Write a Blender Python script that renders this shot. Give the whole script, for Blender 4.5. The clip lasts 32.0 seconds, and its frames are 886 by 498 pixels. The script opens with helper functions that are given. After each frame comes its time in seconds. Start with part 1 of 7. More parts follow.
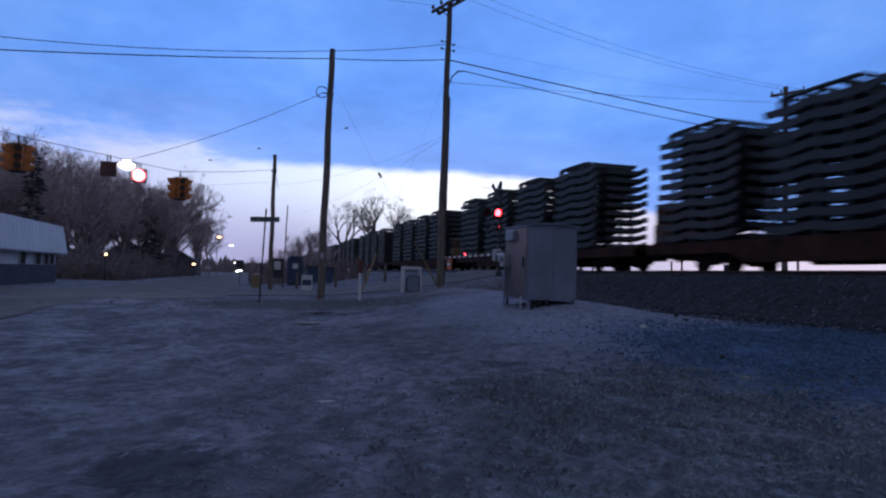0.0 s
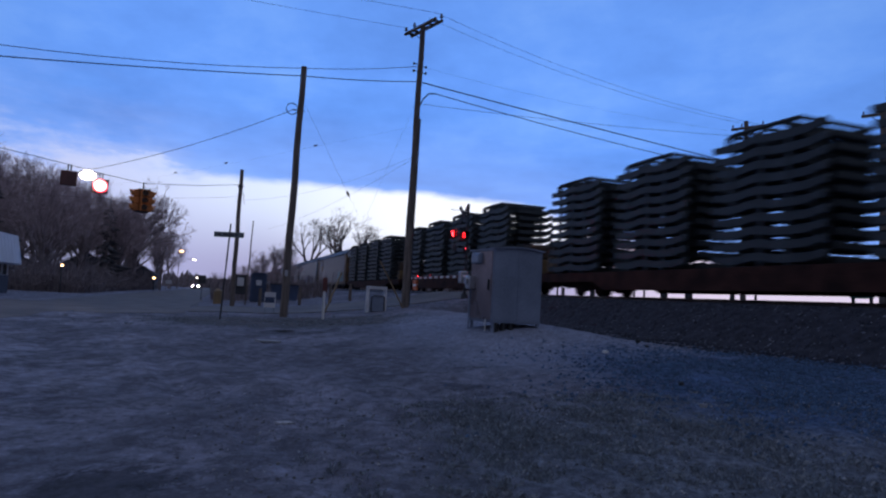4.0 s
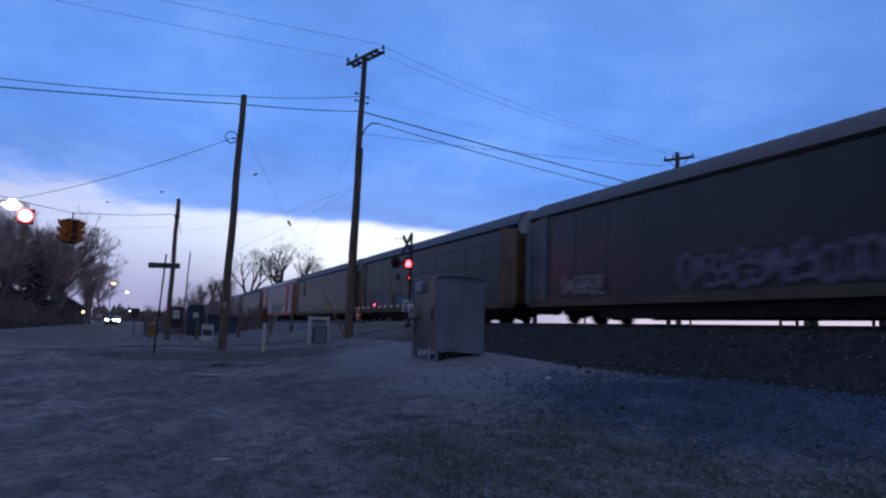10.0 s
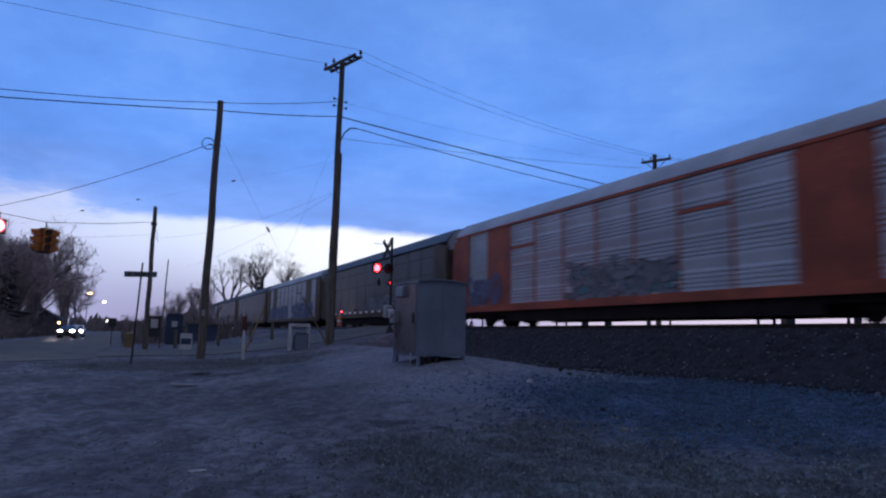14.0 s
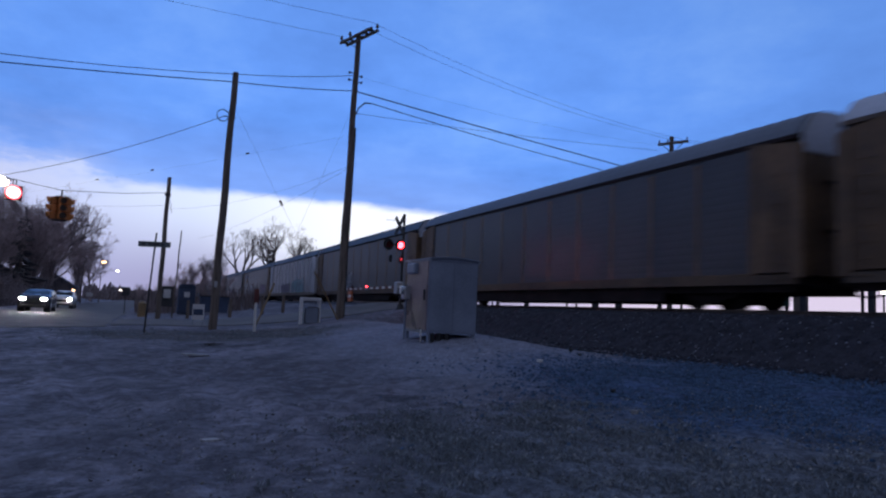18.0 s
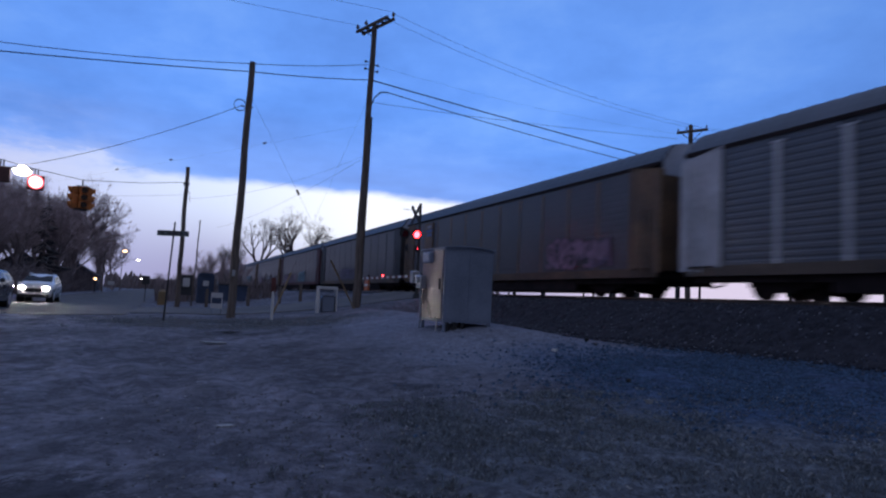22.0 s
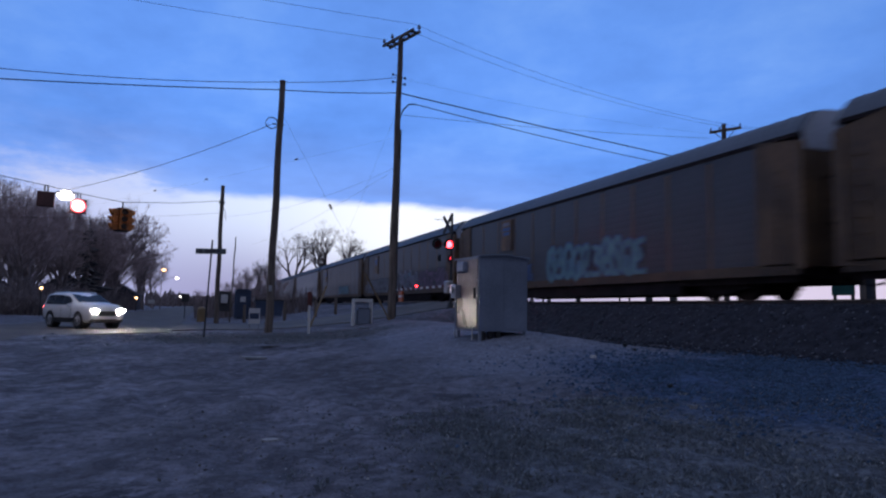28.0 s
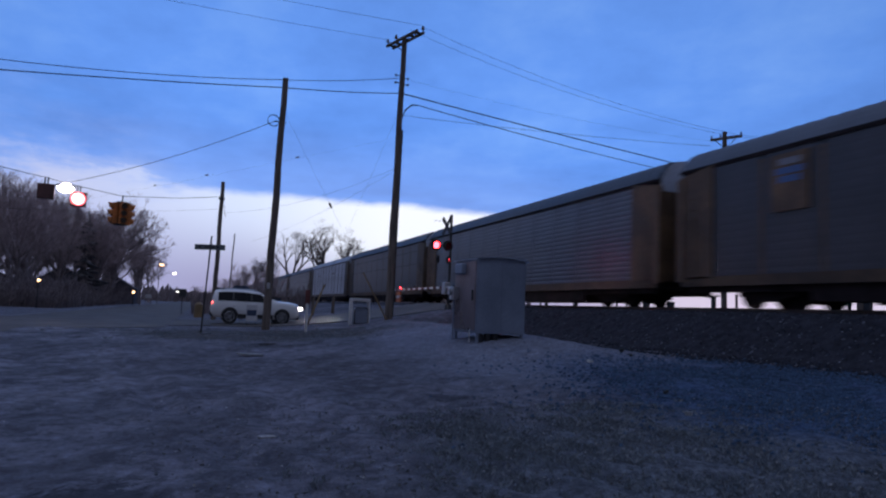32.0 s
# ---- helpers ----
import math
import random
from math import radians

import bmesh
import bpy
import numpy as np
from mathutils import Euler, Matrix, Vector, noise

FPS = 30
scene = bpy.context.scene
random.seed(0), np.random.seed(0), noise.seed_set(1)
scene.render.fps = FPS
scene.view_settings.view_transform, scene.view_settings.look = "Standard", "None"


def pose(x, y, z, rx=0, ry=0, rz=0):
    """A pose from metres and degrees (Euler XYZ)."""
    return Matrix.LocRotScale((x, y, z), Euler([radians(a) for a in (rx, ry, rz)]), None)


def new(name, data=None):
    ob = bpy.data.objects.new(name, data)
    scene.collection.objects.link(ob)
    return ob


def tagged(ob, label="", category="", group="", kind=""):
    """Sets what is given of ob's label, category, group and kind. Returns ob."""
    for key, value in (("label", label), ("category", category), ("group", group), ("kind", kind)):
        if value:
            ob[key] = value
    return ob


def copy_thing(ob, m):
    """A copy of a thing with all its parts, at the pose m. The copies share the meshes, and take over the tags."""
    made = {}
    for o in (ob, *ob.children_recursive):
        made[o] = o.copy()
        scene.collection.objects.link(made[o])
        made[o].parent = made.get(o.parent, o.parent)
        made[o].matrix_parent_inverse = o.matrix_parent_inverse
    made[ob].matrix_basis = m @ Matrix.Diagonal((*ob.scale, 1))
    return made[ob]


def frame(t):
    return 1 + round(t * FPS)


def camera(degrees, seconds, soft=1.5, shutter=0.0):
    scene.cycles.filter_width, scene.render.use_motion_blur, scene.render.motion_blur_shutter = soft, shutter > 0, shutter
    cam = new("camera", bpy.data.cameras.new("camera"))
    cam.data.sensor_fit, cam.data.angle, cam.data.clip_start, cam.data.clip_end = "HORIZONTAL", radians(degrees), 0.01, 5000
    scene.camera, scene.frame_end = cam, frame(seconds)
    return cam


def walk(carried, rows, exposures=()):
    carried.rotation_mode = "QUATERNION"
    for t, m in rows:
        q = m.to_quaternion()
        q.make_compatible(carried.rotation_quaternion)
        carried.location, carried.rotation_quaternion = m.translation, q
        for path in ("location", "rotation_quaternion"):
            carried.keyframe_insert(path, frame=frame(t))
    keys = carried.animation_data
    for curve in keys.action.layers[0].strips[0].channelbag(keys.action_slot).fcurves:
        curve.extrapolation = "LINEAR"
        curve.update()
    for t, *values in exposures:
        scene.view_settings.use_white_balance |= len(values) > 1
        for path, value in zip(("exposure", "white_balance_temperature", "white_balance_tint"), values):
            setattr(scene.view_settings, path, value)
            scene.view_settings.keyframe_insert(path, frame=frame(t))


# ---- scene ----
# The plan: y runs along the railway, x to the railway's side, z up; the eye stands near the origin.
cam = camera(67.83, 32.0, soft=2.2, shutter=0.6)
ROWS = [
    (0.0, -0.060, -0.033, 1.504, -15.89, 2.32, -1.57),
    (0.5, -0.017, -0.079, 1.504, -14.97, 2.47, -1.68),
    (1.0, 0.021, -0.082, 1.517, -15.26, 3.11, -1.79),
    (1.5, -0.033, -0.048, 1.514, -16.65, 3.99, -2.51),
    (2.0, -0.060, -0.033, 1.516, -17.88, 4.36, -3.08),
    (2.5, -0.061, -0.023, 1.503, -18.79, 4.48, -3.19),
    (4.5, -0.035, -0.039, 1.514, -18.76, 4.18, -2.93),
    (5.0, -0.043, -0.060, 1.517, -18.07, 4.15, -2.78),
    (5.5, -0.008, -0.087, 1.524, -18.26, 4.20, -3.62),
    (6.0, -0.021, -0.075, 1.519, -18.49, 4.22, -4.09),
    (6.5, -0.036, -0.076, 1.526, -19.30, 5.03, -4.29),
    (7.0, -0.023, -0.065, 1.513, -19.15, 5.73, -4.42),
    (7.5, 0.001, -0.044, 1.475, -22.68, 5.34, -2.59),
    (8.0, 0.023, -0.005, 1.456, -27.93, 4.38, -2.02),
    (8.5, 0.020, -0.046, 1.474, -28.41, 3.51, -1.38),
    (9.0, 0.013, -0.037, 1.514, -25.98, 5.30, -1.49),
    (9.5, -0.007, -0.040, 1.511, -23.17, 6.84, -1.92),
    (10.0, -0.028, -0.021, 1.500, -23.71, 7.00, -2.03),
    (10.5, 0.016, 0.007, 1.519, -25.42, 7.20, -1.41),
    (11.0, 0.091, -0.020, 1.516, -26.54, 7.27, -0.39),
    (11.5, 0.108, -0.030, 1.514, -25.47, 7.42, -0.54),
    (12.0, 0.089, -0.046, 1.522, -25.11, 7.46, -0.47),
    (12.5, 0.066, -0.018, 1.510, -25.68, 7.54, -0.23),
    (13.0, 0.030, -0.010, 1.515, -26.10, 7.51, -0.50),
    (13.5, 0.033, -0.001, 1.510, -25.83, 7.49, -0.56),
    (14.0, 0.022, -0.004, 1.506, -25.21, 7.41, -1.02),
    (14.5, 0.006, 0.020, 1.498, -24.64, 6.97, -1.34),
    (15.0, 0.003, 0.044, 1.495, -24.21, 6.48, -1.36),
    (15.5, 0.013, 0.047, 1.493, -24.09, 6.10, -1.37),
    (17.5, 0.001, 0.055, 1.492, -24.70, 5.60, -2.64),
    (18.0, 0.003, 0.061, 1.495, -24.42, 5.48, -2.58),
    (18.5, -0.005, 0.076, 1.488, -24.19, 5.48, -2.91),
    (19.0, -0.018, 0.077, 1.482, -24.05, 5.47, -2.47),
    (19.5, -0.011, 0.063, 1.486, -23.97, 5.38, -2.18),
    (20.0, 0.031, 0.053, 1.494, -23.54, 5.28, -2.27),
    (20.5, 0.033, 0.052, 1.502, -23.21, 5.01, -2.69),
    (21.0, 0.036, 0.042, 1.503, -22.99, 5.01, -2.67),
    (21.5, 0.039, 0.044, 1.495, -22.79, 4.81, -2.64),
    (22.0, 0.043, 0.049, 1.488, -22.96, 4.50, -2.77),
    (22.5, 0.027, 0.026, 1.493, -23.19, 4.36, -2.52),
    (23.0, 0.028, 0.026, 1.500, -22.93, 4.73, -2.33),
    (23.5, 0.027, 0.016, 1.499, -22.75, 4.96, -2.04),
    (24.0, 0.010, 0.006, 1.494, -22.28, 5.09, -2.32),
    (24.5, 0.016, 0.019, 1.500, -21.82, 5.09, -1.99),
    (25.0, 0.006, 0.000, 1.513, -21.32, 5.02, -1.33),
    (25.5, 0.005, 0.029, 1.506, -20.97, 5.09, -1.25),
    (27.5, -0.011, 0.029, 1.503, -20.27, 5.10, -1.15),
    (28.0, -0.006, 0.041, 1.494, -20.04, 5.21, -1.14),
    (28.5, -0.022, 0.013, 1.500, -19.83, 5.28, -1.05),
    (29.0, -0.020, 0.024, 1.498, -19.72, 5.31, -1.19),
    (29.5, -0.005, 0.029, 1.500, -19.61, 5.32, -1.13),
    (30.0, -0.023, 0.022, 1.498, -19.80, 5.31, -1.19),
    (30.5, -0.015, 0.014, 1.499, -20.00, 5.31, -1.20),
    (31.0, -0.011, 0.027, 1.502, -20.31, 5.28, -1.32),
    (31.5, -0.004, 0.034, 1.498, -20.31, 5.37, -1.35),
    (32.0, -0.034, 0.024, 1.492, -20.30, 5.33, -2.44),
]
walk(cam, [(t, pose(x, y, z, 90 + pitch, roll, yaw)) for t, x, y, z, yaw, pitch, roll in ROWS], exposures=[(0, 0.24), (2, 0.22), (5, 0.16), (7.5, 0.12), (8.3, 0.16), (9, 0.36), (9.6, 0.24), (10.2, 0.12), (12, 0.1), (14, 0.14), (19, 0.16), (25, 0.16), (28, 0.14), (30, 0.1), (32, 0.08)])


# ---------------------------------------------------------------- world
def make_world():
    w = bpy.data.worlds.new("dusk_sky")
    scene.world = w
    w.use_nodes = True
    nt = w.node_tree
    nt.nodes.clear()
    N, L = nt.nodes.new, nt.links.new

    def math_node(op, a, b=None, c=None, clamp=False):
        n = N("ShaderNodeMath")
        n.operation, n.use_clamp = op, clamp
        for i, v in enumerate((a, b, c)):
            if v is None:
                continue
            if isinstance(v, (int, float)):
                n.inputs[i].default_value = v
            else:
                L(v, n.inputs[i])
        return n.outputs[0]

    def mix(f, a, b):
        n = N("ShaderNodeMix")
        n.data_type = "RGBA"
        for sock, v in ((n.inputs[0], f), (n.inputs[6], a), (n.inputs[7], b)):
            if isinstance(v, tuple):
                sock.default_value = (*v, 1)
            elif isinstance(v, (int, float)):
                sock.default_value = v
            else:
                L(v, sock)
        return n.outputs[2]

    def smooth(v, lo, hi):
        n = N("ShaderNodeMapRange")
        n.interpolation_type = "SMOOTHSTEP"
        L(v, n.inputs[0])
        n.inputs[1].default_value, n.inputs[2].default_value = lo, hi
        return n.outputs[0]

    tc = N("ShaderNodeTexCoord")
    sep = N("ShaderNodeSeparateXYZ")
    L(tc.outputs["Generated"], sep.inputs[0])
    x, y, z = sep.outputs
    elev = math_node("MULTIPLY", math_node("ARCSINE", z), 180 / math.pi)
    azim = math_node("MULTIPLY", math_node("ARCTAN2", x, y), 180 / math.pi)
    # a flat cloud deck: the direction meets a plane overhead
    inv = math_node("DIVIDE", 1.0, math_node("MAXIMUM", z, 0.05))
    deck = N("ShaderNodeCombineXYZ")
    L(math_node("MULTIPLY", x, inv), deck.inputs[0])
    L(math_node("MULTIPLY", y, inv), deck.inputs[1])

    def noise_tex(vec, scale, detail, rough, stretch=None):
        if stretch:
            m = N("ShaderNodeMapping")
            L(vec, m.inputs[0])
            m.inputs["Scale"].default_value = stretch
            m.inputs["Rotation"].default_value = (0, 0, 0.5)
            vec = m.outputs[0]
        n = N("ShaderNodeTexNoise")
        L(vec, n.inputs["Vector"])
        n.inputs["Scale"].default_value, n.inputs["Detail"].default_value, n.inputs["Roughness"].default_value = scale, detail, rough
        return n.outputs["Fac"]

    big = noise_tex(deck.outputs[0], 0.5, 4, 0.5, (1.0, 0.8, 1))
    fine = noise_tex(deck.outputs[0], 1.5, 7, 0.6, (1.0, 0.85, 1))
    ragged = noise_tex(tc.outputs["Generated"], 7.0, 5, 0.55, (1, 1, 2.5))
    blotch = noise_tex(tc.outputs["Generated"], 6.5, 6, 0.62, (1, 1, 1.6))
    clouds = math_node("ADD", math_node("MULTIPLY", big, 0.45), math_node("ADD", math_node("MULTIPLY", fine, 0.27), math_node("MULTIPLY", blotch, 0.28)))
    ramp = N("ShaderNodeValToRGB")
    L(clouds, ramp.inputs[0])
    e = ramp.color_ramp.elements
    e[0].position, e[0].color = 0.34, (0.09, 0.225, 0.66, 1)
    e[1].position, e[1].color = 0.68, (0.225, 0.44, 0.97, 1)
    k = ramp.color_ramp.elements.new(0.5)
    k.color = (0.13, 0.315, 0.875, 1)
    # overhead and behind, the overcast is grey
    grey = mix(clouds, (0.152, 0.188, 0.305), (0.335, 0.402, 0.61))
    grey = mix(smooth(elev, 46, 10), grey, (0.05, 0.05, 0.065))
    up = smooth(elev, 30, 62)
    ahead = smooth(math_node("ABSOLUTE", math_node("SUBTRACT", azim, 12.0)), 46, 84)
    blue = mix(math_node("MULTIPLY", smooth(elev, 16, 36), 0.42), ramp.outputs[0], (0.085, 0.19, 0.47))
    dim = math_node("MAXIMUM", smooth(azim, 30, 62), smooth(azim, -4, -24))
    blue = mix(math_node("MULTIPLY", dim, 0.3), blue, (0.085, 0.19, 0.47))
    cloud_col = mix(math_node("MAXIMUM", up, ahead), blue, grey)
    # clear band over the horizon, below the ragged edge of the deck
    edge = math_node("SUBTRACT", 9.0, math_node("MULTIPLY", smooth(azim, 18, 46), 5.4))
    west = smooth(azim, 4, -14)
    edge = math_node("ADD", edge, math_node("MULTIPLY", west, 0.6))
    wisps = noise_tex(tc.outputs["Generated"], 9.0, 7, 0.62, (1, 1, 3.2))
    edge = math_node("ADD", edge, math_node("MULTIPLY", math_node("SUBTRACT", ragged, 0.5), 2.2))
    edge = math_node("ADD", edge, math_node("MULTIPLY", math_node("MULTIPLY", math_node("SUBTRACT", wisps, 0.5), 11.0), west))
    over = mix(west, smooth(math_node("SUBTRACT", elev, edge), -0.4, 0.5), smooth(math_node("SUBTRACT", elev, edge), -2.4, 3.0))
    veil = math_node("MULTIPLY", smooth(math_node("SUBTRACT", elev, edge), 7.0, 0.0), 0.35)
    low = mix(smooth(elev, 0.5, 8.5), (0.33, 0.315, 0.52), (0.68, 0.77, 1.0))
    glow = math_node("MULTIPLY", smooth(math_node("ABSOLUTE", math_node("SUBTRACT", azim, 19.0)), 17, 3), 0.85)
    low = mix(math_node("MULTIPLY", glow, smooth(elev, 1.0, 6.0)), low, (0.95, 0.98, 1.08))
    low = mix(smooth(azim, 24, 42), low, (0.66, 0.58, 0.75))
    low = mix(math_node("MULTIPLY", smooth(azim, 6, -14), math_node("MULTIPLY", smooth(elev, 24.0, 3.0), 0.8)), low, (0.43, 0.46, 0.75))
    low = mix(ahead, low, (0.06, 0.06, 0.08))
    sky = mix(over, low, mix(veil, cloud_col, (0.32, 0.45, 0.9)))
    sky = mix(smooth(elev, 0.0, -3.0), sky, (0.05, 0.045, 0.05))
    bg = N("ShaderNodeBackground")
    L(sky, bg.inputs[0])
    bg.inputs[1].default_value = 1.0
    out = N("ShaderNodeOutputWorld")
    L(bg.outputs[0], out.inputs[0])


make_world()


# ---------------------------------------------------------------- materials
def material(name, col, rough=0.7, metal=0.0, vary=0.25, scale=6.0, fine=60.0, bump=0.15, dist=0.01, stain=None, stretch=(1, 1, 1), objvary=0.0, spec=0.5):
    """A surface with two scales of noise: broad stains, and fine grain with relief."""
    m = bpy.data.materials.new(name)
    m.use_nodes = True
    nt = m.node_tree
    N, L = nt.nodes.new, nt.links.new
    b = nt.nodes["Principled BSDF"]
    tc = N("ShaderNodeTexCoord")
    mp = N("ShaderNodeMapping")
    mp.inputs["Scale"].default_value = stretch
    L(tc.outputs["Object"], mp.inputs[0])
    n1, n2 = N("ShaderNodeTexNoise"), N("ShaderNodeTexNoise")
    n1.inputs["Scale"].default_value, n1.inputs["Detail"].default_value = scale * 0.2, 5
    n2.inputs["Scale"].default_value, n2.inputs["Detail"].default_value = fine * 0.2, 4
    L(mp.outputs[0], n1.inputs[0])
    L(mp.outputs[0], n2.inputs[0])
    r = N("ShaderNodeValToRGB")
    e = r.color_ramp.elements
    dark = tuple(c * (1 - vary) for c in col)
    if stain:
        dark = stain
    e[0].position, e[0].color = 0.36, (*dark, 1)
    e[1].position, e[1].color = 0.62, (*[min(1, c * (1 + vary * 0.6)) for c in col], 1)
    L(n1.outputs[0], r.inputs[0])
    mx = N("ShaderNodeMix")
    mx.data_type, mx.blend_type = "RGBA", "OVERLAY"
    mx.inputs[0].default_value = min(0.8, vary * 1.4)
    L(r.outputs[0], mx.inputs[6])
    L(n2.outputs[0], mx.inputs[7])
    colour = mx.outputs[2]
    if objvary:
        oi = N("ShaderNodeObjectInfo")
        hs = N("ShaderNodeHueSaturation")
        mr = N("ShaderNodeMapRange")
        L(oi.outputs["Random"], mr.inputs[0])
        mr.inputs[3].default_value, mr.inputs[4].default_value = 1 - objvary, 1 + objvary
        L(mr.outputs[0], hs.inputs["Value"])
        L(colour, hs.inputs["Color"])
        colour = hs.outputs[0]
    L(colour, b.inputs["Base Color"])
    rr = N("ShaderNodeMapRange")
    L(n1.outputs[0], rr.inputs[0])
    rr.inputs[3].default_value, rr.inputs[4].default_value = max(0.02, rough - 0.12), min(1, rough + 0.12)
    L(rr.outputs[0], b.inputs["Roughness"])
    b.inputs["Metallic"].default_value = metal
    b.inputs["Specular IOR Level"].default_value = spec
    if bump:
        bp = N("ShaderNodeBump")
        bp.inputs["Strength"].default_value, bp.inputs["Distance"].default_value = bump, dist
        L(n2.outputs[0], bp.inputs["Height"])
        L(bp.outputs[0], b.inputs["Normal"])
    return m


def glow(name, col, strength):
    m = bpy.data.materials.new(name)
    m.use_nodes = True
    b = m.node_tree.nodes["Principled BSDF"]
    b.inputs["Base Color"].default_value = (*[min(0.8, c) for c in col], 1)
    b.inputs["Emission Color"].default_value = (*col, 1)
    b.inputs["Emission Strength"].default_value = strength
    b.inputs["Roughness"].default_value = 0.3
    return m


def ground_material():
    """Dirt lot, dark gravel spread, dry grass and worn tracks, told apart by where they lie."""
    m = bpy.data.materials.new("lot_ground")
    m.use_nodes = True
    nt = m.node_tree
    N, L = nt.nodes.new, nt.links.new
    b = nt.nodes["Principled BSDF"]
    tc = N("ShaderNodeTexCoord")
    P = tc.outputs["Object"]

    def tex(scale, detail=5, rough=0.6, stretch=None):
        v = P
        if stretch:
            mp = N("ShaderNodeMapping")
            L(P, mp.inputs[0])
            mp.vector_type = "TEXTURE"
            mp.inputs["Scale"].default_value = tuple(1 / s for s in stretch)
            mp.inputs["Rotation"].default_value = (0, 0, -0.6)
            v = mp.outputs[0]
        n = N("ShaderNodeTexNoise")
        L(v, n.inputs[0])
        n.inputs["Scale"].default_value, n.inputs["Detail"].default_value, n.inputs["Roughness"].default_value = scale, detail, rough
        return n.outputs[0]

    def calc(op, a, c=None, clamp=False):
        n = N("ShaderNodeMath")
        n.operation, n.use_clamp = op, clamp
        for i, v in enumerate((a, c)):
            if isinstance(v, (int, float)):
                n.inputs[i].default_value = v
            elif v is not None:
                L(v, n.inputs[i])
        return n.outputs[0]

    def rng(v, lo, hi):
        n = N("ShaderNodeMapRange")
        n.interpolation_type = "SMOOTHSTEP"
        L(v, n.inputs[0])
        n.inputs[1].default_value, n.inputs[2].default_value = lo, hi
        return n.outputs[0]

    def mix(f, a, c):
        n = N("ShaderNodeMix")
        n.data_type = "RGBA"
        for sock, v in ((n.inputs[0], f), (n.inputs[6], a), (n.inputs[7], c)):
            if isinstance(v, tuple):
                sock.default_value = (*v, 1)
            elif isinstance(v, (int, float)):
                sock.default_value = v
            else:
                L(v, sock)
        return n.outputs[2]

    sep = N("ShaderNodeSeparateXYZ")
    L(P, sep.inputs[0])
    x, y, _ = sep.outputs
    broad, mid, grain, tiny = tex(0.16), tex(0.8), tex(5.0), tex(28.0, 3)
    tracks = tex(0.55, 4, 0.6, (1.0, 0.22, 1))
    dirt = mix(rng(broad, 0.38, 0.62), (0.136, 0.126, 0.136), (0.232, 0.215, 0.232))
    west = rng(calc("ADD", x, calc("MULTIPLY", calc("SUBTRACT", mid, 0.5), 6.0)), 1.0, -3.5)
    dirt = mix(calc("MULTIPLY", west, 0.7), dirt, mix(rng(mid, 0.4, 0.6), (0.158, 0.152, 0.168), (0.352, 0.342, 0.366)))
    dirt = mix(calc("MULTIPLY", rng(tracks, 0.52, 0.66), 0.5), dirt, (0.058, 0.054, 0.057))
    dirt = mix(calc("MULTIPLY", rng(mid, 0.5, 0.7), 0.45), dirt, (0.235, 0.215, 0.215))
    fleck = tex(13.0, 6, 0.75, (1.0, 0.55, 1))
    grit = calc("MULTIPLY", calc("SUBTRACT", fleck, 0.5), 0.55)
    smear = calc("ADD", tex(1.5, 5, 0.6, (1.0, 0.45, 1)), grit)
    dirt = mix(calc("MULTIPLY", rng(smear, 0.5, 0.64), 0.5), dirt, (0.05, 0.049, 0.055))
    streak = calc("ADD", tex(3.6, 6, 0.65, (1.0, 0.3, 1)), grit)
    dirt = mix(calc("MULTIPLY", rng(streak, 0.5, 0.64), 0.3), dirt, (0.045, 0.045, 0.052))
    dirt = mix(calc("MULTIPLY", rng(streak, 0.46, 0.34), 0.3), dirt, (0.265, 0.25, 0.255))
    clods = tex(4.2, 7, 0.72)
    dirt = mix(calc("MULTIPLY", rng(clods, 0.49, 0.57), 0.55), dirt, (0.058, 0.056, 0.062))
    dirt = mix(calc("MULTIPLY", rng(clods, 0.45, 0.37), 0.36), dirt, (0.29, 0.297, 0.335))
    patch = calc("ADD", tex(0.95, 6, 0.62, (1.0, 0.5, 1)), calc("MULTIPLY", grit, 0.35))
    dirt = mix(calc("MULTIPLY", rng(patch, 0.51, 0.6), 0.45), dirt, (0.056, 0.053, 0.056))
    # bare trodden dirt round the cabinet
    bare = calc("MULTIPLY", rng(calc("ADD", x, calc("MULTIPLY", mid, 3.0)), 4.5, 7.5), calc("MULTIPLY", rng(calc("ADD", y, calc("MULTIPLY", mid, 4.0)), 10.6, 14.2), calc("MULTIPLY", rng(y, 27.0, 22.0), rng(calc("ADD", x, calc("MULTIPLY", mid, 2.0)), 13.6, 10.8))))
    dirt = mix(calc("MULTIPLY", bare, 0.6), dirt, mix(rng(fleck, 0.35, 0.65), (0.195, 0.204, 0.235), (0.275, 0.287, 0.328)))
    # soft dark patches with ragged edges
    for cx, cy, rx, ry in ((3.7, 9.6, 0.75, 0.35), (3.0, 8.3, 0.5, 0.28), (4.5, 11.6, 0.8, 0.3), (1.9, 19.8, 0.9, 0.6), (-0.6, 5.2, 0.5, 0.5), (6.2, 6.4, 1.2, 0.4)):
        ex = calc("DIVIDE", calc("SUBTRACT", x, cx), rx)
        ey = calc("DIVIDE", calc("SUBTRACT", y, cy), ry)
        d2 = calc("ADD", calc("ADD", calc("MULTIPLY", ex, ex), calc("MULTIPLY", ey, ey)), calc("MULTIPLY", calc("SUBTRACT", smear, 0.5), 9.0))
        dirt = mix(calc("MULTIPLY", rng(d2, 1.3, 0.2), 0.75), dirt, (0.035, 0.034, 0.038))
    grass = mix(rng(calc("ADD", calc("MULTIPLY", grain, 0.35), calc("MULTIPLY", fleck, 0.65)), 0.4, 0.62), (0.068, 0.072, 0.076), (0.168, 0.178, 0.182))
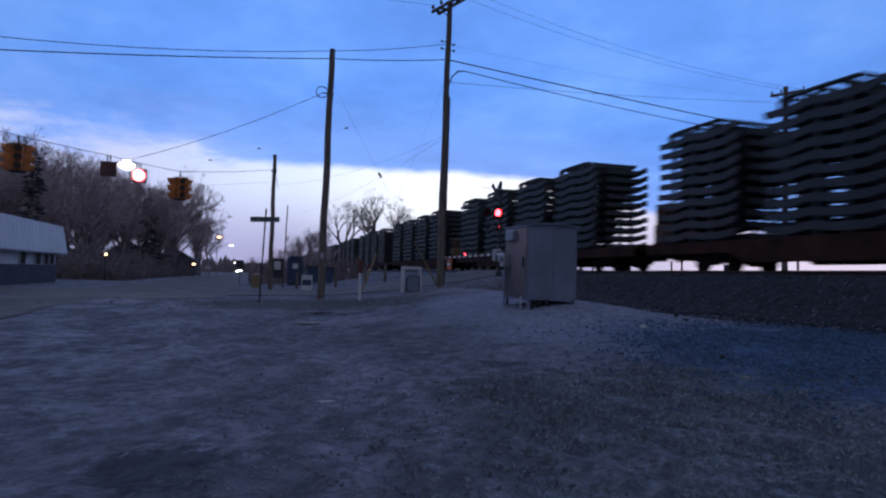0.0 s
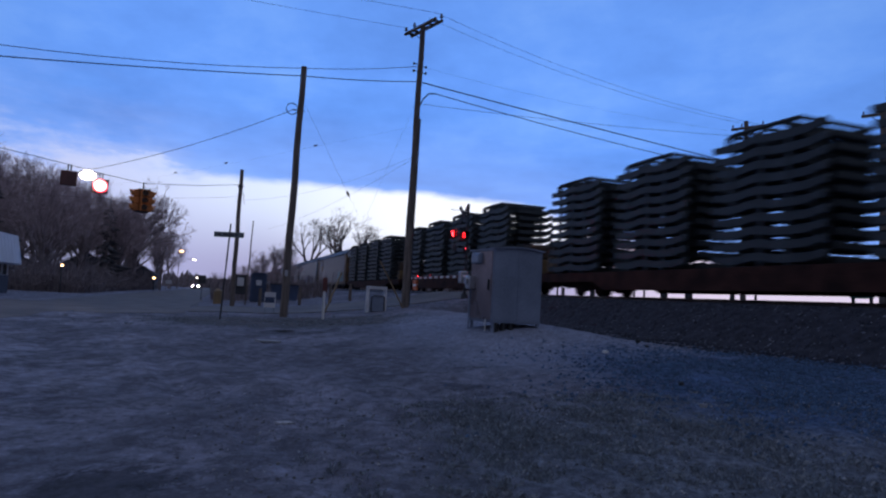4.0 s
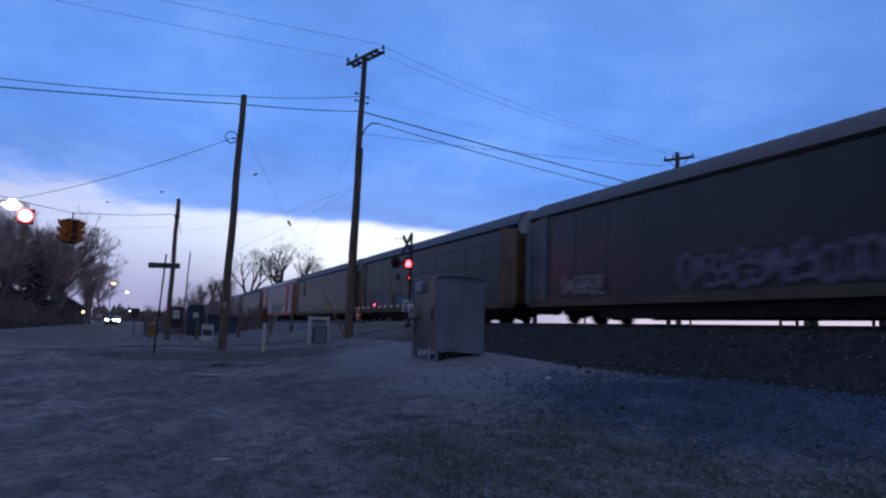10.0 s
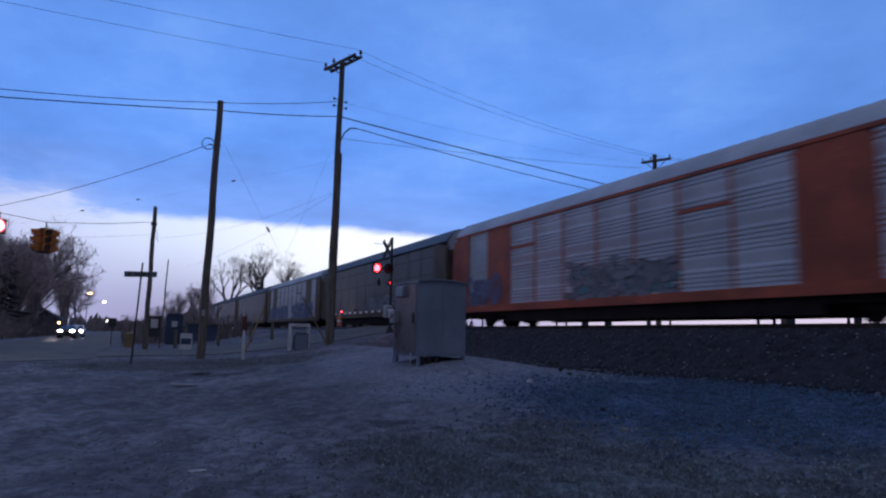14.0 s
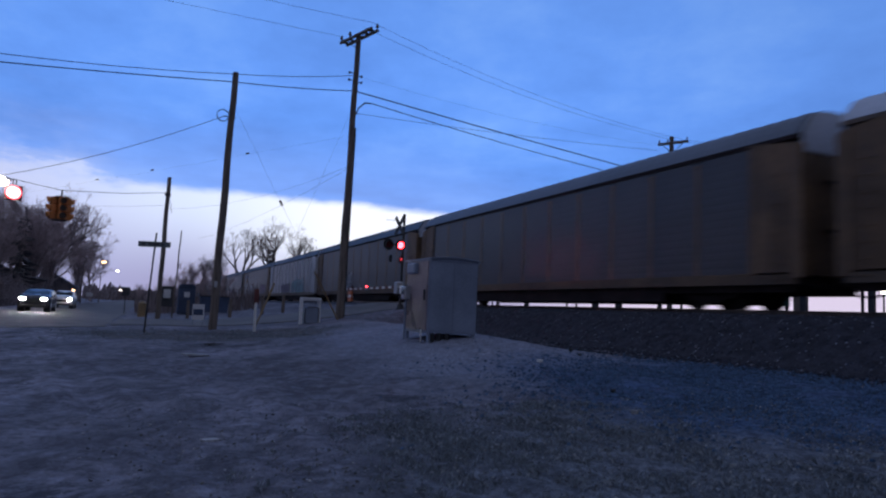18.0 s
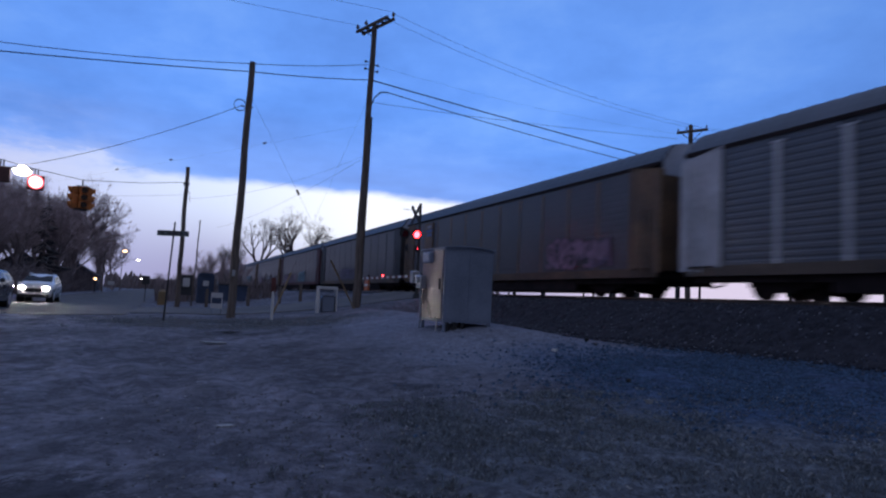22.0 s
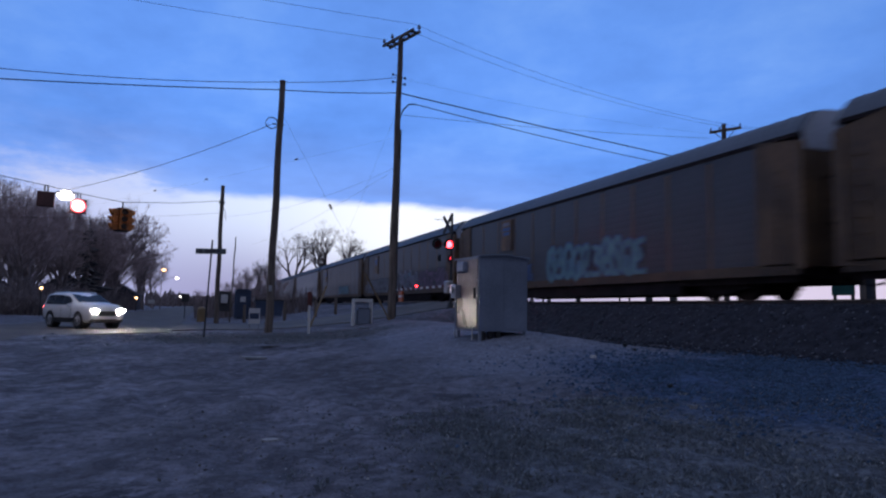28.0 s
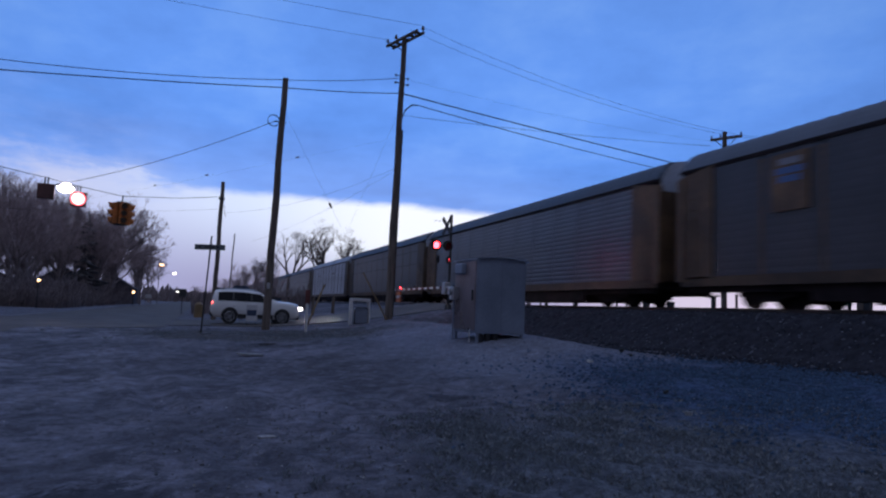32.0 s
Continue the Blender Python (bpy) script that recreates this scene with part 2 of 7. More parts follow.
    grass = mix(calc("MULTIPLY", rng(tex(8.5, 5, 0.7), 0.5, 0.62), 0.4), grass, (0.042, 0.048, 0.057))
    wob = calc("MULTIPLY", calc("SUBTRACT", mid, 0.5), 5.0)
    # dry grass: in front of the eye to the right, and round the sign at the corner
    g1 = calc("MULTIPLY", rng(calc("ADD", calc("SUBTRACT", x, calc("MULTIPLY", y, 0.25)), calc("MULTIPLY", wob, 0.6)), 0.0, 1.8), rng(calc("ADD", y, calc("MULTIPLY", wob, 0.5)), 9.2, 6.6))
    dy = calc("DIVIDE", calc("SUBTRACT", y, 24.2), 2.8)
    dx = calc("DIVIDE", calc("SUBTRACT", x, 2.2), 4.6)
    rad = calc("ADD", calc("ADD", calc("MULTIPLY", dx, dx), calc("MULTIPLY", dy, dy)), calc("MULTIPLY", wob, 0.3))
    g2 = rng(rad, 1.6, 0.6)
    gmask = calc("MAXIMUM", g1, g2)
    grass = mix(calc("MULTIPLY", g2, 0.8), grass, mix(rng(fleck, 0.4, 0.62), (0.05, 0.042, 0.037), (0.125, 0.105, 0.088)))
    col = mix(calc("MULTIPLY", gmask, 0.85), dirt, grass)
    # spread of dark crushed stone beside the bank
    stone = mix(rng(grain, 0.42, 0.6), (0.029, 0.058, 0.112), (0.06, 0.106, 0.184))
    sx = rng(calc("ADD", calc("SUBTRACT", x, calc("MULTIPLY", y, 0.12)), calc("MULTIPLY", wob, 0.5)), 4.2, 6.8)
    sy = calc("MULTIPLY", rng(calc("ADD", y, wob), 15.2, 11.0), rng(calc("ADD", calc("ADD", y, calc("MULTIPLY", x, 0.35)), calc("MULTIPLY", wob, 0.5)), 6.0, 9.5))
    col = mix(calc("MULTIPLY", calc("MULTIPLY", sx, sy), calc("ADD", 0.55, calc("MULTIPLY", mid, 0.6))), col, stone)
    fin = N("ShaderNodeMix")
    fin.data_type, fin.blend_type = "RGBA", "OVERLAY"
    fin.inputs[0].default_value = 0.8
    L(col, fin.inputs[6])
    speckle = calc("ADD", calc("MULTIPLY", grain, 0.3), calc("ADD", calc("MULTIPLY", fleck, 0.4), calc("MULTIPLY", tiny, 0.3)))
    L(calc("ADD", calc("MULTIPLY", calc("SUBTRACT", speckle, 0.5), 2.2), 0.5, True), fin.inputs[7])
    cast = N("ShaderNodeMix")
    cast.data_type, cast.blend_type = "RGBA", "MULTIPLY"
    cast.inputs[0].default_value = 1.0
    L(fin.outputs[2], cast.inputs[6])
    cast.inputs[7].default_value = (0.93, 0.96, 1.075, 1)
    L(cast.outputs[2], b.inputs["Base Color"])
    b.inputs["Roughness"].default_value = 0.93
    b.inputs["Specular IOR Level"].default_value = 0.25
    bp = N("ShaderNodeBump")
    bp.inputs["Strength"].default_value, bp.inputs["Distance"].default_value = 0.7, 0.07
    L(calc("ADD", calc("ADD", grain, calc("MULTIPLY", tiny, 0.5)), fleck), bp.inputs["Height"])
    L(bp.outputs[0], b.inputs["Normal"])
    return m


def mixed_stones(name, dark, pale):
    """Loose stones, each with its own shade; a few are pale."""
    m = bpy.data.materials.new(name)
    m.use_nodes = True
    N, L = m.node_tree.nodes.new, m.node_tree.links.new
    b = m.node_tree.nodes["Principled BSDF"]
    g = N("ShaderNodeNewGeometry")
    r = N("ShaderNodeValToRGB")
    e = r.color_ramp.elements
    e[0].position, e[0].color = 0.0, (*[c * 0.6 for c in dark], 1)
    e[1].position, e[1].color = 1.0, (*pale, 1)
    k = e.new(0.8)
    k.color = (*[c * 1.3 for c in dark], 1)
    L(g.outputs["Random Per Island"], r.inputs[0])
    n = N("ShaderNodeTexNoise")
    n.inputs["Scale"].default_value = 25
    mx = N("ShaderNodeMix")
    mx.data_type, mx.blend_type = "RGBA", "OVERLAY"
    mx.inputs[0].default_value = 0.5
    L(r.outputs[0], mx.inputs[6])
    L(n.outputs["Fac"], mx.inputs[7])
    L(mx.outputs[2], b.inputs["Base Color"])
    b.inputs["Roughness"].default_value = 0.9
    b.inputs["Specular IOR Level"].default_value = 0.25
    return m


M = {
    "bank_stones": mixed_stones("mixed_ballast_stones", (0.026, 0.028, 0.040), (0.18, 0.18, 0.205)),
    "pebbles": mixed_stones("mixed_pebbles", (0.10, 0.098, 0.10), (0.38, 0.375, 0.38)),
    "ground": ground_material(),
    "asphalt": material("worn_asphalt", (0.105, 0.092, 0.084), 0.8, vary=0.4, scale=3, fine=120, bump=0.3, spec=0.25),
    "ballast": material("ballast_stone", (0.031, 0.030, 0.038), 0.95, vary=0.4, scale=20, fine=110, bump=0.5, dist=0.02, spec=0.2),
    "stone_light": material("pale_stone", (0.3, 0.3, 0.305), 0.9, vary=0.3, spec=0.2),
    "steel": material("worn_rail_steel", (0.09, 0.07, 0.06), 0.55, 0.5, vary=0.3, scale=10),
    "tie": material("creosoted_timber", (0.06, 0.045, 0.035), 0.9, vary=0.35, scale=10, spec=0.2),
    "galv": material("galvanised_sheet", (0.235, 0.27, 0.345), 0.45, 0.2, vary=0.18, scale=5, fine=90, bump=0.05),
    # the door's base colour holds the pink light of the red crossing lamp
    "galv_door": material("painted_door_sheet", (0.28, 0.235, 0.25), 0.3, 0.6, vary=0.18, scale=5, bump=0.04),
    "black": material("black_rubber", (0.02, 0.02, 0.022), 0.7, vary=0.3),
    "wood": material("weathered_pole_timber", (0.17, 0.138, 0.12), 0.9, vary=0.35, scale=12, fine=120, stretch=(6, 6, 0.5), bump=0.5, spec=0.2),
    "dark_metal": material("dark_painted_metal", (0.05, 0.05, 0.055), 0.6, 0.3, vary=0.3),
    "alu": material("dull_aluminium", (0.5, 0.5, 0.52), 0.45, 0.8, vary=0.15),
    "wire": material("cable_sheath", (0.02, 0.02, 0.022), 0.7, vary=0.2),
    "porcelain": material("brown_porcelain", (0.08, 0.045, 0.03), 0.3, vary=0.2),
    "white_paint": material("white_plastic_post", (0.72, 0.7, 0.68), 0.5, vary=0.15),
    "red_paint": material("faded_red_marker", (0.16, 0.045, 0.04), 0.6, vary=0.3),
    "orange_paint": material("striped_orange", (0.6, 0.16, 0.06), 0.5, vary=0.2),
    "soil": material("dark_damp_soil", (0.05, 0.047, 0.048), 0.95, vary=0.4, scale=30, spec=0.2),
    "sign_grey": material("weathered_sign_face", (0.13, 0.15, 0.16), 0.5, vary=0.25),
    "green_paint": material("dark_green_board", (0.02, 0.10, 0.075), 0.5, vary=0.2),
    "guy_yellow": material("yellow_guy_guard", (0.24, 0.16, 0.08), 0.6, vary=0.2),
    "signal_yellow": material("signal_housing_yellow", (0.6, 0.2, 0.05), 0.6, vary=0.25, scale=10),
    "signal_dark": material("signal_box_brown", (0.13, 0.055, 0.05), 0.6, vary=0.25),
    "lens_off": material("unlit_lens", (0.06, 0.03, 0.01), 0.2, vary=0.1),
    "lens_red_off": material("unlit_red_lens", (0.10, 0.012, 0.015), 0.2, vary=0.1),
    "red_on": glow("lit_red_lens", (1.0, 0.012, 0.017), 48.0),
    "red_face": glow("lit_red_disc", (1.0, 0.52, 0.52), 1.7),
    "red_rim": glow("lit_red_rim", (1.0, 0.05, 0.09), 1.6),
    "red_dim": glow("small_red_lamp", (1.0, 0.04, 0.07), 4.0),
    "amber_on": glow("lit_amber_lens", (1.0, 0.40, 0.045), 26.0),
    "span_lamp": glow("span_lamp_bowl", (1.0, 0.84, 0.78), 42.0),
    "lamp_white": glow("white_lamp", (1.0, 0.88, 0.82), 7.0),
    "lamp_warm": glow("warm_lamp", (1.0, 0.55, 0.27), 5.0),
    "headlight": glow("headlamp_glass", (1.0, 0.94, 0.88), 750.0),
    "lamp_side": glow("headlamp_side_glass", (1.0, 0.95, 0.9), 5.0),
    "tail": glow("tail_lamp", (1.0, 0.09, 0.08), 9.0),
    "bark": material("bare_bark", (0.31, 0.25, 0.245), 0.95, vary=0.35, scale=8, bump=0.5, spec=0.15),
    "bark_dark": material("dark_furrowed_bark", (0.135, 0.115, 0.118), 0.95, vary=0.35, scale=8, bump=0.5, spec=0.12),
    "twig": material("bare_twigs", (0.46, 0.355, 0.35), 0.95, vary=0.3, spec=0.1),
    "needles": material("spruce_needles", (0.12, 0.115, 0.118), 0.95, vary=0.4, spec=0.1),
    "brush": material("brown_undergrowth", (0.21, 0.17, 0.17), 0.95, vary=0.4, spec=0.1),
    "roof_white": material("pale_metal_mansard", (0.42, 0.43, 0.48), 0.5, vary=0.12, scale=4),
    "wall_white": material("white_siding", (0.6, 0.58, 0.58), 0.7, vary=0.15),
    "wall_dark": material("dark_brick_base", (0.05, 0.05, 0.065), 0.8, vary=0.3),
    "glass_dark": material("dark_window", (0.012, 0.013, 0.016), 0.15, vary=0.1, bump=0, spec=0.12),
    "blue_box": material("blue_plastic", (0.042, 0.064, 0.12), 0.5, vary=0.25),
    "car_white": material("white_car_paint", (0.82, 0.81, 0.82), 0.22, vary=0.06, bump=0),
    "car_dark": material("dark_car_paint", (0.05, 0.05, 0.06), 0.25, vary=0.1, bump=0),
    "tyre": material("tyre_rubber", (0.02, 0.02, 0.02), 0.85, vary=0.2),
    "rim": material("alloy_rim", (0.55, 0.55, 0.58), 0.3, 0.8, vary=0.1),
    "trim_black": material("black_trim", (0.025, 0.025, 0.027), 0.5, vary=0.1),
    "frame_steel": material("primed_chassis_steel", (0.034, 0.042, 0.047), 0.6, 0.0, vary=0.4, scale=5, spec=0.4),
    "rust": material("rusty_flatcar_paint", (0.05, 0.02, 0.015), 0.92, vary=0.55, scale=6, spec=0.2),
    "crate_dark": material("brown_dunnage", (0.075, 0.045, 0.028), 0.8, vary=0.4, scale=4),
    "crate": material("tan_dunnage", (0.17, 0.105, 0.045), 0.8, vary=0.3),
    "under": material("bogie_grime", (0.03, 0.022, 0.023), 0.95, vary=0.35, spec=0.15),
    "roof_cap": material("pale_roof_cap", (0.42, 0.44, 0.5), 0.55, 0.1, vary=0.2, scale=3),
    "car_roof": material("galvanised_car_roof", (0.085, 0.095, 0.12), 0.55, 0.15, vary=0.2, scale=2, objvary=0.32),
}


# ---------------------------------------------------------------- helpers for building
def link(name, bm, mat, parent=None, label="", smooth=False):
    me = bpy.data.meshes.new(name)
    bm.normal_update()
    bm.to_mesh(me)
    bm.free()
    for mm in (mat if isinstance(mat, (list, tuple)) else [mat]):
        me.materials.append(mm)
    if smooth:
        me.polygons.foreach_set("use_smooth", [True] * len(me.polygons))
    ob = new(name, me)
    if parent:
        ob.parent = parent
    if label:
        ob["label"] = label
    return ob


def part(name, bm, mat, parent, label="", smooth=False):
    return link(name, bm, mat, parent, label, smooth)


def again(ob, parent, m):
    """Another object on the same mesh."""
    o = new(ob.name.split(".")[0], ob.data)
    o.parent = parent
    o.matrix_basis = m
    if "label" in ob:
        o["label"] = ob["label"]
    return o


def thing(name, m, label, category, group=""):
    ob = new(name)
    ob.matrix_basis = m
    return tagged(ob, label, category, group)


def box(bm, x0, x1, y0, y1, z0, z1, bevel=0.0, mi=0):
    m = Matrix.Translation(((x0 + x1) / 2, (y0 + y1) / 2, (z0 + z1) / 2)) @ Matrix.Diagonal((abs(x1 - x0), abs(y1 - y0), abs(z1 - z0), 1))
    r = bmesh.ops.create_cube(bm, size=1, matrix=m)
    faces = {f for v in r["verts"] for f in v.link_faces}
    if bevel:
        edges = {e for v in r["verts"] for e in v.link_edges}
        q = bmesh.ops.bevel(bm, geom=list(edges), offset=bevel, segments=1, affect="EDGES")
        faces = set(q["faces"]) | {f for f in faces if f.is_valid}
    for f in faces:
        if f.is_valid:
            f.material_index = mi
    return bm


def boxed(x0, x1, y0, y1, z0, z1, bevel=0.0):
    return box(bmesh.new(), x0, x1, y0, y1, z0, z1, bevel)


def cyl(bm, p, q, r0, r1=None, seg=8, caps=True):
    """A tapered rod from p to q."""
    p, q = Vector(p), Vector(q)
    d = q - p
    m = Matrix.Translation((p + q) / 2) @ d.to_track_quat("Z", "Y").to_matrix().to_4x4()
    bmesh.ops.create_cone(bm, cap_ends=caps, segments=seg, radius1=r0, radius2=r0 if r1 is None else r1, depth=d.length, matrix=m)
    return bm


def sweep(bm, pts, radii, seg=6):
    """A round tube along points."""
    rings = []
    n = len(pts)
    pts = [Vector(p) for p in pts]
    for i, p in enumerate(pts):
        t = (pts[min(i + 1, n - 1)] - pts[max(i - 1, 0)]).normalized()
        a = t.cross(Vector((0.31, 0.17, 0.93)))
        if a.length < 0.05:
            a = t.cross(Vector((1, 0, 0)))
        a.normalize()
        b = t.cross(a)
        r = radii[i] if isinstance(radii, (list, tuple)) else radii
        rings.append([bm.verts.new(p + (a * math.cos(k * math.tau / seg) + b * math.sin(k * math.tau / seg)) * r) for k in range(seg)])
    for u, v in zip(rings, rings[1:]):
        for k in range(seg):
            bm.faces.new((u[k], u[(k + 1) % seg], v[(k + 1) % seg], v[k]))
    return bm


def prism(bm, profile, y0, y1, mi=0):
    """A closed (x, z) outline drawn out along y."""
    a = [bm.verts.new((x, y0, z)) for x, z in profile]
    b = [bm.verts.new((x, y1, z)) for x, z in profile]
    n = len(a)
    fs = [bm.faces.new((a[i], a[(i + 1) % n], b[(i + 1) % n], b[i])) for i in range(n)]
    fs += [bm.faces.new(a), bm.faces.new(list(reversed(b)))]
    for f in fs:
        f.material_index = mi
    bmesh.ops.recalc_face_normals(bm, faces=fs)
    return bm


def sstep(v, lo, hi):
    t = min(1, max(0, (v - lo) / (hi - lo)))
    return t * t * (3 - 2 * t)


# ---------------------------------------------------------------- ground
RAIL_Z = 1.99
TRACK_X = 17.75
ROAD_Y0, ROAD_Y1 = 31.6, 41.0
MAIN_X0, MAIN_X1 = -9.2, -1.2


def height(x, y):
    """The lie of the land: a lot that climbs to the crossing and to the railway bank."""
    base = 0.0137 * min(26, max(0, y)) - 0.13 * sstep(y, 26, 33) * sstep(1.0 - x, 0, 4)
    climb = sstep(y, 27.5, 30.8)
    rise = 0.58 * (max(0, min(x, 8.4 + 6.8 * climb) - 2) / 6) ** 1.5
    k = 0.25 + 0.75 * sstep(y, 8.0, 19.5)
    z = base + rise * k
    if y < 30.8:
        z += (0.53 - z) * sstep(x, 9.0, 12.4) * (1 - climb)
    road = sstep(y, 29.8, 31.6) * (1 - sstep(y, 41.0, 43.5))
    if x > 12.2:
        bank = sstep(x, 12.4, 15.3)
        z = z + (RAIL_Z - 0.22 - z) * bank
        if road:
            z += (RAIL_Z - 0.05 - z) * road * sstep(x, 12.2, 15.0)
    if x > 20.2:
        z = RAIL_Z - 0.22 - sstep(x, 20.2, 24.5) * 1.1
        z += road * sstep(24.5 - x, 0, 6) * 0.15
    return z


def axis(lo, hi, parts):
    out = [lo]
    for end, step in parts:
        while out[-1] + step < end - 1e-6:
            out.append(out[-1] + step)
        out.append(end)
    return out


def build_ground():
    xs = axis(-2500, 2500, [(-300, 550), (-60, 40), (-16, 4), (-5, 0.5), (11, 0.13), (27, 0.4), (60, 5), (300, 40), (2500, 550)])
    ys = axis(-2500, 2500, [(-300, 550), (-20, 40), (0.5, 1.2), (15, 0.13), (30, 0.25), (46, 0.6), (110, 4), (400, 30), (2500, 525)])
    rnd = []
    for y in ys:
        for x in xs:
            z = height(x, y)
            lot = (1 - sstep(x, 10, 13)) * sstep(x, -6.5, -3.5)
            near = (1 - sstep(y, 24, 31)) * lot
            if near > 0:
                p = Vector((x, y, 0))
                z += near * 0.06 * noise.noise(p * 0.5) + near * 0.04 * noise.noise(p * 1.4 + Vector((7, 3, 0)))
                z += near * 0.018 * noise.noise(p * 3.6)
                # wheel ruts that bend past the eye
                for off, dep in ((0.0, 0.05), (1.7, 0.05), (3.3, 0.03), (4.9, 0.035)):
                    c = 0.6 + off + 0.035 * (y - 6) ** 2 * 0.35 - 0.32 * (y - 6)
                    u = (x - c) / 0.22
                    if abs(u) < 3 and y < 14:
                        z -= near * dep * math.exp(-u * u) * (0.6 + 0.6 * noise.noise(p * 0.8))
                        z += near * dep * 0.6 * math.exp(-(abs(u) - 1.6) ** 2 * 2)
            rnd.append((x, y, z))
    nx = len(xs)
    faces = [(j * nx + i, j * nx + i + 1, (j + 1) * nx + i + 1, (j + 1) * nx + i) for j in range(len(ys) - 1) for i in range(nx - 1)]
    me = bpy.data.meshes.new("ground")
    me.from_pydata(rnd, [], faces)
    me.polygons.foreach_set("use_smooth", [True] * len(me.polygons))
    me.materials.append(M["ground"])
    tagged(new("ground", me), "bare dirt lot with ruts, dry grass and dark gravel", "ground", kind="structure")


def strip(name, xs, ys, lift, mat, label, category):
    bm = bmesh.new()
    def shift(x, y):
        """The worn kerbless edge towards the lot wanders and falls back from the corner."""
        if name != "road_main":
            return x
        k = (x - MAIN_X0) / (MAIN_X1 - MAIN_X0)
        back = 4.6 * (1 - sstep(y, 22.0, 30.5)) + 0.5 * noise.noise(Vector((3.3, y * 0.35, 0))) * (1 - sstep(y, 60, 90))
        return x - k * k * back
    g = [[bm.verts.new((shift(x, y), y, height(x, y) + lift)) for x in xs] for y in ys]
    for r0, r1 in zip(g, g[1:]):
        for i in range(len(xs) - 1):
            bm.faces.new((r0[i], r0[i + 1], r1[i + 1], r1[i]))
    r = bmesh.ops.extrude_face_region(bm, geom=bm.faces[:])
    bmesh.ops.translate(bm, verts=[v for v in r["geom"] if isinstance(v, bmesh.types.BMVert)], vec=(0, 0, -0.12))
    bmesh.ops.recalc_face_normals(bm, faces=bm.faces[:])
    return tagged(link(name, bm, mat, smooth=False), label, category, kind="structure")


build_ground()
strip("road_main", axis(MAIN_X0, MAIN_X1, [(MAIN_X1, 0.8)]), axis(-60, 900, [(4, 8), (60, 0.8), (130, 5), (900, 70)]), 0.012, M["asphalt"], "worn grey asphalt main street beside the lot", "road")
strip("road_cross_east", axis(MAIN_X1, 14.9, [(14.9, 0.5)]), axis(ROAD_Y0, ROAD_Y1, [(ROAD_Y1, 0.5)]), 0.03, M["asphalt"], "worn grey asphalt street climbing to the crossing", "road")
strip("road_cross_west", axis(-60, MAIN_X0, [(MAIN_X0, 3.0)]), axis(ROAD_Y0, ROAD_Y1, [(ROAD_Y1, 2.0)]), 0.012, M["asphalt"], "worn grey asphalt side street", "road")
strip("road_cross_far", axis(20.4, 120, [(30, 0.8), (120, 10)]), axis(ROAD_Y0, ROAD_Y1, [(ROAD_Y1, 1.5)]), 0.03, M["asphalt"], "asphalt street beyond the railway", "road")


def build_track():
    tr = thing("railway_track", Matrix.Identity(4), "single railway track on a brown stone ballast bank", "railway track")
    tr["kind"] = "structure"
    for side in (-0.7525, 0.7525):
        b2 = bmesh.new()
        x = TRACK_X + side
        prof = [(x - 0.075, -0.17), (x + 0.075, -0.17), (x + 0.02, -0.14), (x + 0.02, -0.05), (x + 0.037, -0.04), (x + 0.037, 0), (x - 0.037, 0), (x - 0.037, -0.04), (x - 0.02, -0.05), (x - 0.02, -0.14)]
        prism(b2, [(a, z + RAIL_Z) for a, z in prof], -60, 900)
        part("rail", b2, M["steel"], tr)
    t0 = None
    for i in range(120):
        y = -12 + i * 0.56
        if ROAD_Y0 - 0.3 < y < ROAD_Y1 + 0.3:
            continue
        if t0 is None:
            t0 = part("tie", boxed(-1.3, 1.3, -0.115, 0.115, -0.16, 0, 0.012), M["tie"], tr)
            t0.matrix_basis = pose(TRACK_X, y, RAIL_Z - 0.17)
        else:
            again(t0, tr, pose(TRACK_X, y, RAIL_Z - 0.17))
    # ballast: rough bank of loose stone
    rng = random.Random(5)
    xs = axis(12.2, 21.0, [(16.0, 0.16), (21.0, 0.7)])
    for nm, ylist in (("ballast_bank", [v for v in axis(-40, 31.0, [(-4, 3), (31.0, 0.17)])]), ("ballast_bank", axis(41.6, 900, [(60, 0.6), (900, 30)]))):
        b3 = bmesh.new()
        g = []
        for y in ylist:
            row = []
            for x in xs:
                z = height(x, y) + 0.05 - 0.09 * (1 - sstep(x, 12.3, 12.9 + 0.5 * noise.noise(Vector((0, y * 0.6, 2)))))
                z += 0.012 * noise.noise(Vector((x * 3.1, y * 3.1, 0))) + rng.uniform(-0.007, 0.007)
                if 16.3 < x < 19.2:
                    z = min(z, RAIL_Z - 0.2)
                row.append(b3.verts.new((x + rng.uniform(-0.03, 0.03), y + rng.uniform(-0.03, 0.03), z)))
            g.append(row)
        for r0, r1 in zip(g, g[1:]):
            for i in range(len(xs) - 1):
                b3.faces.new((r0[i], r0[i + 1], r1[i + 1], r1[i]))
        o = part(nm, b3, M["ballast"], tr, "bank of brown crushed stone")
        o["kind"] = "stuff"
    part("crossing_panel", boxed(TRACK_X - 2.85, TRACK_X + 2.65, ROAD_Y0 - 0.3, ROAD_Y1 + 0.4, RAIL_Z - 0.25, RAIL_Z - 0.012), M["asphalt"], tr, "asphalt crossing panel between the rails")


build_track()


# ---------------------------------------------------------------- the train
SPEED, PITCH = 19.5, 28.1
FRONT_0 = 166.0     # front of the first covered car at 0 s
TRAIN = []          # (thing, y at 0 s, z)


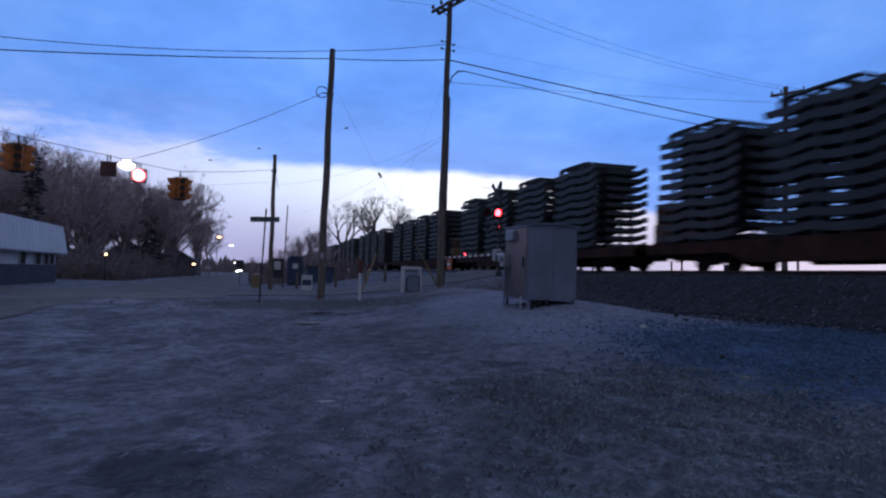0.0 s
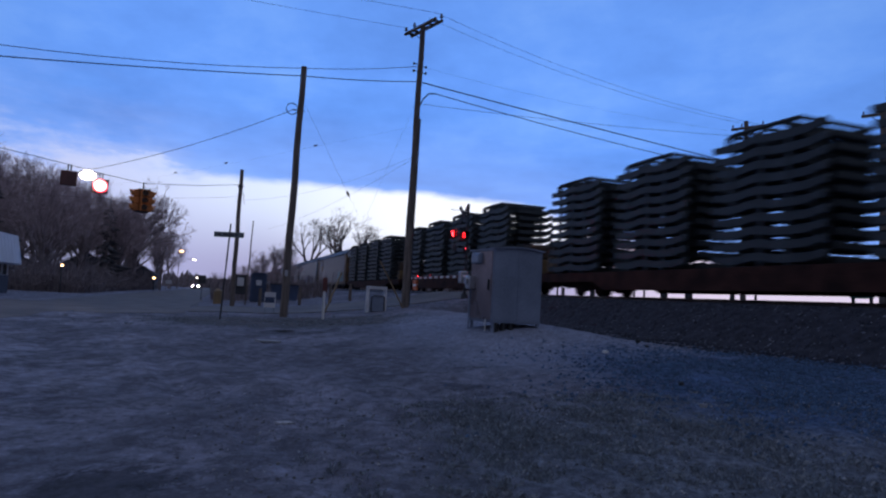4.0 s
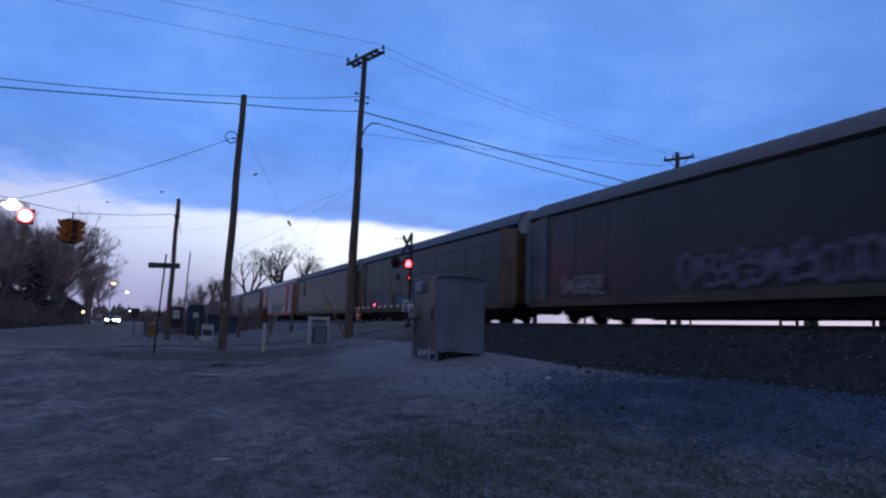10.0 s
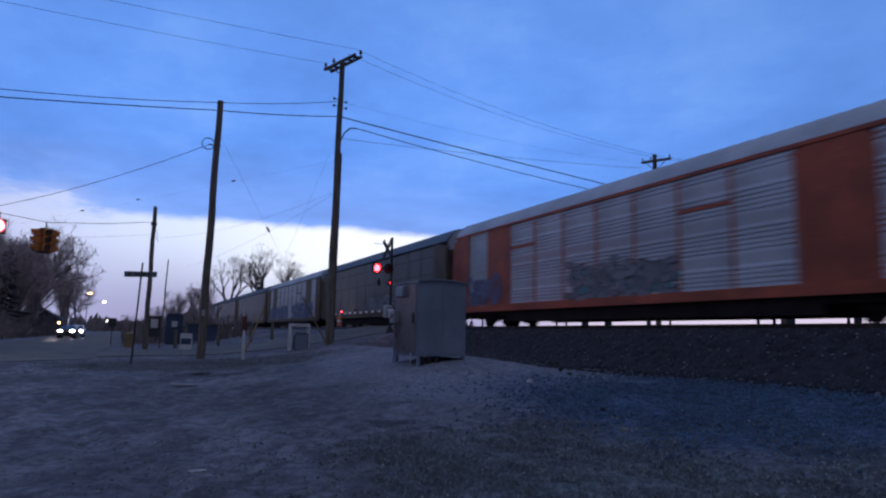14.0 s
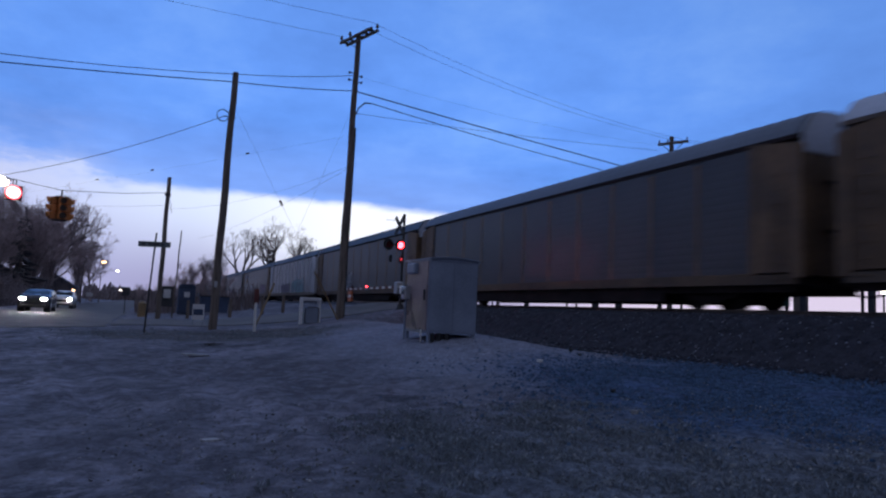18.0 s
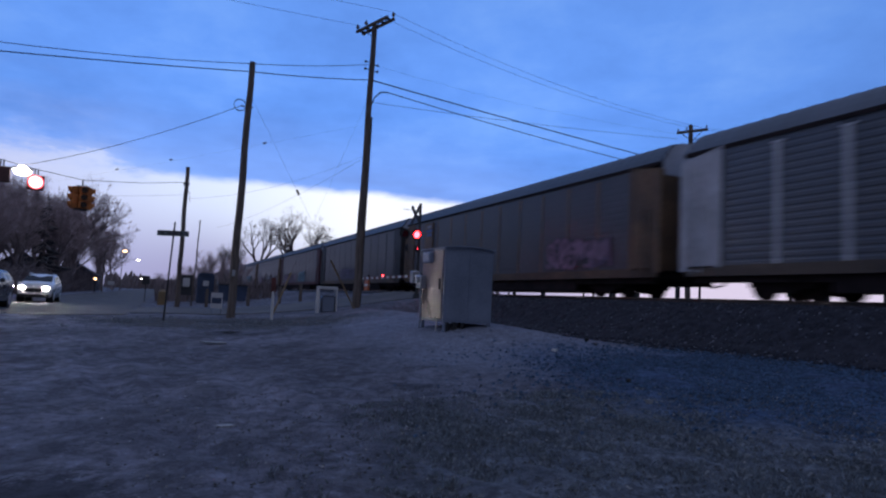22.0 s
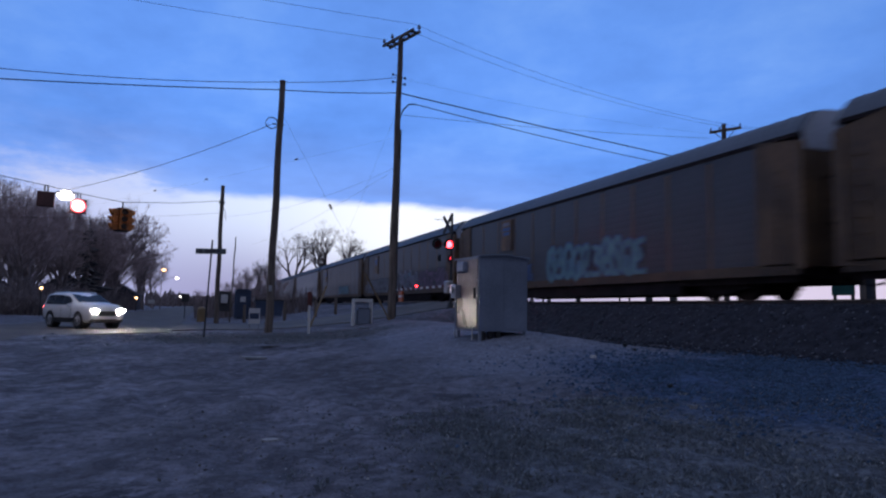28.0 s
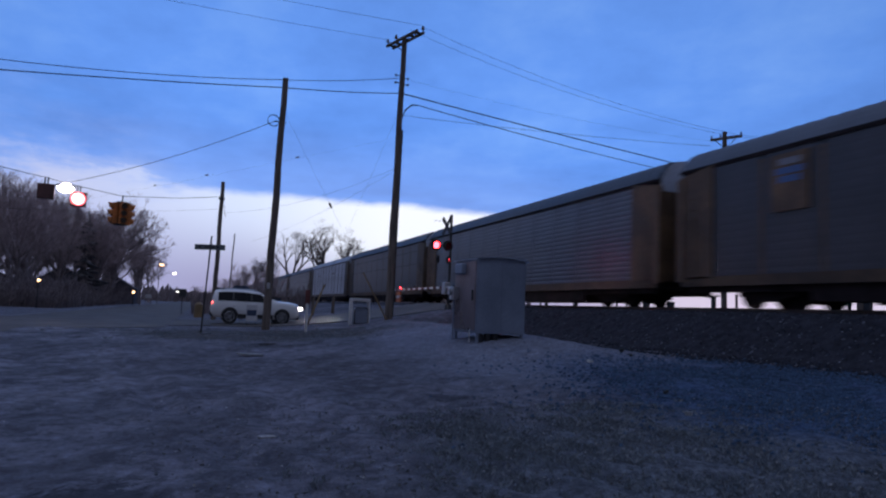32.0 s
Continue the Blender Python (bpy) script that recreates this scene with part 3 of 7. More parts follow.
def make_bogie(parent, y, src=None):
    if src:
        for o in src:
            again(o, parent, pose(0, y, 0))
        return src
    bm = bmesh.new()
    for sx in (-1, 1):
        x0, x1 = sx * 0.98, sx * 1.13
        prism_pts = [(-1.15, 0.36), (-0.75, 0.34), (-0.4, 0.2), (0.4, 0.2), (0.75, 0.34), (1.15, 0.36), (1.15, 0.56), (0.6, 0.62), (0.4, 0.78), (-0.4, 0.78), (-0.6, 0.62), (-1.15, 0.56)]
        a = [bm.verts.new((x0, p, z)) for p, z in prism_pts]
        b = [bm.verts.new((x1, p, z)) for p, z in prism_pts]
        n = len(a)
        for i in range(n):
            bm.faces.new((a[i], a[(i + 1) % n], b[(i + 1) % n], b[i]))
        bm.faces.new(a), bm.faces.new(b)
    box(bm, -1.1, 1.1, -0.22, 0.22, 0.45, 0.8, 0.03)
    bmesh.ops.recalc_face_normals(bm, faces=bm.faces[:])
    made = [part("bogie_frame", bm, M["under"], parent)]
    for dy in (-0.88, 0.88):
        w = bmesh.new()
        cyl(w, (-1.0, dy, 0.42), (1.0, dy, 0.42), 0.08, seg=8)
        for sx in (-1, 1):
            cyl(w, (sx * 0.70, dy, 0.42), (sx * 0.84, dy, 0.42), 0.42, 0.42, seg=20)
            cyl(w, (sx * 0.66, dy, 0.42), (sx * 0.70, dy, 0.42), 0.455, 0.455, seg=20)
        made.append(part("wheelset", w, M["under"], parent))
    for o in made:
        o.matrix_basis = pose(0, y, 0)
    return made


def make_coupler(parent, s):
    bm = bmesh.new()
    box(bm, -0.12, 0.12, s * 13.2, s * 13.9, 0.72, 0.96, 0.02)
    box(bm, -0.2, 0.2, s * 13.82, s * 14.04, 0.66, 1.0, 0.04)
    sweep(bm, [(0.5, s * 13.3, 0.8), (0.52, s * 13.7, 0.5), (0.35, s * 14.0, 0.42)], 0.035, 6)
    sweep(bm, [(-0.5, s * 13.3, 0.8), (-0.52, s * 13.7, 0.55), (-0.35, s * 14.0, 0.45)], 0.03, 6)
    part("coupler", bm, M["under"], parent)


CAR_PAINT = {
    "grimy": material("grimy_yellow_sill_paint", (0.105, 0.062, 0.034), 0.7, vary=0.4, scale=3, fine=30),
    "yellow": material("faded_yellow_car_paint", (0.138, 0.077, 0.037), 0.62, vary=0.35, scale=4, fine=30),
    "plate": material("yellow_plate_paint", (0.185, 0.1, 0.048), 0.6, vary=0.35, scale=4, fine=30),
    "tan": material("tan_car_paint", (0.10, 0.068, 0.046), 0.62, vary=0.35, scale=4, fine=30),
    "red": material("orange_red_car_paint", (0.42, 0.085, 0.035), 0.6, vary=0.3, scale=4, fine=30),
    "maroon": material("maroon_car_paint", (0.09, 0.025, 0.03), 0.65, vary=0.3, scale=4, fine=30),
    "charcoal": material("charcoal_car_paint", (0.04, 0.036, 0.04), 0.6, vary=0.3, scale=4, fine=30),
    "light": material("light_grey_car_paint", (0.5, 0.49, 0.52), 0.6, vary=0.2, scale=4, fine=30),
    "blue": material("slate_blue_car_paint", (0.09, 0.12, 0.15), 0.6, vary=0.3, scale=4, fine=30),
}
PANEL_PAINT = {
    "grey": material("galvanised_side_panel", (0.047, 0.043, 0.049), 0.46, 0.2, vary=0.3, scale=2.5, fine=30, spec=0.7, objvary=0.16),
    "steel": material("slate_grey_side_panel", (0.075, 0.078, 0.094), 0.4, 0.2, vary=0.25, scale=2.5, fine=30, spec=0.8, objvary=0.12),
    "dark": material("grimy_side_panel", (0.025, 0.024, 0.029), 0.46, 0.2, vary=0.3, scale=2.5, fine=30, spec=0.7, objvary=0.16),
    "white": material("pale_ribbed_panel", (0.60, 0.61, 0.66), 0.5, 0.1, vary=0.2, scale=2.5, fine=30, objvary=0.06),
    "tawny": material("brownish_side_panel", (0.048, 0.040, 0.041), 0.46, 0.2, vary=0.3, scale=2.5, fine=30, spec=0.7, objvary=0.14),
}
TAG_PAINT = [
    material("spray_white", (0.24, 0.236, 0.264), 0.6, vary=0.25),
    material("spray_lilac", (0.15, 0.122, 0.2), 0.6, vary=0.25),
    material("spray_blue", (0.08, 0.14, 0.30), 0.6, vary=0.25),
    material("spray_teal", (0.14, 0.29, 0.32), 0.6, vary=0.25),
    material("spray_pink", (0.22, 0.135, 0.2), 0.6, vary=0.25),
    material("spray_ochre", (0.26, 0.19, 0.06), 0.6, vary=0.25),
    material("spray_black", (0.02, 0.02, 0.03), 0.6, vary=0.2),
]
HALF, LEN = 1.5, 13.45
SILL, EAVE = 0.98, 4.93
ROOF_HALF = ((1.52, 0.0), (1.36, 0.24), (1.18, 0.46), (1.04, 0.59), (0.9, 0.68), (0.5, 0.77), (0.0, 0.81))   # half width, rise over the eave
END_BAY = 1.55
BAYS = 11
BAY = (2 * LEN - 2 * END_BAY) / BAYS


def ribbed_panel(width, z0, z1, ribs, depth):
    """A side panel of horizontal ribs, outer face at x = 0, facing -x."""
    bm = bmesh.new()
    prof = []
    n = ribs
    h = (z1 - z0) / n
    for i in range(n):
        a = z0 + i * h
        if ribs > 20 and i % 8 in (5, 6):
            continue
        prof += [(0.0, a), (0.0, a + h * 0.52), (depth, a + h * 0.64), (depth, a + h * 0.9)]
    prof += [(0.0, z1)]
    front = [(bm.verts.new((x, -width / 2, z)), bm.verts.new((x, width / 2, z))) for x, z in prof]
    for (a, b), (c, d) in zip(front, front[1:]):
        bm.faces.new((a, b, d, c))
    back = [bm.verts.new((0.06, -width / 2, z0)), bm.verts.new((0.06, width / 2, z0)), bm.verts.new((0.06, width / 2, z1)), bm.verts.new((0.06, -width / 2, z1))]
    bm.faces.new(back)
    bmesh.ops.recalc_face_normals(bm, faces=bm.faces[:])
    return bm


def roof_outline():
    """Eave to eave: the sides lean in to a nearly flat crown."""
    return [(-x, EAVE + z) for x, z in ROOF_HALF] + [(x, EAVE + z) for x, z in reversed(ROOF_HALF[:-1])]


SHARED = {}


def make_autorack(ends, panel, posts, roof="car_roof", sill=None, blocks=(), seams=False):
    """A covered car-carrier wagon. blocks: bays that are plain painted sheet instead of ribs."""
    car = new("autorack_car")
    paint, pan, post_paint = CAR_PAINT[ends], PANEL_PAINT[panel], CAR_PAINT.get(posts, PANEL_PAINT.get(posts))
    sill_paint = CAR_PAINT[sill or ends]
    bm = bmesh.new()
    out = roof_outline()
    prism(bm, out + [(HALF - 0.05, EAVE - 0.09), (-HALF + 0.05, EAVE - 0.09)], -LEN, LEN)
    for i in range(46):
        y = -LEN + 0.3 + i * (2 * LEN - 0.6) / 45
        prev = None
        for (x, z) in out:
            v = (bm.verts.new((x, y - 0.05, z + 0.005)), bm.verts.new((x, y, z + 0.035)), bm.verts.new((x, y + 0.05, z + 0.005)))
            if prev:
                bm.faces.new((prev[0], prev[1], v[1], v[0]))
                bm.faces.new((prev[1], prev[2], v[2], v[1]))
            prev = v
    part("roof", bm, M[roof], car, "ribbed galvanised roof")
    for s in (-1, 1):
        part("eave_beam", boxed(s * HALF - 0.045, s * HALF + 0.045, -LEN, LEN, EAVE - 0.13, EAVE - 0.02), sill_paint if panel == "white" else M["under"], car)
    for s in (-1, 1):
        part("side_sill", boxed(s * HALF - 0.05, s * HALF + 0.05, -LEN + 0.1, LEN - 0.1, 0.71, SILL + 0.06), sill_paint, car, "grimy painted side sill")
    part("floor", boxed(-1.25, 1.25, -LEN + 0.1, LEN - 0.1, 0.72, 0.95), M["under"], car)
    bm = bmesh.new()
    box(bm, -0.35, 0.35, -8.2, 8.2, 0.24, 0.74)
    part("centre_sill", bm, M["under"], car)
    for s in (-1, 1):
        part("skirt", boxed(s * 1.32 - 0.06, s * 1.32 + 0.06, -8.1, 8.1, 0.21, 0.74), M["under"], car)
        part("upper_skirt", boxed(s * 1.3 - 0.05, s * 1.3 + 0.05, -LEN + 0.3, LEN - 0.3, 0.5, 0.76), M["under"], car)
    # ends
    for s in (-1, 1):
        for sx in (-1, 1):
            bm = bmesh.new()
            box(bm, sx * HALF - 0.05, sx * HALF + 0.05, s * (LEN - END_BAY), s * (LEN - 0.02), SILL, EAVE - 0.1)
            for v in bm.verts:
                if v.co.z > 3 and abs(v.co.y) > LEN - 0.5:
                    v.co.z -= 0.24
            eb = part("end_bay", bm, paint, car, "painted end bay sheet")
            part("corner_post", boxed(sx * HALF - 0.09, sx * HALF + 0.09, s * (LEN - 0.25), s * (LEN + 0.1), SILL - 0.1, EAVE - 0.36), paint, eb)
            hood = boxed(sx * HALF - 0.05, sx * HALF + 0.14, s * (LEN - END_BAY - 0.12), s * (LEN + 0.06), EAVE - 0.1, EAVE - 0.03)
            for v in hood.verts:
                if abs(v.co.y) > LEN - 0.5:
                    v.co.z -= 0.25
            part("bay_hood", hood, paint, eb, "sloping lip over the end bay")
            part("bay_backing", boxed(sx * (HALF - 0.12) - 0.02, sx * (HALF - 0.12) + 0.02, s * (LEN - END_BAY), s * (LEN - 0.03), EAVE - 0.5, EAVE - 0.05), M["under"], eb)
            part("bay_post", boxed(sx * HALF - 0.06, sx * HALF + 0.06, s * (LEN - END_BAY - 0.1), s * (LEN - END_BAY + 0.1), SILL, EAVE - 0.14), paint, eb)
        bm = bmesh.new()
        y0, y1 = s * (LEN - 0.12), s * (LEN + 0.04)
        for x0, x1 in ((-1.42, -0.74), (-0.70, -0.02), (0.02, 0.70), (0.74, 1.42)):
            box(bm, x0, x1, min(y0, y1), max(y0, y1), SILL - 0.02, EAVE - 0.45, 0.02)
        d = part("end_door", bm, paint, car, "folding end door leaves")
        for z in (2.2, 3.6):
            part("door_latch", boxed(-0.5, 0.5, min(y1, y1 + s * 0.06), max(y1, y1 + s * 0.06), z, z + 0.1), M["under"], d)
        bm = bmesh.new()
        prism(bm, [(x * 0.93, z - 0.02) for x, z in roof_outline()] + [(HALF - 0.12, EAVE - 0.5), (-HALF + 0.12, EAVE - 0.5)], s * (LEN - 0.02), s * (LEN + 0.07))
        part("roof_end", bm, M["roof_cap"], car, "pale end cap of the roof")
        make_coupler(car, s)
    # sides, near and far
    key = "panel_" + panel
    if key not in SHARED:
        ribs, dep = (26, 0.045) if panel == "white" else (18, 0.012) if panel == "steel" else (15, 0.0018)
        bm = ribbed_panel(BAY - 0.1, SILL + 0.05, EAVE - 0.12, ribs, dep)
        me = bpy.data.meshes.new("side_panel")
        bm.to_mesh(me)
        bm.free()
        me.materials.append(pan)
        SHARED[key] = me
    bk = ("block", ends)
    if bk not in SHARED:
        bm = boxed(-0.012, 0.06, -BAY / 2 + 0.04, BAY / 2 - 0.04, SILL + 0.05, EAVE - 0.12)
        me = bpy.data.meshes.new("plain_panel")
        bm.to_mesh(me)
        bm.free()
        me.materials.append(paint)
        SHARED[bk] = me
    pk = ("post", posts)
    half_w = 0.1 if posts == "light" else 0.06
    if pk not in SHARED:
        bm = boxed(-0.03 if posts == "light" else -0.012, 0.09, -half_w, half_w, SILL, EAVE - 0.3, 0.004)
        box(bm, -0.02, 0.09, -half_w * 1.9, half_w * 1.9, EAVE - 0.34, EAVE - 0.27, 0.004)
        me = bpy.data.meshes.new("side_post")
        bm.to_mesh(me)
        bm.free()
        me.materials.append(post_paint)
        SHARED[pk] = me
    for sx in (-1, 1):
        for i in range(BAYS):
            y = -LEN + END_BAY + (i + 0.5) * BAY
            o = new("side_panel", SHARED[bk] if i in blocks else SHARED[key])
            o.parent = car
            o.matrix_basis = pose(sx * HALF, y, 0, 0, 0, 0 if sx < 0 else 180)
        if sx < 0:
            for i in range(1, BAYS):
                o = new("side_post", SHARED[pk])
                o.parent = car
                o.matrix_basis = pose(sx * HALF, -LEN + END_BAY + i * BAY, 0)
    # tier seams and ladder at the ends
    if seams:
        for z in (3.14, 4.18):
            part("tier_seam", boxed(-HALF - 0.014, -HALF + 0.01, -LEN + END_BAY, LEN - END_BAY, z, z + 0.04), M["black"], car)
    if panel == "white":
        for i in (3, 8):
            y = -LEN + END_BAY + (i + 0.5) * BAY
            part("hatch_bar", boxed(-HALF - 0.02, -HALF + 0.02, y - BAY / 2, y + BAY / 2, 3.62, 3.74), post_paint, car)
    for s in (-1, 1):
        bm = bmesh.new()
        for dx in (0.0, 0.42):
            cyl(bm, (-HALF - 0.12, s * (LEN - 0.45 - dx), SILL - 0.2), (-HALF - 0.12, s * (LEN - 0.45 - dx), 3.2), 0.018, seg=5)
        for i in range(8):
            z = SILL - 0.1 + i * 0.42
            cyl(bm, (-HALF - 0.12, s * (LEN - 0.45), z), (-HALF - 0.12, s * (LEN - 0.87), z), 0.014, seg=5)
        part("ladder", bm, paint, car)
    b = SHARED.get("bogie")
    SHARED["bogie"] = make_bogie(car, -9.9, b)
    make_bogie(car, 9.9, SHARED["bogie"])
    return car


# unreadable bubble shapes: each is a bent line in a unit square, as (kind, numbers)
SHAPES = (
    ((0.05, 0.1), (0.3, 0.9), (0.7, 0.95), (0.6, 0.4), (0.3, 0.5), (0.5, 0.05), (0.95, 0.2)),
    ((0.95, 0.6), (0.6, 1.0), (0.2, 0.7), (0.7, 0.6), (0.9, 0.3), (0.4, 0.0), (0.1, 0.3), (0.5, 0.4)),
    ((0.05, 0.0), (0.25, 0.95), (0.45, 0.35), (0.6, 0.9), (0.75, 0.2), (0.95, 0.8)),
    ((0.5, 0.0), (0.1, 0.3), (0.2, 0.85), (0.6, 1.0), (0.9, 0.7), (0.85, 0.2), (0.5, 0.0), (0.45, 0.6)),
    ((0.9, 1.0), (0.3, 0.9), (0.6, 0.55), (0.15, 0.4), (0.3, 0.05), (0.95, 0.1)),
    ((0.1, 0.9), (0.5, 1.0), (0.35, 0.5), (0.8, 0.6), (0.6, 0.1), (0.1, 0.15)),
    ((0.1, 0.3), (0.4, 1.0), (0.75, 0.75), (0.3, 0.35), (0.6, 0.0), (0.95, 0.45), (0.8, 0.95)),
)


def add_tag(car, y0, y1, cols, seed, z0=1.35, hgt=1.25):
    """Sprayed lettering that cannot be read: plump bent bars with an outline, over a patchy cloud of overspray."""
    z0 -= 0.24
    rng = random.Random(seed)
    x = -HALF - 0.034
    n = max(3, round((y1 - y0) / (hgt * 0.52)))
    w = (y1 - y0) / n
    cloud, edge, fill = bmesh.new(), bmesh.new(), bmesh.new()
    for i in range(n * 2):
        r = hgt * rng.uniform(0.06, 0.17)
        cy, cz = rng.uniform(y0, y1), z0 + hgt * rng.uniform(0.05, 0.85)
        pts = []
        for k in range(12):
            q = r * (1 + rng.uniform(-0.3, 0.3))
            pts.append(cloud.verts.new((x + 0.004 - 0.0002 * (i % 17), cy + 1.5 * q * math.cos(math.tau * k / 12), max(SILL + 0.08, cz + q * math.sin(math.tau * k / 12)))))
        cloud.faces.new(pts)

    def ribbon(bm, pts, wd, dx):
        left, right = [], []
        m = len(pts)
        for j, p in enumerate(pts):
            d = (pts[min(j + 1, m - 1)] - pts[max(j - 1, 0)]).normalized()
            side = Vector((0, -d.z, d.y)) * wd * (0.8 + 0.35 * math.sin(math.pi * j / (m - 1)))
            left.append(bm.verts.new((x - dx - 0.0001 * j, p.y + side.y, p.z + side.z)))
            right.append(bm.verts.new((x - dx - 0.0001 * j, p.y - side.y, p.z - side.z)))
        for j in range(m - 1):
            bm.faces.new((left[j], left[j + 1], right[j + 1], right[j]))

    for i in range(n):
        shape = rng.choice(SHAPES)
        flip = rng.random() < 0.5
        cy, cz = y0 + i * w, z0 + rng.uniform(-0.03, 0.08)
        hh = hgt * rng.uniform(0.85, 1.08)
        lean = rng.uniform(-0.14, 0.14) * w
        raw = [Vector((0, cy + w * (-0.14 + 1.28 * (1 - a if flip else a)) + lean * b, cz + hh * b)) for a, b in shape]
        pts = []
        for j in range(len(raw) - 1):
            p0, p1, p2, p3 = raw[max(j - 1, 0)], raw[j], raw[j + 1], raw[min(j + 2, len(raw) - 1)]
            for k in range(4):
                t = k / 4
                pts.append(0.5 * (2 * p1 + (p2 - p0) * t + (2 * p0 - 5 * p1 + 4 * p2 - p3) * t * t + (3 * p1 - p0 - 3 * p2 + p3) * t ** 3))
        pts.append(raw[-1])
        ribbon(edge, pts, 0.115 * hgt, 0.006 + 0.0015 * (i % 2))
        ribbon(fill, pts, 0.072 * hgt, 0.014 + 0.0015 * (i % 2))
    for bm, mi, nm in ((cloud, cols[0], "spray_cloud"), (edge, cols[2], "spray_outline"), (fill, cols[1], "spray_lettering")):
        o = part(nm, bm, TAG_PAINT[mi], car, "sprayed bars in place of unreadable lettering")
        o["kind"] = "stuff"


def add_plate(car, y, z, w, h, paint, bars=()):
    bm = boxed(-HALF - 0.07, -HALF + 0.02, y - w / 2, y + w / 2, z, z + h)
    p = part("logo_plate", bm, paint, car, "plain painted plate with a mark")
    if bars:
        for i, (bz, bw) in enumerate(bars):
            part("mark_bar", boxed(-HALF - 0.076, -HALF - 0.05, y - bw / 2, y + bw / 2, z + bz, z + bz + 0.2), TAG_PAINT[2 if i else 0], p)


# style of each wagon from the front of the string
STYLES = {
    "A": dict(ends="yellow", panel="tawny", posts="tan", sill="grimy"),
    "B": dict(ends="blue", panel="dark", posts="dark", sill="tan"),
    "C": dict(ends="yellow", panel="dark", posts="dark", sill="grimy", seams=True),
    "D": dict(ends="yellow", panel="grey", posts="plate", sill="grimy"),
    "E": dict(ends="red", panel="white", posts="red", sill="red", blocks=(1, 9), roof="roof_cap"),
    "F": dict(ends="yellow", panel="white", posts="yellow", sill="tan", blocks=(1, 9), roof="roof_cap"),
    "G": dict(ends="tan", panel="grey", posts="tan", sill="grimy", seams=True),
    "H": dict(ends="light", panel="steel", posts="light", sill="tan"),
    "I": dict(ends="maroon", panel="dark", posts="maroon", sill="maroon"),
    "J": dict(ends="tan", panel="white", posts="tan", sill="tan", roof="roof_cap"),
    "L": dict(ends="charcoal", panel="grey", posts="charcoal", sill="tan"),
    "M": dict(ends="yellow", panel="steel", posts="steel", sill="grimy"),
    "K": dict(ends="yellow", panel="grey", posts="yellow", sill="grimy"),
}
ORDER = "ABCDEGFDDHDLICDDKMGJGKADGKCG"
CAR_LABEL = {
    "M": "silver-grey ribbed covered car carrier with faded yellow ends",
    "A": "brownish covered car carrier with yellow ends", "B": "dark covered car carrier with slate blue ends", "C": "grimy dark covered car carrier with yellow ends",
    "D": "grey covered car carrier with yellow posts", "E": "orange-red covered car carrier with pale ribbed panels", "F": "yellow covered car carrier with pale ribbed panels",
    "G": "grey covered car carrier with tan ends", "H": "dark covered car carrier with light grey posts", "I": "dark covered car carrier with maroon ends",
    "J": "tan covered car carrier with pale ribbed panels", "K": "grey covered car carrier with faded yellow ends", "L": "dark covered car carrier with a tan side sill",
}
# spray lettering: wagon -> (from, to, colours, base height, letter height), from the wagon's leading end
TAGS = {
    0: [(1.3, 6.1, (6, 3, 6), 1.4, 1.1)], 1: [(6, 17, (6, 1, 6), 1.4, 1.1), (21, 24, (1, 0, 6), 1.4, 0.8)], 2: [(8.6, 12.2, (0, 0, 1), 1.35, 1.2), (13.3, 17.4, (2, 3, 6), 1.4, 0.6), (18.3, 22.7, (0, 0, 6), 1.35, 1.1)],
    4: [(10.3, 16.5, (3, 0, 6), 1.25, 1.3), (22, 25.6, (0, 1, 2), 1.3, 1.3)], 5: [(7.6, 13.6, (1, 0, 6), 1.35, 1.0)],
    6: [(2.5, 12, (1, 2, 1), 1.3, 1.4), (14, 24.5, (1, 2, 1), 1.3, 1.35)], 8: [(14.4, 17.4, (3, 0, 6), 1.4, 1.3)],
    9: [(5.4, 11.7, (3, 3, 1), 1.3, 1.4), (13.5, 18.6, (1, 1, 6), 1.3, 1.0)], 10: [(2.8, 7.5, (1, 4, 6), 1.4, 1.2), (15, 17.7, (0, 0, 1), 1.4, 1.2)],
    11: [(11.1, 18.1, (2, 1, 6), 1.4, 1.0)], 12: [(8.2, 12.3, (2, 3, 2), 1.35, 1.2), (14, 24, (1, 4, 6), 1.3, 1.0)], 13: [(5, 13, (2, 0, 6), 1.4, 1.0), (16, 23, (1, 4, 6), 1.35, 1.1)],
    14: [(7.2, 14.9, (6, 3, 2), 1.25, 1.5), (16.6, 18.6, (2, 2, 6), 1.3, 0.8), (19.2, 26.0, (6, 3, 6), 1.25, 1.1)],
    15: [(0.7, 7.7, (1, 4, 6), 1.25, 1.3), (8.3, 13.6, (3, 0, 1), 1.25, 1.5), (13.9, 26.2, (1, 0, 6), 1.15, 1.3)], 16: [(7, 12.5, (5, 3, 2), 1.35, 0.9)],
}
PLATES = {0: 21.8, 3: 22.3, 10: 22.4, 14: 19.8, 15: 21.8, 16: 22.1}


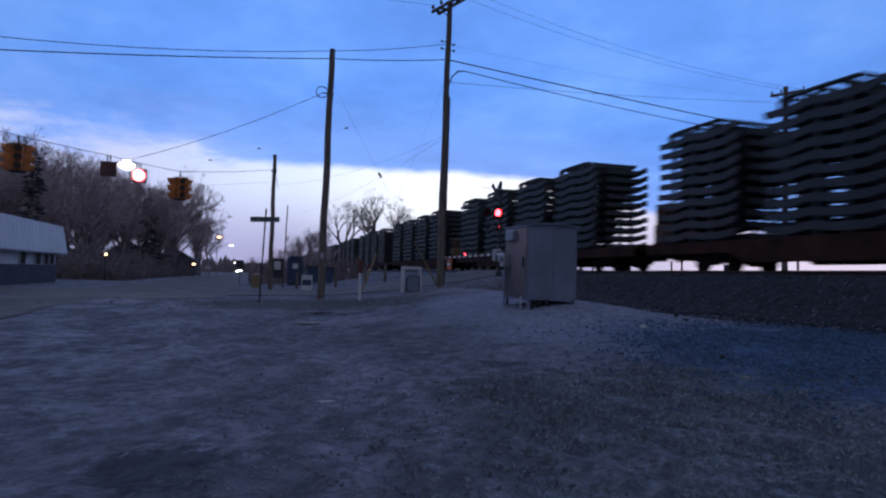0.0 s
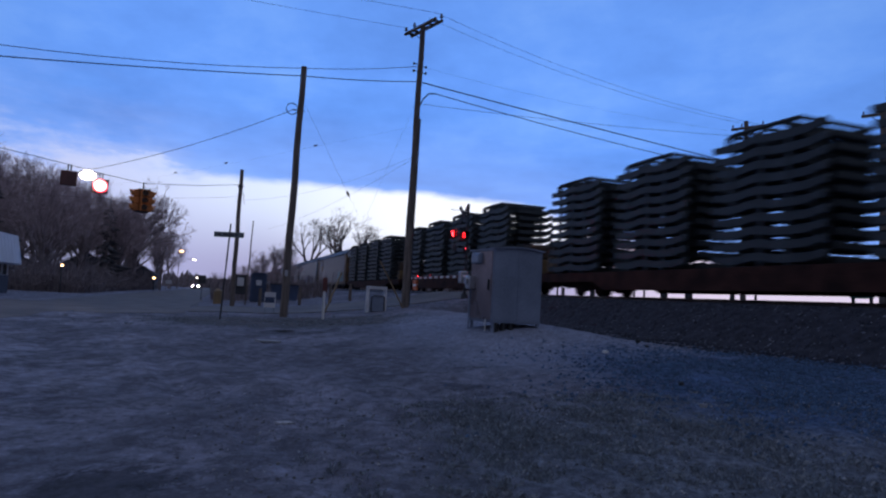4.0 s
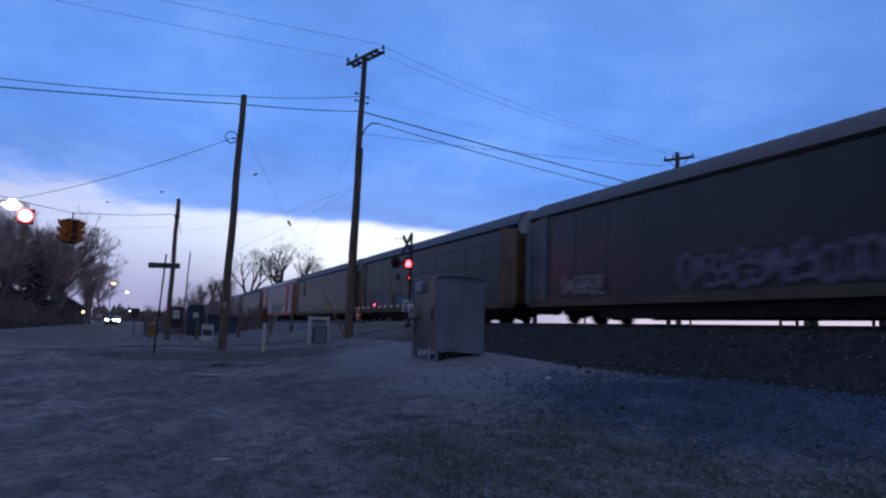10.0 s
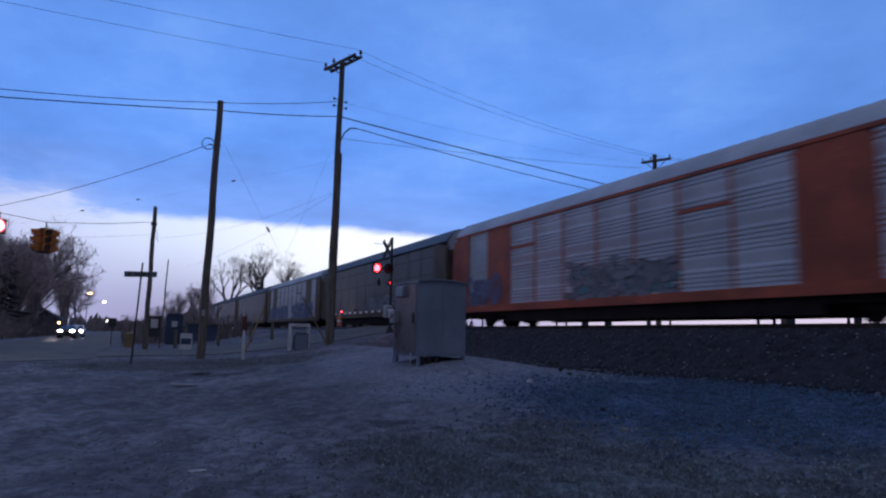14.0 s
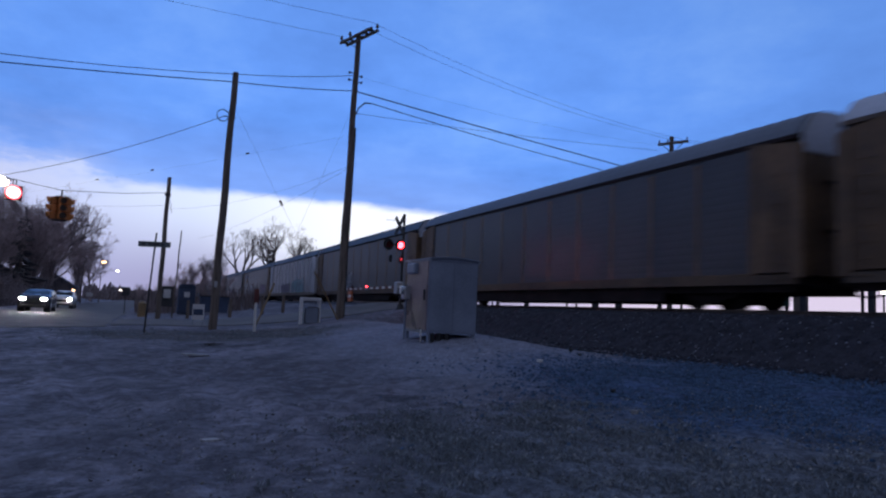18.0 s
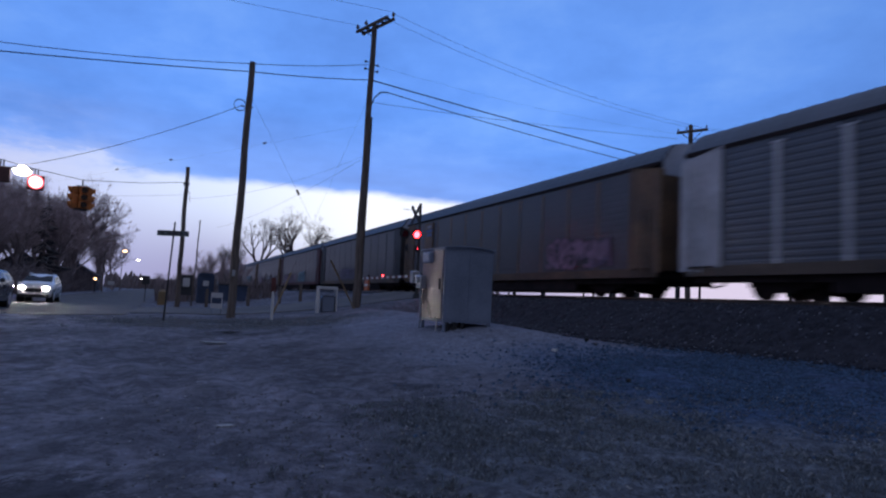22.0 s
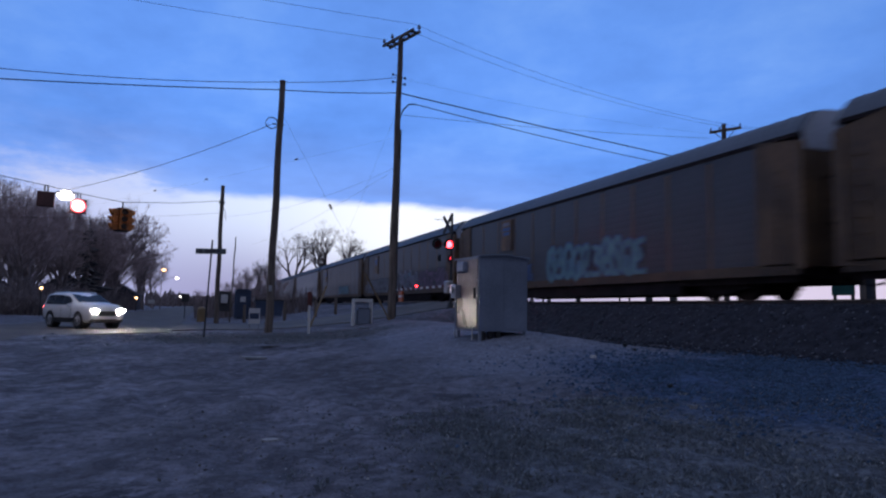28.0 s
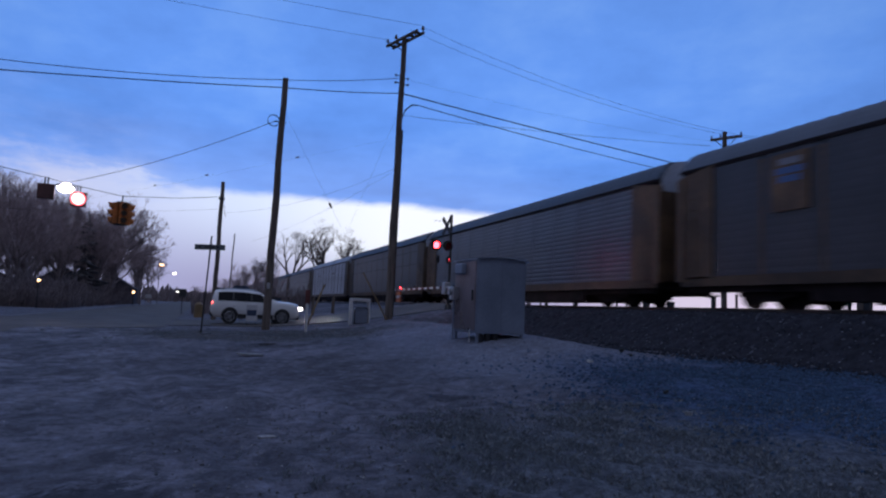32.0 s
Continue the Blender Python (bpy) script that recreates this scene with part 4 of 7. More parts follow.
def build_autoracks():
    masters = {}
    for i, st in enumerate(ORDER):
        y = FRONT_0 + (i + 0.5) * PITCH
        m = pose(TRACK_X, y, RAIL_Z)
        if st not in masters:
            masters[st] = make_autorack(**STYLES[st])
            car = masters[st]
        else:
            src = masters[st]
            keep = [o for o in src.children_recursive if o.name.split(".")[0] in ("spray_lettering", "spray_cloud", "spray_outline", "logo_plate", "mark_bar")]
            held = [(o, o.parent) for o in keep]
            for o in keep:
                o.parent = None
            car = copy_thing(src, m)
            for o, p in held:
                o.parent = p
        car.matrix_basis = m
        tagged(car, CAR_LABEL[st], "freight car", "covered car carriers of the train")
        for a, b, cols, z0, hg in TAGS.get(i, ()):
            add_tag(car, -LEN + a, -LEN + b, cols, 100 + i * 7 + int(a), z0, hg)
        if i in PLATES:
            paint = CAR_PAINT["plate"]
            add_plate(car, -LEN + PLATES[i], 2.9, 1.35, 1.75, paint, ((1.4, 0.8), (1.12, 1.0), (0.86, 0.8)) if i != 3 else ())
        TRAIN.append((car, y, RAIL_Z))


def chassis_layer():
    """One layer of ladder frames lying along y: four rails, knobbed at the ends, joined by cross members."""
    bm = bmesh.new()
    prof = [(-1.02, 0.13), (-0.97, 0.08), (-0.88, 0.10), (-0.8, 0.13), (-0.5, 0.03), (-0.1, 0.0), (0.5, 0.0), (0.8, 0.01), (1.0, 0.02), (1.4, 0.09), (1.8, 0.10), (2.2, 0.03), (2.45, 0.0), (2.7, -0.01), (3.0, 0.0), (3.3, 0.05), (3.42, 0.06), (3.5, 0.03), (3.56, 0.1)]
    tall = {-1.02: 0.16, -0.97: 0.28, -0.88: 0.24, 3.42: 0.2, 3.5: 0.27, 3.56: 0.14}
    rails = []
    for sx in (-1.46, -0.5, 0.75, 1.46):
        rings = {}
        for y, z in prof:
            if abs(sx) < 1 and not -0.55 <= y <= 3.35:
                continue
            h = tall.get(y, 0.26 if -0.55 < y < 3.2 else 0.21) * (1 if abs(sx) > 1 else 0.8)
            w = 0.085 if y in tall else 0.05
            rings[y] = [bm.verts.new((sx - w, y, z)), bm.verts.new((sx + w, y, z)), bm.verts.new((sx + w, y, z + h)), bm.verts.new((sx - w, y, z + h))]
        rails.append(rings)
    spans = {0: ((-0.1, 0.5), (1.0, 1.4), (1.8, 2.2), (2.45, 2.7)), 1: ((-0.5, -0.1), (0.5, 0.8), (1.4, 1.8), (2.7, 3.0)), 2: ((-0.5, -0.1), (0.5, 0.8), (1.4, 1.8), (2.2, 2.45), (3.0, 3.3))}
    for k, rings in enumerate(rails):
        ys = list(rings)
        right, left = spans.get(k, ()), spans.get(k - 1, ())
        for p, q in zip(ys, ys[1:]):
            for j in range(4):
                if (j == 1 and (p, q) in right) or (j == 3 and (p, q) in left):
                    continue
                bm.faces.new((rings[p][j], rings[p][(j + 1) % 4], rings[q][(j + 1) % 4], rings[q][j]))
        bm.faces.new(rings[ys[0]]), bm.faces.new(rings[ys[-1]])
    for k, pairs in spans.items():
        for p, q in pairs:
            a0, a1, b0, b1 = rails[k][p], rails[k][q], rails[k + 1][p], rails[k + 1][q]
            bm.faces.new((a0[1], b0[0], b0[3], a0[2]))
            bm.faces.new((a1[1], b1[0], b1[3], a1[2]))
            bm.faces.new((a0[2], b0[3], b1[3], a1[2]))
            bm.faces.new((a0[1], b0[0], b1[0], a1[1]))
    bmesh.ops.recalc_face_normals(bm, faces=bm.faces[:])
    return bm


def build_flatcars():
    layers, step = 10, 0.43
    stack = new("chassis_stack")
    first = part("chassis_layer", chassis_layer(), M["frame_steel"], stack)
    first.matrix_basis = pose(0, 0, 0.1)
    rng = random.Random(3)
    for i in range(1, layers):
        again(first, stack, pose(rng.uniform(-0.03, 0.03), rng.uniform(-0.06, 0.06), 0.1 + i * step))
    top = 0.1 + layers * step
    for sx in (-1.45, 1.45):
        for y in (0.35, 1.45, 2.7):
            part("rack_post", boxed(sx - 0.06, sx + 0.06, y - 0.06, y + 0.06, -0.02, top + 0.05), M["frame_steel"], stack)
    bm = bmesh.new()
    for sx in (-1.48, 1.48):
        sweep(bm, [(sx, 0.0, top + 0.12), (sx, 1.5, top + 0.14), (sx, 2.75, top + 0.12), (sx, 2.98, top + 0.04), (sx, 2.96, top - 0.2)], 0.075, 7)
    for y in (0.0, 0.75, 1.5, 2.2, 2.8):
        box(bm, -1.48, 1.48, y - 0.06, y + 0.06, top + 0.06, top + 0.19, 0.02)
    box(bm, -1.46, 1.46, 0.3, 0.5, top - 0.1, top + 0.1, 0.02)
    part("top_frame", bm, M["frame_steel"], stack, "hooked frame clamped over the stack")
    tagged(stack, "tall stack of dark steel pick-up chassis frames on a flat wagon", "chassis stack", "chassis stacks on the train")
    flat = new("flat_car")
    bm = bmesh.new()
    box(bm, -1.45, 1.45, -13.5, 13.5, 0.93, 1.02)
    part("deck", bm, M["rust"], flat)
    for s in (-1, 1):
        bm = bmesh.new()
        x0, x1 = s * 1.5 - 0.06, s * 1.5 + 0.06
        out = [(-13.5, 0.62), (-8.4, 0.62), (-7.6, 0.26), (7.6, 0.26), (8.4, 0.62), (13.5, 0.64), (13.5, 1.06), (-13.5, 1.06)]
        a = [bm.verts.new((x0, p, z)) for p, z in out]
        b = [bm.verts.new((x1, p, z)) for p, z in out]
        for i in range(8):
            bm.faces.new((a[i], a[(i + 1) % 8], b[(i + 1) % 8], b[i]))
        bm.faces.new(a), bm.faces.new(b)
        bmesh.ops.recalc_face_normals(bm, faces=bm.faces[:])
        part("side_sill", bm, M["rust"], flat, "rust-brown side sill")
    bm = bmesh.new()
    box(bm, -0.4, 0.4, -13.3, 13.3, 0.45, 0.92)
    for i in range(14):
        y = -12.4 + i * 1.9
        box(bm, -1.45, 1.45, y - 0.06, y + 0.06, 0.7, 0.93)
    part("underframe", bm, M["under"], flat)
    for s in (-1, 1):
        make_coupler(flat, s)
        bm = boxed(-1.3, 1.3, s * 13.36, s * 13.5, 1.02, 1.16)
        part("end_sill", bm, M["rust"], flat)
    make_bogie(flat, -9.9, SHARED["bogie"])
    make_bogie(flat, 9.9, SHARED["bogie"])
    tagged(flat, "rust-brown flat wagon loaded with chassis stacks", "flat car", "flat wagons of the train")
    crate = new("dunnage_crate")
    bm = bmesh.new()
    box(bm, -1.3, 1.3, -0.2, 0.92, 0.1, 0.96, 0.06)
    part("wrapped_load", bm, M["crate"], crate, "tan lower bale")
    part("wrapped_load", boxed(-1.26, 1.26, -0.16, 0.9, 0.97, 1.78, 0.1), M["crate_dark"], crate, "brown upper bale")
    bm = bmesh.new()
    for y in (0.1, 0.64):
        box(bm, -1.33, 1.33, y - 0.03, y + 0.03, 0.06, 1.81)
    part("strap", bm, M["black"], crate)
    bm = bmesh.new()
    for x in (-0.9, 0, 0.9):
        box(bm, x - 0.07, x + 0.07, -0.18, 0.88, 0, 0.12)
    part("skid", bm, M["rust"], crate)
    tagged(crate, "tan wrapped load strapped at a wagon end", "crate", "wrapped loads on the train")
    first_use = {"flat": True, "stack": True, "crate": True}

    def put(src, key, y, z):
        m = pose(TRACK_X, y, z)
        if first_use[key]:
            first_use[key] = False
            src.matrix_basis = m
            TRAIN.append((src, y, z))
        else:
            TRAIN.append((copy_thing(src, m), y, z))

    for n in range(8):
        y = FRONT_0 - (n + 0.5) * PITCH
        put(flat, "flat", y, RAIL_Z)
        for k in range(4):
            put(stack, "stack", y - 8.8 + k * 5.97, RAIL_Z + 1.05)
        if n in (0, 1, 3):
            put(crate, "crate", y - 12.55, RAIL_Z + 1.02)
        elif n in (2, 4, 5):
            put(crate, "crate", y + 12.5, RAIL_Z + 1.02)


build_autoracks()
build_flatcars()


# ---------------------------------------------------------------- equipment cabinet
def build_cabinet():
    c = thing("signal_cabinet", pose(7.88, 17.6, height(7.6, 17.3) - 0.02, 0, 0, 2.5), "grey galvanised railway equipment cabinet with an arched roof on short legs", "equipment cabinet")
    w, d, z0, z1 = 0.76, 0.78, 0.2, 2.26
    bm = bmesh.new()
    n = 9
    out = [(-w, z0), (w, z0)] + [(w - 2 * w * i / (n - 1), z1 + 0.06 * (1 - (2 * i / (n - 1) - 1) ** 2)) for i in range(n)]
    prism(bm, out, -d, d)
    bmesh.ops.bevel(bm, geom=[e for e in bm.edges if e.calc_face_angle(0) > 1.0], offset=0.015, segments=2, affect="EDGES")
    part("body", bm, M["galv"], c)
    bm = bmesh.new()
    n = 11
    top = [(w + 0.05 - 2 * (w + 0.05) * i / (n - 1), z1 + 0.02 + 0.07 * (1 - (2 * i / (n - 1) - 1) ** 2)) for i in range(n)]
    prism(bm, top + [(x, z - 0.035) for x, z in reversed(top)], -d - 0.06, d + 0.06)
    part("arched_roof", bm, M["galv"], c)
    # door side faces the street
    door = part("door", boxed(-w - 0.03, -w + 0.005, -d + 0.08, d - 0.08, z0 + 0.08, z1 - 0.06, 0.01), M["galv_door"], c, "sheet door, tinted pink for the red lamp's light")
    bm = bmesh.new()
    for z in (0.5, 1.25, 2.0):
        cyl(bm, (-w - 0.04, d - 0.1, z - 0.07), (-w - 0.04, d - 0.1, z + 0.07), 0.02, seg=8)
    part("hinge", bm, M["galv"], door)
    bm = bmesh.new()
    box(bm, -w - 0.07, -w - 0.03, -d + 0.2, -d + 0.25, 1.1, 1.4, 0.01)
    part("handle", bm, M["dark_metal"], door)
    part("vent_hood", boxed(-w - 0.17, -w, -0.05, 0.45, 1.86, 2.16, 0.03), M["galv"], c)
    bm = boxed(-w - 0.2, -w, 0.42, 0.74, 1.12, 1.5, 0.02)
    cyl(bm, (-w - 0.2, 0.58, 1.36), (-w - 0.28, 0.58, 1.36), 0.1, seg=14)
    meter = part("meter_box", bm, M["alu"], c, "round-faced power meter in a grey box")
    bm = bmesh.new()
    sweep(bm, [(-w - 0.1, 0.58, 1.12), (-w - 0.1, 0.58, 0.6), (-w - 0.1, 0.6, -0.05)], 0.03, 8)
    part("conduit", bm, M["galv"], meter)
    leg = None
    for x in (-w + 0.06, w - 0.06):
        for y in (-d + 0.06, d - 0.06):
            if leg is None:
                leg = part("leg", boxed(-0.04, 0.04, -0.04, 0.04, -0.08, 0.24, 0.008), M["galv"], c)
                leg.matrix_basis = pose(x, y, 0)
            else:
                again(leg, c, pose(x, y, 0))
    pipe = None
    for x in (-0.6, -0.36, -0.13):
        if pipe is None:
            bm = bmesh.new()
            cyl(bm, (0, 0, -0.1), (0, 0, 0.22), 0.085, seg=14)
            pipe = part("cable_duct", bm, M["black"], c, "short black cable duct")
            pipe.matrix_basis = pose(x, -d + 0.1, 0)
        else:
            again(pipe, c, pose(x, -d + 0.1, 0))
    bm = bmesh.new()
    for z in (0.28, 2.2):
        box(bm, -w + 0.02, w - 0.02, -d - 0.012, -d + 0.01, z, z + 0.03)
    for x in (-w + 0.03, 0.0, w - 0.06):
        box(bm, x, x + 0.03, -d - 0.01, -d + 0.01, z0 + 0.02, z1)
    part("sheet_seam", bm, M["galv"], c)
    part("ground_rod", cyl(bmesh.new(), (-w - 0.06, -d + 0.3, -0.05), (-w - 0.06, -d + 0.3, 0.3), 0.018, seg=6), M["white_paint"], c)


build_cabinet()


# ---------------------------------------------------------------- poles and wires
def pole(name, x, y, z, top, r0, r1, lean=(0, 0), label="weathered brown timber utility pole"):
    p = thing(name, pose(x, y, z), label, "utility pole", "utility poles")
    bm = bmesh.new()
    h = top - z
    n = 9
    pts = [(lean[0] * (i / n) + 0.02 * math.sin(i * 1.7), lean[1] * i / n, -0.4 + (h + 0.4) * i / n) for i in range(n + 1)]
    sweep(bm, pts, [r0 + (r1 - r0) * i / n for i in range(n + 1)], 12)
    bm.verts.ensure_lookup_table()
    bm.faces.new(bm.verts[-12:])
    part("shaft", bm, M["wood"], p, smooth=False)
    return p


def insulator(parent, x, y, z, s=1.0):
    bm = bmesh.new()
    cyl(bm, (0, 0, 0), (0, 0, 0.1 * s), 0.02 * s, seg=6)
    cyl(bm, (0, 0, 0.1 * s), (0, 0, 0.17 * s), 0.075 * s, 0.05 * s, seg=10)
    cyl(bm, (0, 0, 0.17 * s), (0, 0, 0.24 * s), 0.055 * s, 0.03 * s, seg=10)
    o = part("insulator", bm, M["porcelain"], parent)
    o.matrix_basis = pose(x, y, z)
    return o


P2 = pole("utility_pole", 2.6, 28.08, height(2.6, 28.08), 11.04, 0.17, 0.12, (0.15, 0))
P3 = pole("utility_pole", 8.25, 29.74, height(8.25, 29.74), 14.5, 0.19, 0.125, (0.13, 0), "tall brown timber utility pole with a braced crossarm")
P1 = pole("utility_pole", 0.84, 42.4, height(0.84, 42.4), 8.79, 0.15, 0.11, (0.0, 0))
PF = pole("utility_pole", 26.6, 28.3, height(26.6, 28.3), 12.0, 0.16, 0.12, (0, 0), "timber utility pole with a crossarm beyond the railway")
PG = pole("utility_pole", 30.0, 23.05, height(30.0, 23.05), 11.98, 0.17, 0.13, (0, 0), "second timber utility pole with a crossarm beyond the railway")
P0 = pole("utility_pole", 2.55, 65.2, height(2.5, 65), 7.9, 0.08, 0.05, (0.15, 0), "thin bare timber pole by the far corner")

# crossarm of the tall pole: two parallel timbers with struts and pin insulators
arm = part("crossarm", box(box(bmesh.new(), -1.3, 1.3, -0.24, -0.13, -0.06, 0.06, 0.01), -1.3, 1.3, 0.13, 0.24, -0.06, 0.06, 0.01), M["wood"], P3, "double timber crossarm")
arm.matrix_basis = pose(0.15, 0, 14.42 - 0.95, 0, 0, -72)
bm = bmesh.new()
for s in (-1, 1):
    sweep(bm, [(s * 0.7, -0.2, -0.05), (s * 0.35, -0.18, -0.3), (0.02 * s, -0.16, -0.55)], 0.02, 5)
    box(bm, s * 0.6 - 0.04, s * 0.6 + 0.04, -0.24, 0.24, -0.05, 0.05)
    box(bm, s * 1.08 - 0.04, s * 1.08 + 0.04, -0.24, 0.24, -0.05, 0.05)
part("arm_brace", bm, M["dark_metal"], arm)
for x in (-1.22, -0.5, 0.62, 1.22):
    insulator(arm, x, 0.18 if x > 0 else -0.18, 0.06, 1.2)
for z, s in ((12.6 - 0.95, -1), (12.5 - 0.95, 1), (12.25 - 0.95, -1), (12.2 - 0.95, 1)):
    o = part("wire_bracket", box(cyl(bmesh.new(), (0, 0, 0), (s * 0.34, 0, 0), 0.02, seg=6), s * 0.3 - 0.04, s * 0.3 + 0.04, -0.05, 0.05, -0.05, 0.05, 0.01), M["dark_metal"], P3)
    o.matrix_basis = pose(0.1, 0, z)
bm = bmesh.new()
sweep(bm, [(0.17, 0.05, 9.0), (0.2, 0.05, 9.6), (0.35, 0.0, 10.0), (0.62, -0.05, 10.28), (0.95, -0.05, 10.32)], 0.035, 6)
part("drip_loop", bm, M["wire"], P3, "black cable looping off the pole")
part("riser_conduit", sweep(bmesh.new(), [(0.2, -0.03, 0.1), (0.21, -0.03, 3.0), (0.25, -0.02, 9.0)], 0.04, 6), M["dark_metal"], P3)
# crossarms beyond the railway
for far, x, y, z, half in ((PF, 26.6, 28.3, 11.62, 0.85), (PG, 30.0, 23.05, 11.56, 1.0)):
    fa = part("crossarm", boxed(-half, half, -0.06, 0.06, -0.07, 0.07, 0.01), M["wood"], far)
    fa.matrix_basis = pose(0, -0.12, z - height(x, y), 0, 0, -62)
    for q in (-0.92, -0.36, 0.92):
        insulator(fa, q * half, 0, 0.05, 0.8)
    bm = bmesh.new()
    for q in (-1, 1):
        sweep(bm, [(q * 0.6, -0.07, -0.05), (q * 0.02, -0.08, -0.6)], 0.02, 5)
    part("arm_brace", bm, M["dark_metal"], fa)
# coil of cable on the leaning pole
bm = bmesh.new()
for k in range(3):
    sweep(bm, [(-0.22 + 0.24 * math.cos(a * math.tau / 20), 0.03 * k, 8.79 + 0.24 * math.sin(a * math.tau / 20)) for a in range(21)], 0.014, 5)
part("cable_coil", bm, M["wire"], P2)
part("eye_bolt", cyl(bmesh.new(), (-0.2, 0, 8.75), (0.3, 0, 8.75), 0.025, seg=6), M["dark_metal"], P2)
part("pole_tag", boxed(-0.06, 0.06, -0.2, -0.16, 1.7, 1.95), M["alu"], P2)
bm = bmesh.new()
sweep(bm, [(0.12, -0.1, 7.0), (0.24, -0.1, 6.8), (0.2, -0.1, 6.6), (0.3, -0.1, 6.3)], 0.015, 5)
part("loose_cable", bm, M["wire"], P1)
part("clamp", cyl(bmesh.new(), (0, 0, 7.3), (0, 0, 7.45), 0.17, seg=12), M["dark_metal"], P1)


def wire(a, b, sag, r=0.012, name="overhead_wire", n=18, label="thin dark overhead wire between poles"):
    a, b = Vector(a), Vector(b)
    bm = bmesh.new()
    pts = [a.lerp(b, i / n) - Vector((0, 0, sag * 4 * (i / n) * (1 - i / n))) for i in range(n + 1)]
    sweep(bm, pts, r, 5)
    return tagged(link(name, bm, M["wire"]), label, "wire", "overhead wires")


P3X, P2X = 8.35, 2.74
wire((P3X - 0.1, 29.74, 11.76), (P2X, 28.08, 10.64), 0.06, 0.022)
wire((P2X, 28.08, 10.64), (-24.0, 20.3, 6.61), 0.36, 0.022)
wire((P3X - 0.15, 29.74, 12.5), (P2X, 28.08, 10.98), 0.08, 0.015)
wire((P2X, 28.08, 10.98), (-24.0, 20.3, 8.96), 1.13, 0.015)
wire((P3X, 29.74, 11.77), (44.0, 34.6, 10.46), 0.12, 0.03)
wire((9.2, 29.69, height(8.25, 29.74) + 10.32), (44.0, 37.0, 11.15), 0.42, 0.022)
wire((P3X + 0.1, 29.74, 10.7), (26.6, 29.4, 11.45), 0.12, 0.010)
wire((P3X + 0.3, 29.74, 12.5), (26.4, 29.0, 11.6), 0.3, 0.003)
for s in (-1.0, 1.0):
    wire((P3X + 0.37 * s, 29.74 - 1.14 * s, 14.78), (-24.0, 24.8 - 0.9 * s, 13.3), 0.35, 0.008)
for s in (1.0, 0.4):
    wire((P3X + 0.37 * s, 29.74 - 1.14 * s, 14.78), (26.6 + 0.3 * s, 28.3 - 0.6 * s, 11.75), 0.55, 0.007)
    wire((26.6 + 0.3 * s, 28.3 - 0.6 * s, 11.75), (60, 12, 11.5), 0.9, 0.007)
# span wire with the signals, from the far corner to a pole outside the view
SPAN_A, SPAN_B = Vector((0.84, 42.4, 7.8)), Vector((-22.0, 17.0, 7.6))


SPAN_Z = ((0.0, 7.86), (0.1, 7.18), (0.213, 6.60), (0.29, 6.62), (0.338, 6.70), (0.459, 6.78), (0.6, 7.1), (1.0, 8.6))


def span(k):
    """The wire sags from load to load."""
    p = SPAN_A.lerp(SPAN_B, k)
    for (k0, z0), (k1, z1) in zip(SPAN_Z, SPAN_Z[1:]):
        if k0 <= k <= k1:
            p.z = z0 + (z1 - z0) * (k - k0) / (k1 - k0)
    return p


tagged(link("span_wire", sweep(bmesh.new(), [span(k) for k, _ in SPAN_Z], 0.016, 6), M["wire"]), "steel span wire that carries the traffic signals", "wire", "overhead wires")
J = span(0.309)
wire((2.5, 28.08, 9.17), J, 0.25, 0.013, "span_wire", 18, "steel stay wire from the pole to the span")
wire((0.84, 42.4, 7.1), (-20, 46, 6.6), 0.5, 0.006)
wire((8.25, 29.74, 8.0), (4.0, 62.0, 7.0), 0.4, 0.006)
wire((8.25, 29.74, 8.1), (1.0, 42.4, 6.9), 0.5, 0.005)
# guy wires of the two poles, with insulators and yellow guards


def guy(a, b, guard, strain=True):
    g = thing("guy_wire", Matrix.Identity(4), "thin steel guy wire with a strain insulator", "guy wire", "guy wires")
    a, b = Vector(a), Vector(b)
    part("strand", sweep(bmesh.new(), [a, a.lerp(b, 0.5), b], 0.004 if strain else 0.003, 5), M["wire"], g)
    d = (b - a).normalized()
    c = a.lerp(b, 0.44)
    if strain:
        part("strain_insulator", cyl(bmesh.new(), c - d * 0.12, c + d * 0.12, 0.055, 0.04, seg=10), M["porcelain"], g)
    if guard:
        part("guard", cyl(bmesh.new(), b - d * guard, b + d * 0.05, 0.035, seg=8), M["guy_yellow"], g, "yellow plastic guy guard")


guy((2.74, 28.08, 9.7), (8.02, 29.1, height(8, 29.1)), 2.45)
guy((8.33, 29.74, 11.0), (3.98, 26.5, height(4, 26.5)), 2.1, False)
# strain insulators on a faint stay high over the street
st = thing("stay_wire", Matrix.Identity(4), "faint high stay wire with strain insulators", "wire", "overhead wires")
sa, sb = Vector((8.3, 29.74, 9.6)), Vector((-10.0, 52.0, 7.6))
part("strand", sweep(bmesh.new(), [sa, sa.lerp(sb, 0.5) - Vector((0, 0, 0.1)), sb], 0.003, 4), M["wire"], st)
for k in (0.22, 0.46, 0.62):
    c, d = sa.lerp(sb, k), (sb - sa).normalized()
    part("strain_insulator", cyl(bmesh.new(), c - d * 0.1, c + d * 0.1, 0.04, seg=8), M["porcelain"], st)


